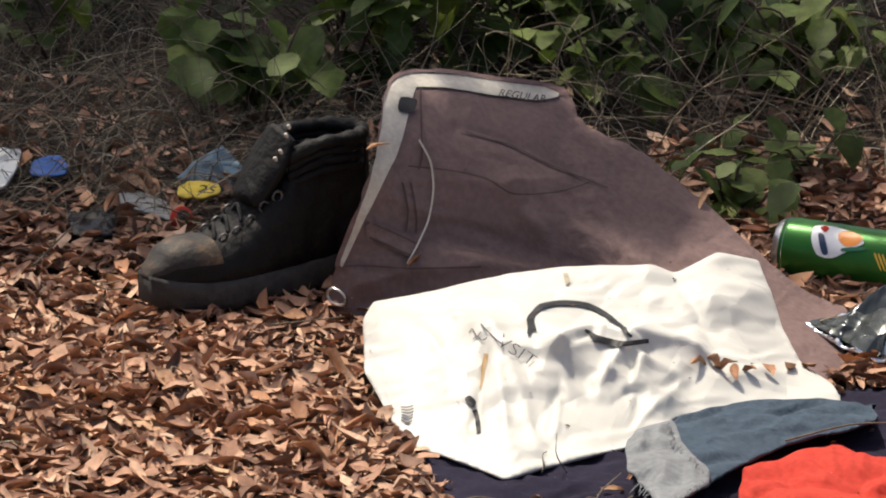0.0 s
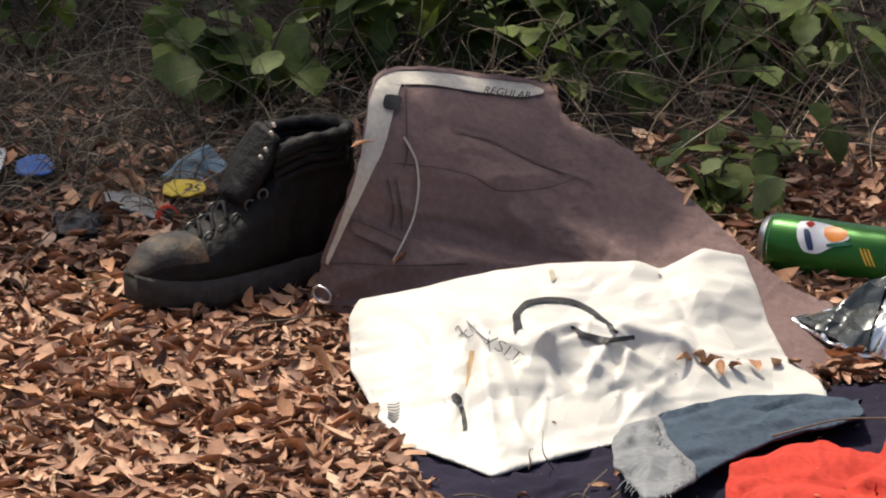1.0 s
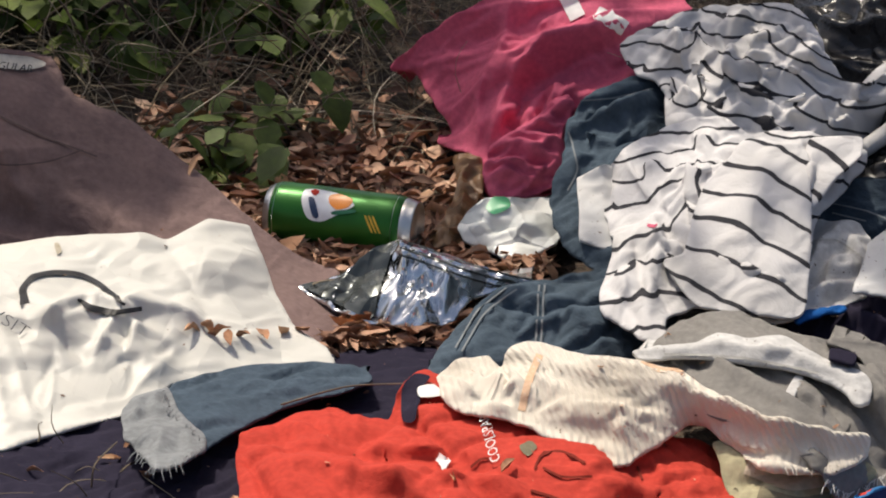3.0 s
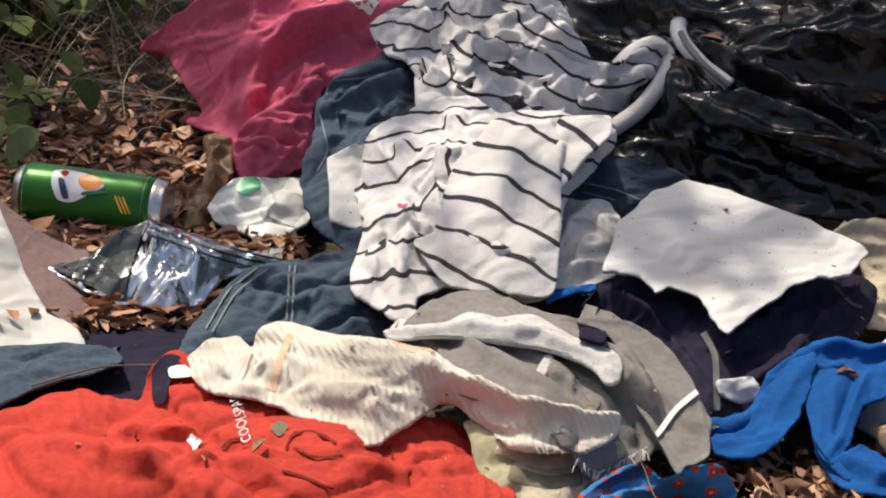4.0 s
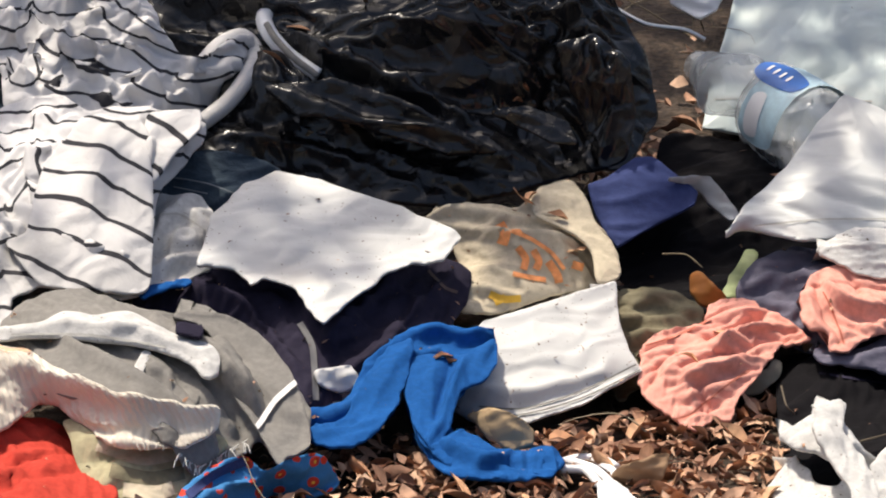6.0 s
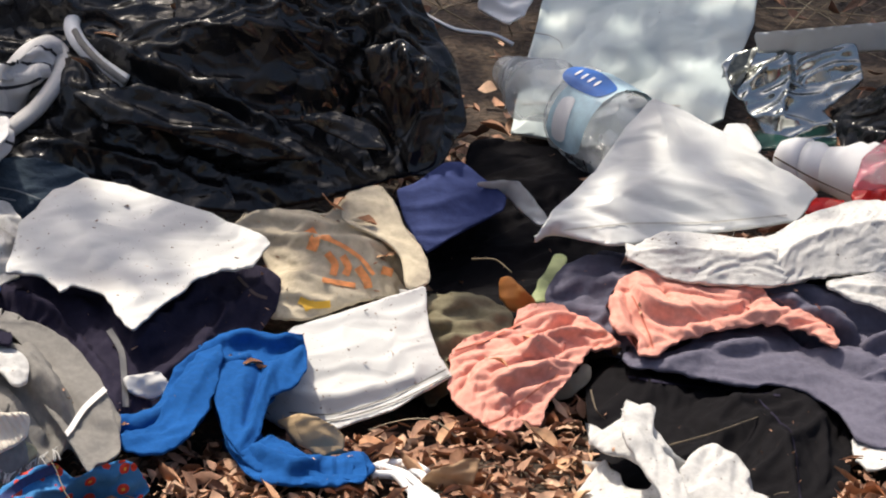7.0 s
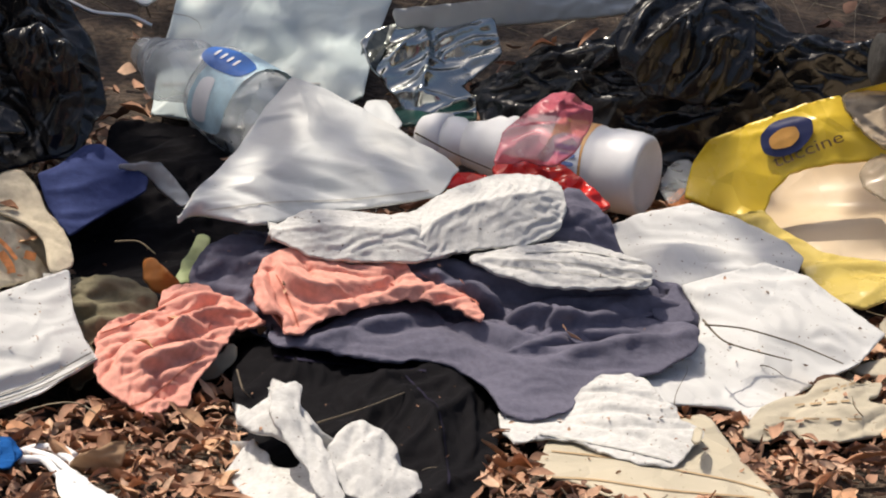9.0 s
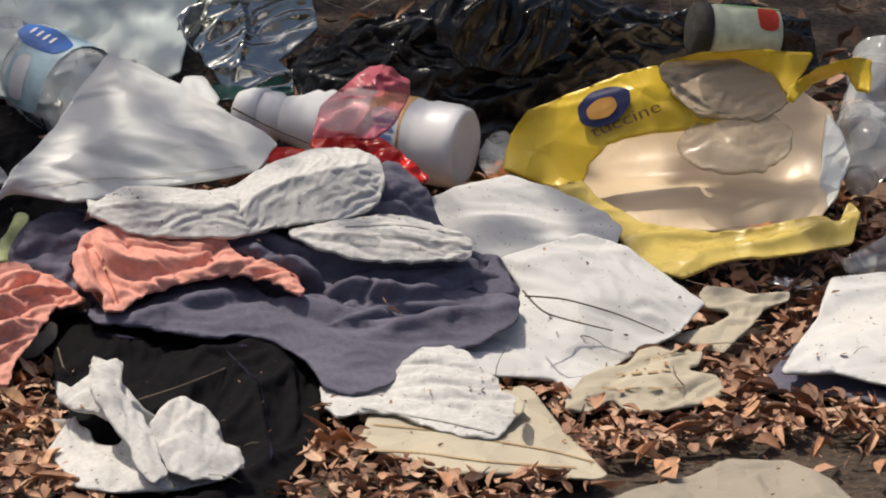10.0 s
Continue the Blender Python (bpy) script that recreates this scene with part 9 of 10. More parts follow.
# ---- small litter ----
scraps = [
    ("blue_film", "bluish clear plastic wrapper among dry grass", "wrapper", [(-1.255, -0.065, 0.067), (-1.237, -0.048, 0.084), (-1.213, -0.024, 0.097), (-1.188, -0.038, 0.080), (-1.198, -0.057, 0.063), (-1.231, -0.058, 0.060)], film("blue_tint_film", (0.28, 0.42, 0.5), rough=0.25, crease=30, alpha=0.8)),
    ("yellow_label", "yellow round label with dark print", "label", [(-1.237, -0.130, 0.075), (-1.232, -0.106, 0.077), (-1.216, -0.099, 0.078), (-1.198, -0.107, 0.077), (-1.192, -0.128, 0.075), (-1.205, -0.144, 0.073), (-1.225, -0.149, 0.072)], plain("label_yellow", (0.7, 0.52, 0.05), 0.5)),
    ("grey_sachet", "grey printed sachet lying in dry grass", "sachet", [(-1.308, -0.122, 0.060), (-1.286, -0.102, 0.063), (-1.251, -0.124, 0.060), (-1.230, -0.150, 0.057), (-1.232, -0.177, 0.054), (-1.262, -0.163, 0.056), (-1.291, -0.145, 0.058)], film("grey_film", (0.3, 0.31, 0.3), rough=0.3, crease=40)),
    ("white_scrap", "white plastic scrap lying in dry grass", "scrap", [(-1.476, -0.070, 0.077), (-1.445, -0.049, 0.079), (-1.423, -0.047, 0.079), (-1.413, -0.103, 0.073), (-1.412, -0.159, 0.066), (-1.445, -0.160, 0.066)], M_WRAP),
    ("blue_scrap", "blue plastic scrap lying in dry grass", "scrap", [(-1.405, -0.075, 0.071), (-1.393, -0.039, 0.075), (-1.368, -0.062, 0.073), (-1.366, -0.091, 0.069), (-1.394, -0.104, 0.068)], plain("blue_plastic", (0.03, 0.12, 0.4), 0.4)),
    ("black_scrap", "black plastic scrap lying among leaves", "scrap", [(-1.341, -0.174, 0.054), (-1.298, -0.153, 0.057), (-1.278, -0.189, 0.053), (-1.280, -0.233, 0.048), (-1.318, -0.236, 0.047)], M_BINBAG),
    ("kraft_scrap", "curled beige paper scrap on a blue garment", "scrap", [(0.228, -0.603, 0.037), (0.246, -0.616, 0.047), (0.266, -0.642, 0.052), (0.288, -0.664, 0.042), (0.288, -0.670, 0.032), (0.269, -0.649, 0.017), (0.248, -0.629, 0.022)], M_CARD),
    ("cardboard_roll", "rolled brown cardboard tube on bare earth", "cardboard", [(0.355, -0.711, 0.015), (0.367, -0.726, 0.031), (0.406, -0.718, 0.041), (0.403, -0.729, 0.021), (0.392, -0.719, 0.011), (0.367, -0.715, 0.011)], plain("brown_card", (0.32, 0.2, 0.11), 0.8)),
    ("white_scrap", "torn white plastic scrap on leaves", "scrap", [(0.344, -0.731, 0.015), (0.360, -0.723, 0.015), (0.377, -0.771, 0.015), (0.396, -0.818, 0.015), (0.377, -0.834, 0.015), (0.348, -0.818, 0.015)], M_WHITEPLASTIC),
    ("pale_gauze", "thin pale gauze strip beside indigo cloth", "gauze", [(0.439, -0.132, 0.139), (0.466, -0.121, 0.141), (0.486, -0.113, 0.137), (0.501, -0.119, 0.121), (0.516, -0.124, 0.100), (0.507, -0.131, 0.097), (0.488, -0.114, 0.106), (0.473, -0.106, 0.122)], M_PAPERTHIN),
    ("white_tissue", "white tissue scrap beside a salmon cloth", "tissue", [(0.086, -0.508, 0.044), (0.123, -0.504, 0.049), (0.134, -0.516, 0.034), (0.113, -0.512, 0.024), (0.092, -0.519, 0.034)], M_PAPER),
    ("stone_scrap", "grey wooden scrap beneath a salmon cloth", "wood", [(0.493, -0.451, 0.017), (0.505, -0.459, 0.036), (0.530, -0.438, 0.047), (0.534, -0.449, 0.037), (0.512, -0.455, 0.018)], plain("grey_wood", (0.25, 0.23, 0.18), 0.9)),
    ("white_card", "long white card strip behind foil packet", "card", [(0.745, 0.127, 0.240), (0.818, 0.136, 0.246), (0.983, 0.172, 0.255), (1.066, 0.195, 0.258), (1.064, 0.173, 0.235), (0.985, 0.171, 0.225), (0.822, 0.155, 0.213), (0.751, 0.135, 0.221)], M_PAPERTHIN),
    ("white_scrap", "white plastic scrap behind a bin bag", "scrap", [(0.459, 0.181, 0.246), (0.470, 0.177, 0.266), (0.514, 0.181, 0.266), (0.508, 0.168, 0.245), (0.488, 0.164, 0.234)], M_WHITEPLASTIC),
    ("foil_strip", "thin bluish foil strip on leaves", "foil", [(1.249, -0.280, 0.036), (1.271, -0.272, 0.037), (1.315, -0.293, 0.035), (1.308, -0.313, 0.033), (1.275, -0.304, 0.034)], M_FOIL),
    ("blue_edge", "blue cloth edge peeping from under white paper", "cloth", [(-0.079, -0.404, 0.085), (-0.062, -0.384, 0.087), (-0.033, -0.366, 0.088), (-0.029, -0.380, 0.087), (-0.062, -0.409, 0.085), (-0.075, -0.424, 0.083)], M_BLUE),
    ("orange_peel", "orange plastic scrap beside yellow packaging", "scrap", [(1.004, -0.104, 0.103), (1.023, -0.081, 0.105), (1.030, -0.104, 0.103), (1.017, -0.132, 0.099), (1.003, -0.128, 0.100)], M_ORANGE),
    ("clear_film", "clear crumpled film beside yellow packaging", "plastic film", [(0.996, -0.114, 0.111), (1.012, -0.053, 0.119), (1.035, -0.025, 0.122), (1.039, -0.053, 0.119), (1.024, -0.107, 0.112), (1.003, -0.145, 0.108)], M_CLEAR),
    ("green_bag", "dark green plastic scrap under foil packet", "scrap", [(0.742, 0.094, 0.136), (0.763, 0.120, 0.139), (0.796, 0.102, 0.137), (0.838, 0.101, 0.137), (0.816, 0.065, 0.132), (0.756, 0.060, 0.132)], plain("bottle_green", (0.01, 0.05, 0.04), 0.3)),
    ("round_card", "pale round card beside a clear bottle", "card", [(0.702, 0.013, 0.156), (0.712, 0.053, 0.161), (0.733, 0.055, 0.161), (0.741, -0.016, 0.153), (0.732, -0.032, 0.151), (0.710, -0.021, 0.152)], M_PAPERTHIN),
    ("kraft_scrap", "small torn kraft scrap on a white cloth", "scrap", [(0.926, -0.712, 0.041), (0.937, -0.678, 0.042), (0.942, -0.686, 0.042), (0.934, -0.720, 0.041), (0.923, -0.736, 0.041)], M_KRAFT),
]
made = {}
for k, (nm, lb, cat, edge, mt) in enumerate(scraps):
    made[nm] = garment(nm, lb, cat, edge, mt, dome=0.006, seed=320 + k, lift=0.02 if edge[0][0] > -1.1 else -0.015, drop=0.004, cell=0.0025, folds=[(30 + 40 * k, 0.03, 0.003, "crumple")])
made["yellow_label"].words("number", "25", [(-1.217, -0.134, 0.074)][0], [(-1.200, -0.136, 0.074)][0], 0.008, M_INK)
fork = thing("white_cutlery", "broken white plastic cutlery on bare earth", "cutlery")
for path in ([(0.308, -0.688, 0.017), (0.328, -0.671, 0.018), (0.351, -0.672, 0.018), (0.363, -0.691, 0.017)], [(0.311, -0.701, 0.017), (0.334, -0.703, 0.017), (0.344, -0.741, 0.017), (0.357, -0.776, 0.017)], [(0.322, -0.681, 0.018), (0.342, -0.697, 0.017), (0.356, -0.740, 0.017), (0.370, -0.783, 0.017)], [(0.343, -0.676, 0.018), (0.358, -0.701, 0.017), (0.361, -0.720, 0.017)]):
    tube("prong", path, 0.0042, M_WHITEPLASTIC, fork, "", 8, 6)
redlid = thing("bottle_cap", "red-rimmed black plastic cap in dry grass", "cap")
lathe("rim", [(0, 0.011), (0.003, 0.012), (0.008, 0.0125), (0.01, 0.011)], M_RED, redlid, (-1.227, -0.157, 0.051), (0.6, -0.6, 0.4), "red rim")
lathe("disc", [(0.002, 0.004), (0.0085, 0.01), (0.0105, 0.008)], M_RUBBER, redlid, (-1.227, -0.157, 0.051), (0.6, -0.6, 0.4), "black middle")
straw = thing("white_hanger", "white bent plastic handle sticking out of a bin bag", "handle")
tube("rod", [(0.037, 0.036, 0.259), (0.033, 0.019, 0.252), (0.041, -0.001, 0.240), (0.061, -0.016, 0.223), (0.089, -0.028, 0.207)], 0.0085, M_WHITEPLASTIC, straw, "", 10)
tube("groove", [(0.036, -0.007, 0.254), (0.045, -0.026, 0.244), (0.064, -0.040, 0.228), (0.089, -0.048, 0.212)], 0.0035, M_GREY, straw, "grey groove", 8)
tagged(tube("wire", [(0.377, 0.107, 0.268), (0.400, 0.095, 0.256), (0.429, 0.083, 0.245), (0.467, 0.087, 0.240), (0.489, 0.087, 0.230)], 0.0026, M_STEEL), "pale bent wire behind a bin bag", "wire")


def zip_edge():
    for off in range(5):
        pts = [tuple(np.array(p) + np.array([0, 0, -0.0035 * off])) for p in [(-0.467, -0.269, 0.092), (-0.434, -0.276, 0.085), (-0.394, -0.280, 0.075), (-0.366, -0.280, 0.069), (-0.335, -0.276, 0.063)]]
        foil.band("zip_rib", pts, 0.002, M_FOIL if off % 2 else M_FOILDARK, "ribbed zip edge", off=0.004)


zip_edge()


# ---- dead leaves ----
def leaf_grid(rng, n, length, width):
    """n curled blades as arrays: (n, 15, 3) before placing."""
    t = np.repeat(np.array([0, 0.25, 0.5, 0.75, 1.0]), 3)
    side = np.tile(np.array([-1, 0, 1.0]), 5)
    wide = np.repeat(np.array([0.1, 0.8, 1.0, 0.68, 0.03]), 3)
    L = length * rng.uniform(0.55, 1.25, (n, 1))
    W = width * rng.uniform(0.6, 1.3, (n, 1))
    x = (t - 0.5) * L
    curl = rng.uniform(-0.2, 1.5, (n, 1))
    bend = rng.uniform(-0.9, 0.9, (n, 1))
    twist = rng.uniform(-0.8, 0.8, (n, 1))
    y = side * wide * W / 2 * np.cos(curl * 0.9)
    z = np.abs(side) * wide * W / 2 * np.sin(curl) + bend * L * (t - 0.5) ** 2 + twist * side * wide * W * 0.5 * (t - 0.5)
    z = z + rng.normal(0, 0.06, (n, 15)) * W
    y = y + rng.uniform(-0.25, 0.25, (n, 1)) * L * (t - 0.5) ** 2 * 2
    return np.stack([x, y, z], -1)


LEAF_FACES = [(r * 3 + c, (r + 1) * 3 + c, (r + 1) * 3 + c + 1, r * 3 + c + 1) for r in range(4) for c in range(2)]


def turn(rng, pts, tilt):
    n = len(pts)
    a, b, c = rng.uniform(0, 2 * np.pi, n), rng.normal(0, tilt, n), rng.normal(0, tilt, n)
    one, zero = np.ones(n), np.zeros(n)
    Rz = np.stack([np.cos(a), -np.sin(a), zero, np.sin(a), np.cos(a), zero, zero, zero, one], -1).reshape(n, 3, 3)
    Rx = np.stack([one, zero, zero, zero, np.cos(b), -np.sin(b), zero, np.sin(b), np.cos(b)], -1).reshape(n, 3, 3)
    Ry = np.stack([np.cos(c), zero, np.sin(c), zero, one, zero, -np.sin(c), zero, np.cos(c)], -1).reshape(n, 3, 3)
    return np.einsum("nij,nkj->nki", Rz @ Rx @ Ry, pts)


def scatter_mesh(name, blades, mat, label, category, faces=LEAF_FACES):
    n, k = blades.shape[:2]
    f = (np.array(faces)[None] + (np.arange(n) * k)[:, None, None]).reshape(-1, len(faces[0]))
    me = bpy.data.meshes.new(name)
    me.from_pydata(blades.reshape(-1, 3).tolist(), [], f.tolist())
    return tagged(link(name, me, mat), label, category, kind="stuff")


rng = np.random.RandomState(7)


def strew(n, x0, x1, y0, y1, pile, size=0.034, tilt=0.34):
    b = turn(rng, leaf_grid(rng, n, size, size * 0.45), tilt)
    x, y = rng.uniform(x0, x1, n), rng.uniform(y0, y1, n)
    z = bank(y) + 0.006 + pile * rng.rand(n)
    return b + np.stack([x, y, z], -1)[:, None, :]


def uncovered(b):
    """Drops the blades that would lie under a sheet."""
    x, y = b[:, :, 0].mean(1), b[:, :, 1].mean(1)
    keep = np.ones(len(b), bool)
    for poly in FOOTPRINTS:
        near = (x > poly[:, 0].min()) & (x < poly[:, 0].max()) & (y > poly[:, 1].min()) & (y < poly[:, 1].max())
        idx = np.where(near & keep)[0]
        ins = np.zeros(len(idx), bool)
        for (ax, ay), (bx, by) in zip(poly, np.roll(poly, -1, 0)):
            c = (ay > y[idx]) != (by > y[idx])
            ins ^= c & (x[idx] < (bx - ax) * (y[idx] - ay) / ((by - ay) + 1e-12) + ax)
        keep[idx[ins]] = False
    return b[keep]


litter = uncovered(np.concatenate([strew(5500, -1.75, -0.3, -1.15, 0.0, 0.003, 0.042, 0.14), strew(2500, 0.0, 1.75, -0.75, 0.0, 0.003, 0.04, 0.14), strew(7500, -1.75, -0.3, -1.15, 0.2, 0.015), strew(15000, -1.75, -0.3, -1.15, 0.1, 0.012, 0.02, 0.4), strew(5200, -1.75, 1.75, -1.1, 0.35, 0.012), strew(9000, -0.3, 1.75, -1.1, 0.2, 0.014, 0.023, 0.5), strew(9000, -0.3, 1.75, -1.1, 0.2, 0.012, 0.014, 0.6), strew(1100, -1.8, 1.8, 0.2, 1.5, 0.02, 0.032, 0.8), strew(1100, 0.85, 1.75, -0.62, 0.0, 0.02)]))
# the worn earth beside the far papers is nearly bare
bare = (litter[:, :, 0].mean(1) > 0.95) & (litter[:, :, 1].mean(1) < ((1.213, -0.730, 0.001))[1] + 0.03 * np.sin(litter[:, 0, 0] * 17))
litter = litter[~bare | (rng.rand(len(litter)) < 0.1)]
# fewer leaves in the tangled grass behind the boot
tangle = (litter[:, :, 0].mean(1) < -0.78) & (litter[:, :, 1].mean(1) > -0.17 + 0.05 * np.sin(litter[:, 0, 0] * 23))
litter = litter[~tangle | (rng.rand(len(litter)) < 0.22)]
scatter_mesh("leaf_litter", litter, M_DEADLEAF, "dry brown fallen leaves covering the verge", "leaves")
shapes = []
for k in range(12):
    me = bpy.data.meshes.new("leaf")
    me.from_pydata(turn(rng, leaf_grid(rng, 1, 0.042, 0.02), 0.35)[0].tolist(), [], LEAF_FACES)
    me.shade_smooth()
    me.materials.append(M_DEADLEAFOBJ)
    shapes.append(me)


def single_leaf(p, k, parent=None, size=1.0):
    ob = new("leaf", shapes[k % 12])
    ob.matrix_world = pose(p[0], p[1], p[2], rng.uniform(-12, 12), rng.uniform(-12, 12), rng.uniform(0, 360)) @ Matrix.Scale(size, 4)
    if parent:
        ob.parent = parent
    return ob


def bare(n, x0, x1, y0, y1):
    """Open spots of the ground."""
    p = np.stack([rng.uniform(x0, x1, n), rng.uniform(y0, y1, n), np.zeros(n)], -1)
    return uncovered(p[:, None, :])[:, 0]


for k, p in enumerate(np.concatenate([bare(260, -1.5, -0.45, -0.85, 0.05), bare(260, 0.1, 1.55, -0.85, -0.2)])):
    single_leaf((p[0], p[1], float(bank(p[1])) + 0.018), k, GROUND)
# leaves caught on the clothes
for k, (sh, p) in enumerate([(trousers, q) for q in [(-1.001, -0.161, 0.136), (-0.949, -0.437, 0.108), (-0.693, -0.092, 0.144)]] + [(paper_bag, q) for q in [(-0.643, -0.435, 0.038), (-0.621, -0.440, 0.037), (-0.598, -0.443, 0.037), (-0.580, -0.441, 0.037), (-0.562, -0.428, 0.038), (-0.548, -0.417, 0.039), (-0.608, -0.455, 0.036), (-0.631, -0.424, 0.038)]]
                            + [(navy_under, q) for q in [(-0.741, -0.836, 0.016), (-0.677, -0.787, 0.016), (-0.639, -0.834, 0.016), (-0.666, -0.726, 0.016), (-0.518, -0.438, 0.022), (-0.552, -0.430, 0.023), (-0.588, -0.407, 0.025)]] + [(faded_navy, q) for q in [(0.757, -0.430, 0.058), (0.844, -0.444, 0.057), (0.777, -0.535, 0.053), (0.555, -0.550, 0.053)]]
                            + [(bin_bag, q) for q in [(0.303, -0.032, 0.201), (0.293, -0.065, 0.197), (0.068, 0.102, 0.217), (0.138, 0.177, 0.226), (0.045, 0.017, 0.207)]] + [(blue, q) for q in [(0.204, -0.494, 0.055), (0.209, -0.518, 0.054)]] + [(beige_bag, q) for q in [(0.297, -0.149, 0.117), (0.323, -0.198, 0.112), (0.285, -0.158, 0.116), (0.342, -0.283, 0.102)]]
                            + [(red_shirt, q) for q in [(-0.312, -0.826, 0.051), (-0.356, -0.870, 0.051)]] + [(salmon_a, q) for q in [(0.441, -0.501, 0.064), (0.473, -0.436, 0.068)]] + [(bin_bag_b, q) for q in [(0.907, 0.151, 0.223), (0.939, 0.118, 0.219), (0.890, 0.117, 0.219)]]):
    lf = single_leaf(sh.on(p, 0.006), k, None, 0.62)
    tagged(lf, "dry brown leaf fallen on the pile", "leaf", "leaves fallen on the pile")


# crumbled leaf and dirt lying on the cloth and paper
crumbs = []
for sh, n in ((blue, 34), (faded_navy, 30), (black_coat, 34), (white_cloth, 26), (white_shirt, 26), (kraft, 24), (knit, 22), (napkin_b, 22), (white_pad, 16), (beige_bag, 26), (navy_jacket, 30), (navy_under, 40), (red_shirt, 24), (polo, 20), (napkin, 14), (printed_paper, 20), (right_paper, 14), (salmon_a, 12), (salmon_b, 10), (trousers, 12), (paper_bag, 12), (black_under, 24), (front_paper, 26)):
    cells = np.argwhere(sh.inside)
    at_ = sh.grid[tuple(cells[rng.choice(len(cells), n)].T)] + np.array([0, -0.001, 0.0015])
    small = rng.uniform(0.12, 0.5, (n, 1, 1)) ** 1.5
    crumbs.append(turn(rng, leaf_grid(rng, n, 0.03, 0.014), 0.5) * small * 0.85 + at_[:, None, :])
scatter_mesh("leaf_crumbs", np.concatenate(crumbs), M_DEADLEAF, "crumbs of dry leaf strewn over clothes and papers", "leaf crumbs")


# ---- dry grass, brambles ----
def grass(name, n, box, length, label, seed, rad=0.0012, up=1.0):
    """Dry stalks: thin three-sided bent rods."""
    r = np.random.RandomState(seed)
    x0, x1, y0, y1 = box
    seg = 7
    V, F = [], []
    for i in range(n):
        x, y = r.uniform(x0, x1), r.uniform(y0, y1)
        p = np.array([x, y, float(bank(y)) + r.uniform(0, 0.02)])
        a, lean = r.uniform(0, 2 * np.pi), r.uniform(0.25, 1.35) / up
        d = np.array([np.cos(a) * np.sin(lean), np.sin(a) * np.sin(lean), np.cos(lean)])
        L = length * r.uniform(0.4, 1.3)
        sag = r.uniform(0.4, 2.2)
        w = rad * r.uniform(0.7, 1.8)
        base = len(V)
        for s_ in range(seg + 1):
            t = s_ / seg
            q = p + d * L * t + np.array([0.06 * L * np.sin(5 * t + i), 0, -sag * L * 0.35 * t * t])
            q[2] = max(q[2], float(bank(q[1])) + 0.004)
            for c in range(3):
                an = c * 2.094
                V.append(tuple(q + np.array([np.cos(an), 0.5 * np.sin(an), np.sin(an)]) * w * (1 - 0.7 * t)))
        for s_ in range(seg):
            for c in range(3):
                F.append((base + s_ * 3 + c, base + s_ * 3 + (c + 1) % 3, base + s_ * 3 + 3 + (c + 1) % 3, base + s_ * 3 + 3 + c))
    me = bpy.data.meshes.new(name)
    me.from_pydata(V, [], F)
    return tagged(link(name, me, M_STRAW), label, "grass", kind="stuff")


grass("dry_grass", 1700, (-1.75, -0.75, -0.05, 1.3), 0.24, "tangled dry grass stalks on the bank", 3, 0.00062)
grass("dry_grass", 1500, (-1.72, -1.08, -0.2, 0.35), 0.13, "short dry grass matted behind the boot", 8, 0.0006, 0.72)
grass("dry_grass", 1900, (-0.75, 0.12, 0.12, 1.1), 0.22, "tangled dry grass stalks on the bank", 4, 0.0006)
grass("dry_grass", 1300, (-1.2, 1.7, 0.5, 1.7), 0.3, "tangled dry grass stalks on the bank", 5, 0.0007)
grass("dry_twigs", 260, (-1.6, 1.6, -0.9, 0.1), 0.09, "thin dry twigs among the leaves", 6, 0.0007, 0.6)


def serrate(rng_, n, size):
    """Toothed bramble leaflets: (n, 21, 3)."""
    rows = 7
    t = np.repeat(np.linspace(0, 1, rows), 3)
    side = np.tile(np.array([-1, 0, 1.0]), rows)
    wide = np.repeat(np.array([0.12, 0.72, 0.82, 1.0, 0.72, 0.55, 0.02]), 3)
    L = size * rng_.uniform(0.6, 1.25, (n, 1))
    droop = rng_.uniform(-0.1, 0.5, (n, 1))
    fold = rng_.uniform(0.0, 0.35, (n, 1))
    x = (t + np.abs(side) * -0.05) * L
    y = side * wide * L * 0.42
    z = np.abs(side) * wide * L * 0.42 * fold - droop * L * t * t + rng_.normal(0, 0.012, (n, 21)) * L
    return np.stack([x, y, z], -1)


SER_FACES = [(r * 3 + c, (r + 1) * 3 + c, (r + 1) * 3 + c + 1, r * 3 + c + 1) for r in range(6) for c in range(2)]


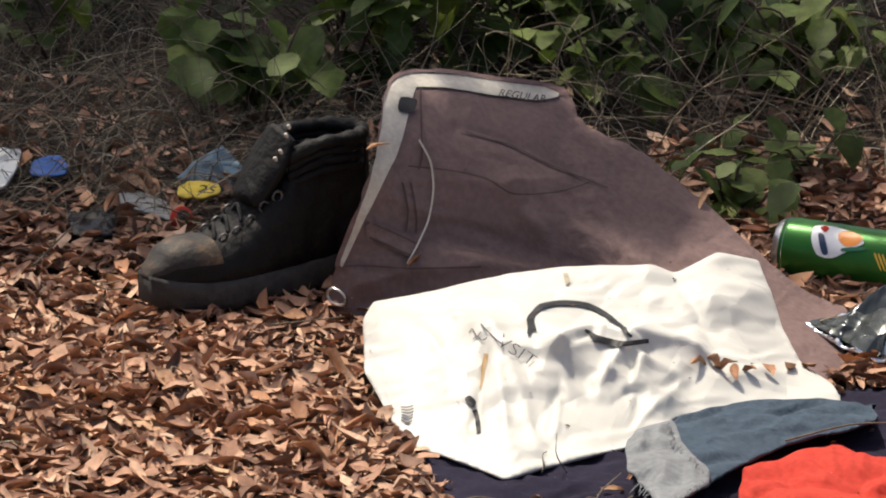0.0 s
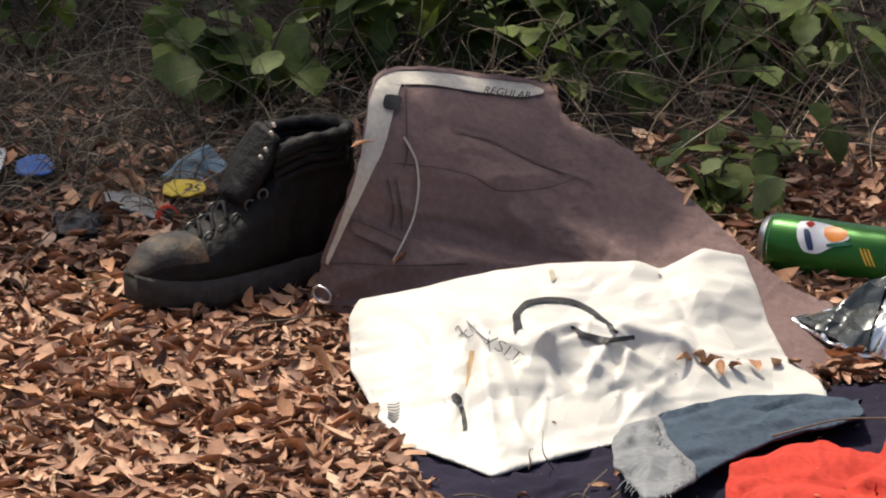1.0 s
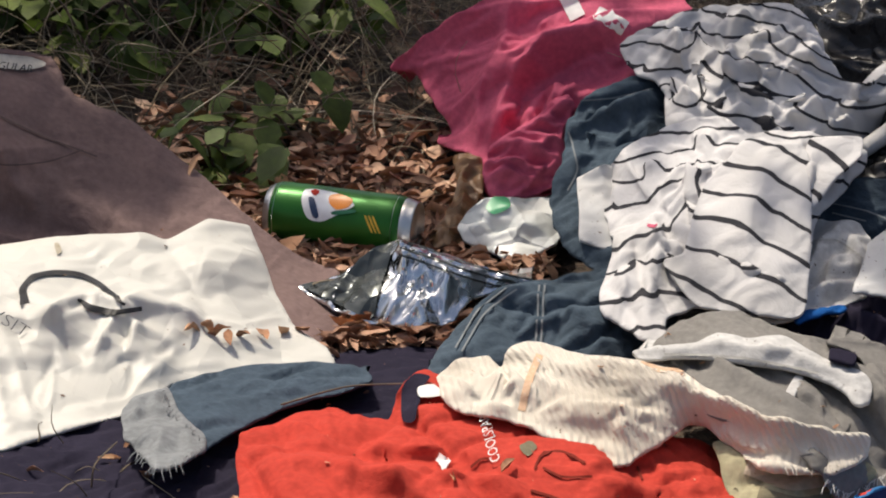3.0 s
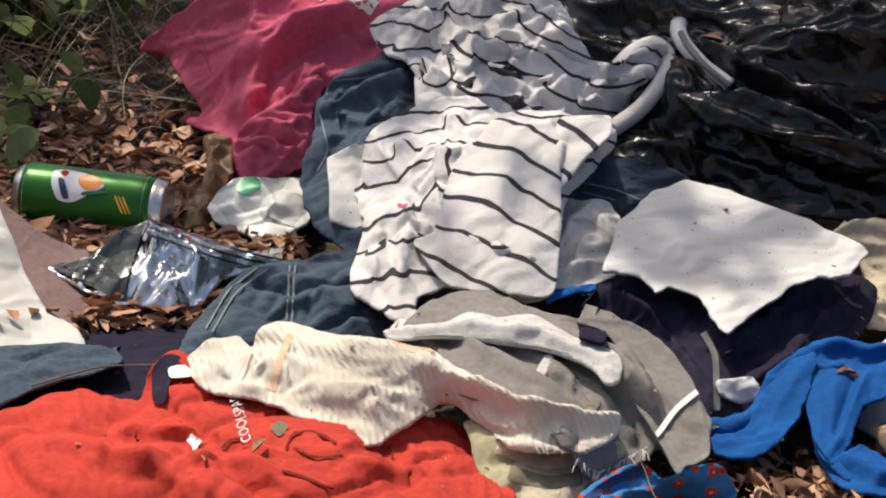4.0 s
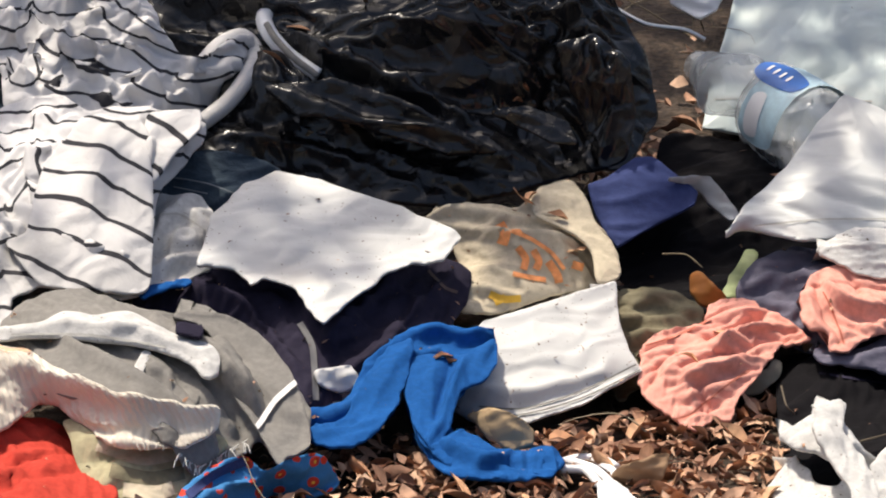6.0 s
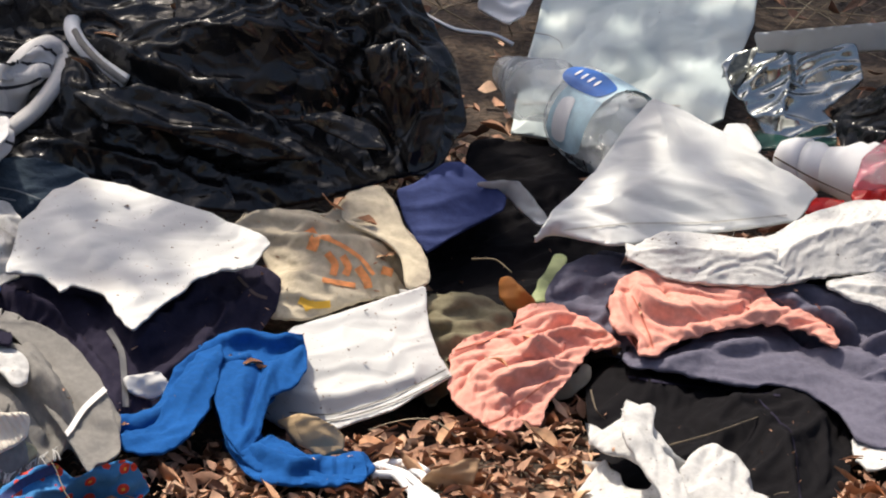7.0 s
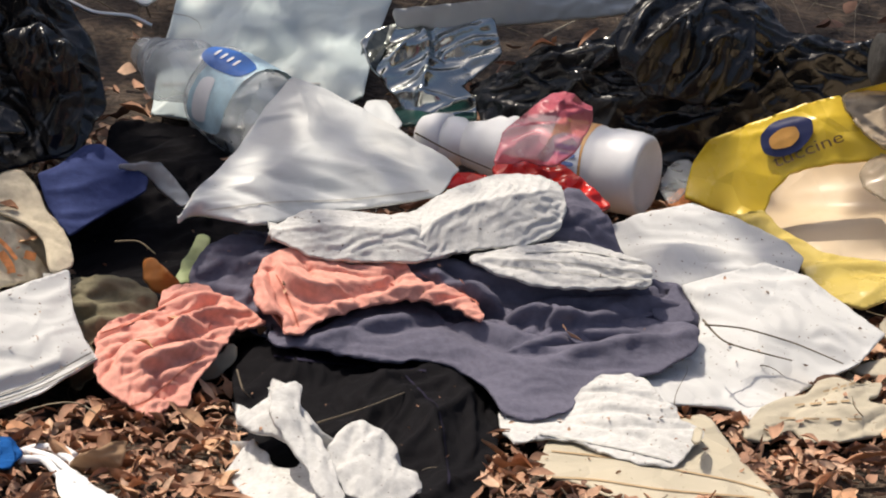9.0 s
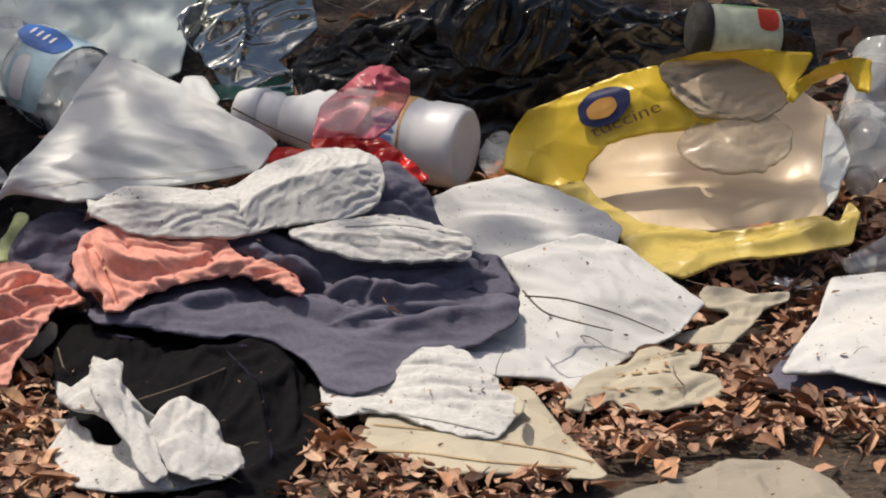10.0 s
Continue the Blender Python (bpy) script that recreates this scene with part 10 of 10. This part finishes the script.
def bramble(base, spread, height, stems, per, size, seed, label):
    """A low bramble: arching stems, toothed leaves along them."""
    r = np.random.RandomState(seed)
    root = thing("bramble", label, "shrub")
    pts = []
    for k in range(stems):
        a = r.uniform(0, 2 * np.pi)
        b = Vector(base) + Vector((r.uniform(-0.3, 0.3) * spread, r.uniform(-0.2, 0.3) * spread, 0))
        b.z = float(bank(b.y)) - 0.005
        tip = b + Vector((math.cos(a) * spread, math.sin(a) * spread * 0.6, height * r.uniform(0.5, 1.1)))
        mid = (b + tip) / 2 + Vector((0, 0, height * 0.35))
        tube("stem", [b, mid, tip], 0.0022, M_BARK, root, "", 5, 5, lambda t: 1 - 0.6 * t)
        for _ in range(per):
            t = r.uniform(0.15, 1)
            p = b * (1 - t) ** 2 + mid * 2 * t * (1 - t) + tip * t * t
            pts.append(np.array(p) + r.normal(0, 0.018, 3))
    n = len(pts)
    blades = serrate(r, n, size)
    az, pitch = r.uniform(0, 2 * np.pi, n), r.uniform(-0.2, 0.9, n)
    # blades hang outwards and mostly show their upper face to the open side
    az = np.where(r.rand(n) < 0.6, -np.pi / 2 + r.normal(0, 0.9, n), az)
    ca, sa, cp, sp = np.cos(az), np.sin(az), np.cos(pitch), np.sin(pitch)
    x = blades[..., 0] * cp[:, None] + blades[..., 2] * sp[:, None]
    z = -blades[..., 0] * sp[:, None] + blades[..., 2] * cp[:, None]
    X = x * ca[:, None] - blades[..., 1] * sa[:, None]
    Y = x * sa[:, None] + blades[..., 1] * ca[:, None]
    P_ = np.stack([X, Y, z], -1) + np.array(pts)[:, None, :]
    P_[..., 2] = np.maximum(P_[..., 2], bank(P_[..., 1]) + 0.004)
    f = (np.array(SER_FACES)[None] + (np.arange(n) * 21)[:, None, None]).reshape(-1, 4)
    me = bpy.data.meshes.new("foliage")
    me.from_pydata(P_.reshape(-1, 3).tolist(), [], f.tolist())
    link("foliage", me, M_GREENLEAF, root, "toothed green leaves")
    return root


for k, (p, sp, hg, st, pr, sz) in enumerate((
        ((-1.210, 0.171, 0.075), 0.10, 0.14, 6, 7, 0.055), ((-1.145, 0.301, 0.091), 0.16, 0.2, 8, 9, 0.05), ((-1.038, 0.400, 0.102), 0.18, 0.2, 9, 10, 0.045), ((-0.935, 0.390, 0.101), 0.16, 0.16, 9, 9, 0.045),
        ((-0.828, 0.312, 0.092), 0.14, 0.15, 8, 8, 0.042), ((-0.751, 0.420, 0.105), 0.16, 0.14, 8, 7, 0.042), ((-0.641, 0.342, 0.096), 0.12, 0.14, 6, 6, 0.045), ((-0.672, 0.004, 0.055), 0.06, 0.07, 5, 6, 0.045),
        ((-0.613, 0.131, 0.070), 0.06, 0.07, 4, 5, 0.038), ((-0.683, 0.162, 0.074), 0.04, 0.05, 3, 4, 0.03), ((-1.143, 0.540, 0.119), 0.25, 0.25, 11, 12, 0.05), ((-0.964, 0.625, 0.129), 0.25, 0.25, 11, 12, 0.05), ((-0.770, 0.636, 0.131), 0.25, 0.2, 10, 10, 0.045),
        ((-1.485, 0.286, 0.089), 0.15, 0.12, 6, 6, 0.04), ((-1.382, 0.441, 0.107), 0.2, 0.16, 6, 6, 0.045), ((-1.585, 0.464, 0.110), 0.2, 0.2, 7, 8, 0.045), ((-0.737, 0.439, 0.107), 0.12, 0.12, 6, 6, 0.045))):
    bramble(p, sp, hg, st, pr, sz, 60 + k, "low green bramble growing on the shaded bank")
# long arching stalks over the bank
for k, path in enumerate(([(-0.667, 0.024, 0.258), (-0.629, 0.088, 0.225), (-0.597, 0.146, 0.172), (-0.551, 0.242, 0.104)], [(-0.774, 0.146, 0.122), (-0.728, 0.057, 0.182), (-0.681, -0.001, 0.215), (-0.637, 0.066, 0.203)], [(-0.718, 0.149, 0.093), (-0.702, 0.069, 0.163), (-0.676, 0.042, 0.220), (-0.657, 0.018, 0.257)],
                         [(-0.651, 0.016, 0.257), (-0.622, 0.078, 0.214), (-0.584, 0.124, 0.170), (-0.571, 0.243, 0.114)], [(-0.662, 0.093, 0.126), (-0.612, 0.125, 0.120), (-0.551, 0.173, 0.115)], [(-1.264, -0.379, 0.042), (-1.249, -0.367, 0.033), (-1.224, -0.354, 0.035)], [(-1.396, -0.231, 0.048), (-1.338, -0.186, 0.083), (-1.305, -0.130, 0.120)], [(-1.335, -0.325, 0.038), (-1.318, -0.238, 0.057), (-1.282, -0.124, 0.090)],
                         [(-1.067, -0.444, 0.037), (-1.038, -0.425, 0.038), (-1.008, -0.377, 0.032)], [(-0.679, -0.876, 0.021), (-0.677, -0.872, 0.041), (-0.672, -0.774, 0.031)], [(-0.534, -0.691, 0.051), (-0.482, -0.626, 0.052), (-0.424, -0.634, 0.062)], [(0.582, -0.698, 0.051), (0.626, -0.675, 0.057), (0.681, -0.600, 0.052)], [(0.524, -0.542, 0.053), (0.527, -0.570, 0.043), (0.536, -0.565, 0.033)],
                         [(0.969, -0.526, 0.094), (1.012, -0.506, 0.084), (1.062, -0.505, 0.069), (1.106, -0.521, 0.054)], [(0.970, -0.509, 0.094), (0.987, -0.548, 0.083), (1.052, -0.540, 0.063)], [(0.730, -0.193, 0.192), (0.768, -0.193, 0.172), (0.809, -0.186, 0.153)], [(0.758, -0.340, 0.146), (0.787, -0.347, 0.145), (0.819, -0.365, 0.134)], [(0.434, -0.203, 0.081), (0.455, -0.226, 0.088), (0.469, -0.259, 0.085)])):
    tagged(tube("dry_stalk", path, 0.0009, M_STRAW, None, "", 6, 8, lambda t: 1.2 - 0.5 * t), "thin dry stalk bent over the litter", "stalk", "dry stalks")
leaf_o = garment("orange_leaf", "curled orange autumn leaf on black cloth", "leaf", [(0.455, -0.284, 0.082), (0.464, -0.290, 0.091), (0.479, -0.316, 0.083), (0.489, -0.314, 0.069), (0.478, -0.308, 0.059), (0.460, -0.303, 0.065)], plain("orange_leaf_skin", (0.45, 0.17, 0.035), 0.6), dome=0.01, seed=501, lift=0.03, drop=0.003, cell=0.0025)
leaf_g = garment("green_leaf", "wilted pale green leaf on dark cloth", "leaf", [(0.488, -0.279, 0.062), (0.498, -0.249, 0.076), (0.518, -0.208, 0.091), (0.528, -0.221, 0.089), (0.518, -0.248, 0.076), (0.501, -0.281, 0.062)], plain("wilted_leaf_skin", (0.25, 0.3, 0.14), 0.6), dome=0.006, seed=503, lift=0.02, drop=0.003, cell=0.0025)


# ---- the unseen tree that shades the bank ----
def tree(foot):
    r = np.random.RandomState(21)
    root = thing("tree", "unseen tree whose crown throws dappled shade over the bank", "tree", (0, 0, 0))
    foot = Vector(foot)
    top = foot + Vector((0.2, -0.3, 3.4))
    tube("trunk", [foot - Vector((0, 0, 0.1)), foot + Vector((0.1, 0, 1.3)), foot + Vector((0.05, -0.2, 2.4)), top], 0.11, M_BARK, root, "", 14, 8, lambda t: 1 - 0.6 * t)
    lift_ = SUN_FROM / SUN_FROM.z

    def over(gx, gy, h):
        return Vector((gx, gy, 0.1)) + lift_ * h
    pts = []
    ends = []
    for k in range(16):
        ends.append(over(-1.8 + 3.8 * k / 15, 0.95 + 0.25 * math.sin(k * 2.1), 3.0 + 0.35 * math.sin(k * 1.3)))
    for k in range(6):
        ends.append(over(-1.4 + 0.55 * k, 0.42, 3.1))
    for e in ends:
        st = foot + Vector((0.08, -0.15, r.uniform(1.7, 2.6)))
        tube("limb", [st, (st + e) / 2 + Vector((0, 0, 0.25)), e], 0.03, M_BARK, root, "", 7, 6, lambda t: 1 - 0.8 * t)
    # the crown is thick over the bank and opens towards the road, in clumps
    gx, gy = r.uniform(-2.0, 2.2, 30000), r.uniform(-0.42, 1.9, 30000)
    dens = np.interp(gy, [-0.42, -0.33, -0.1, 0.3, 0.5], [0.03, 0.36, 0.6, 0.9, 1.0])
    clump = np.clip(0.45 + 2.4 * perlin(gx / 0.11 + 20, gy / 0.15 + 20, 77), 0, 1)
    dens = np.where((gx < -0.5) & (gy > -0.05), np.minimum(1, dens + 0.5), dens)
    dens = np.where((gx < -0.95) & (gy > -0.26), 1.6, dens)
    dens = np.where((gx > -1.2) & (gx < -0.9) & (gy > 0.2), 0.4, dens)
    dens = np.where((gx > -1.0) & (gx < -0.5) & (gy < -0.24), 0.0, dens)
    thick = np.where(((gy > 0.35) & (dens > 0.5)) | (dens > 1.1), 0.6 + 0.4 * clump, clump)
    # Leaf clumps added sunward of chosen places to shade them
    for cx, cy, k in ((0.08, -0.27, 26), (0.22, -0.22, 18), (0.6, 0.12, 40), (0.72, 0.2, 24), (0.62, -0.22, 20), (-0.16, 0.0, 26), (-0.4, 0.12, 30), (1.25, 0.1, 16), (-0.74, 0.28, 30), (-0.78, 0.08, 20)):
        for _ in range(k):
            pts.append(over(cx + r.normal(0, 0.085), cy + r.normal(0, 0.075), r.uniform(2.5, 3.2)))
    # Small clumps aimed at single cloths, papers and the can for dapples
    for cx, cy, k in ((-0.83, -0.197, 4), (-0.81, -0.200, 4), (-0.79, -0.203, 4), (-0.76, -0.206, 4), (-0.84, -0.204, 4), (-0.881, -0.241, 5), (-0.856, -0.271, 5), (-0.897, -0.277, 5), (-0.760, -0.195, 5), (-0.721, -0.220, 5), (-0.932, -0.311, 5), (-0.835, -0.266, 5), (-0.575, -0.165, 4), (-0.525, -0.175, 4), (-0.485, -0.165, 3), (0.026, -0.364, 2), (0.058, -0.322, 2), (0.044, -0.387, 2), (0.091, -0.395, 2), (0.149, -0.334, 2), (0.726, -0.289, 2), (0.673, -0.236, 2), (0.622, -0.248, 2)):
        for _ in range(k):
            pts.append(over(cx + r.normal(0, 0.009), cy + r.normal(0, 0.012), r.uniform(2.3, 2.7)))
    # Leaves added to stand in for the panel's shadow inside the yellow packaging
    for cx, cy, k in ((1.209, -0.146, 2), (1.25, -0.256, 2), (1.297, -0.254, 2), (1.345, -0.163, 2), (1.296, -0.225, 2)):
        for _ in range(k):
            pts.append(over(cx + r.normal(0, 0.014), cy + r.normal(0, 0.01), r.uniform(2.3, 2.6)))
    keep = r.rand(30000) < dens * thick * 0.42
    for x, y in zip(gx[keep], gy[keep]):
        pts.append(over(x, y, r.uniform(2.5, 3.3)))
    # More leaves added to darken the left of the bank
    for x, y in zip(r.uniform(-1.95, -1.22, 1100), r.uniform(-0.28, 1.0, 1100)):
        pts.append(over(x, y, r.uniform(2.5, 3.3)))
    n = len(pts)
    b = turn(r, leaf_grid(r, n, 0.085, 0.05), 0.5) + np.array(pts)[:, None, :]
    f = (np.array(LEAF_FACES)[None] + (np.arange(n) * 15)[:, None, None]).reshape(-1, 4)
    me = bpy.data.meshes.new("crown")
    me.from_pydata(b.reshape(-1, 3).tolist(), [], f.tolist())
    link("crown", me, M_GREENLEAF, root, "loose green leaf crown")
    return root


tree((-2.9, 2.6, 0.33))


# ---- threads and cuffs ----
tube("sleeve_cuff", [(-0.027, -0.075, 0.166), (-0.001, -0.055, 0.183), (0.019, -0.031, 0.206), (0.025, -0.002, 0.225), (0.010, 0.008, 0.236), (-0.012, -0.008, 0.229), (-0.033, -0.041, 0.210)], 0.009, M_STRIPETOP, striped, "open sleeve end", 12, 8)


def fringe(sheet, pts, n, length, mat, seed):
    """Loose threads along a torn edge."""
    r = random.Random(seed)
    line = smooth_loop(pts, 12, False)
    for k in range(n):
        p = line[int((len(line) - 1) * (k + r.random() * 0.6) / n)]
        a = sheet.on(p, 0.004)
        d = Vector((r.uniform(-0.5, 0.5), -1.0, -0.25 + r.uniform(-0.2, 0.2))).normalized() * length * r.uniform(0.5, 1.3)
        tube("thread", [a, a + d * 0.5 + Vector((r.uniform(-0.002, 0.002), 0, 0.001)), a + d + Vector((0, 0, -0.002))], 0.0006, mat, sheet.ob, "", 4, 3)


fringe(cuff, [(-0.651, -0.778, 0.026), (-0.630, -0.827, 0.026), (-0.609, -0.802, 0.026), (-0.593, -0.755, 0.026)], 22, 0.014, M_FRAY, 5)
fringe(cuff, [(-0.644, -0.613, 0.032), (-0.630, -0.670, 0.032), (-0.597, -0.738, 0.031)], 14, 0.01, M_FRAY, 6)
fringe(polo, [(-0.033, -0.763, 0.041), (-0.015, -0.804, 0.041), (0.010, -0.754, 0.041), (0.029, -0.718, 0.041)], 26, 0.016, M_WHITECLOTH, 7)
fringe(knit, [(-0.071, -0.802, 0.061), (-0.031, -0.791, 0.061), (-0.004, -0.745, 0.061)], 12, 0.008, M_KNIT, 8)
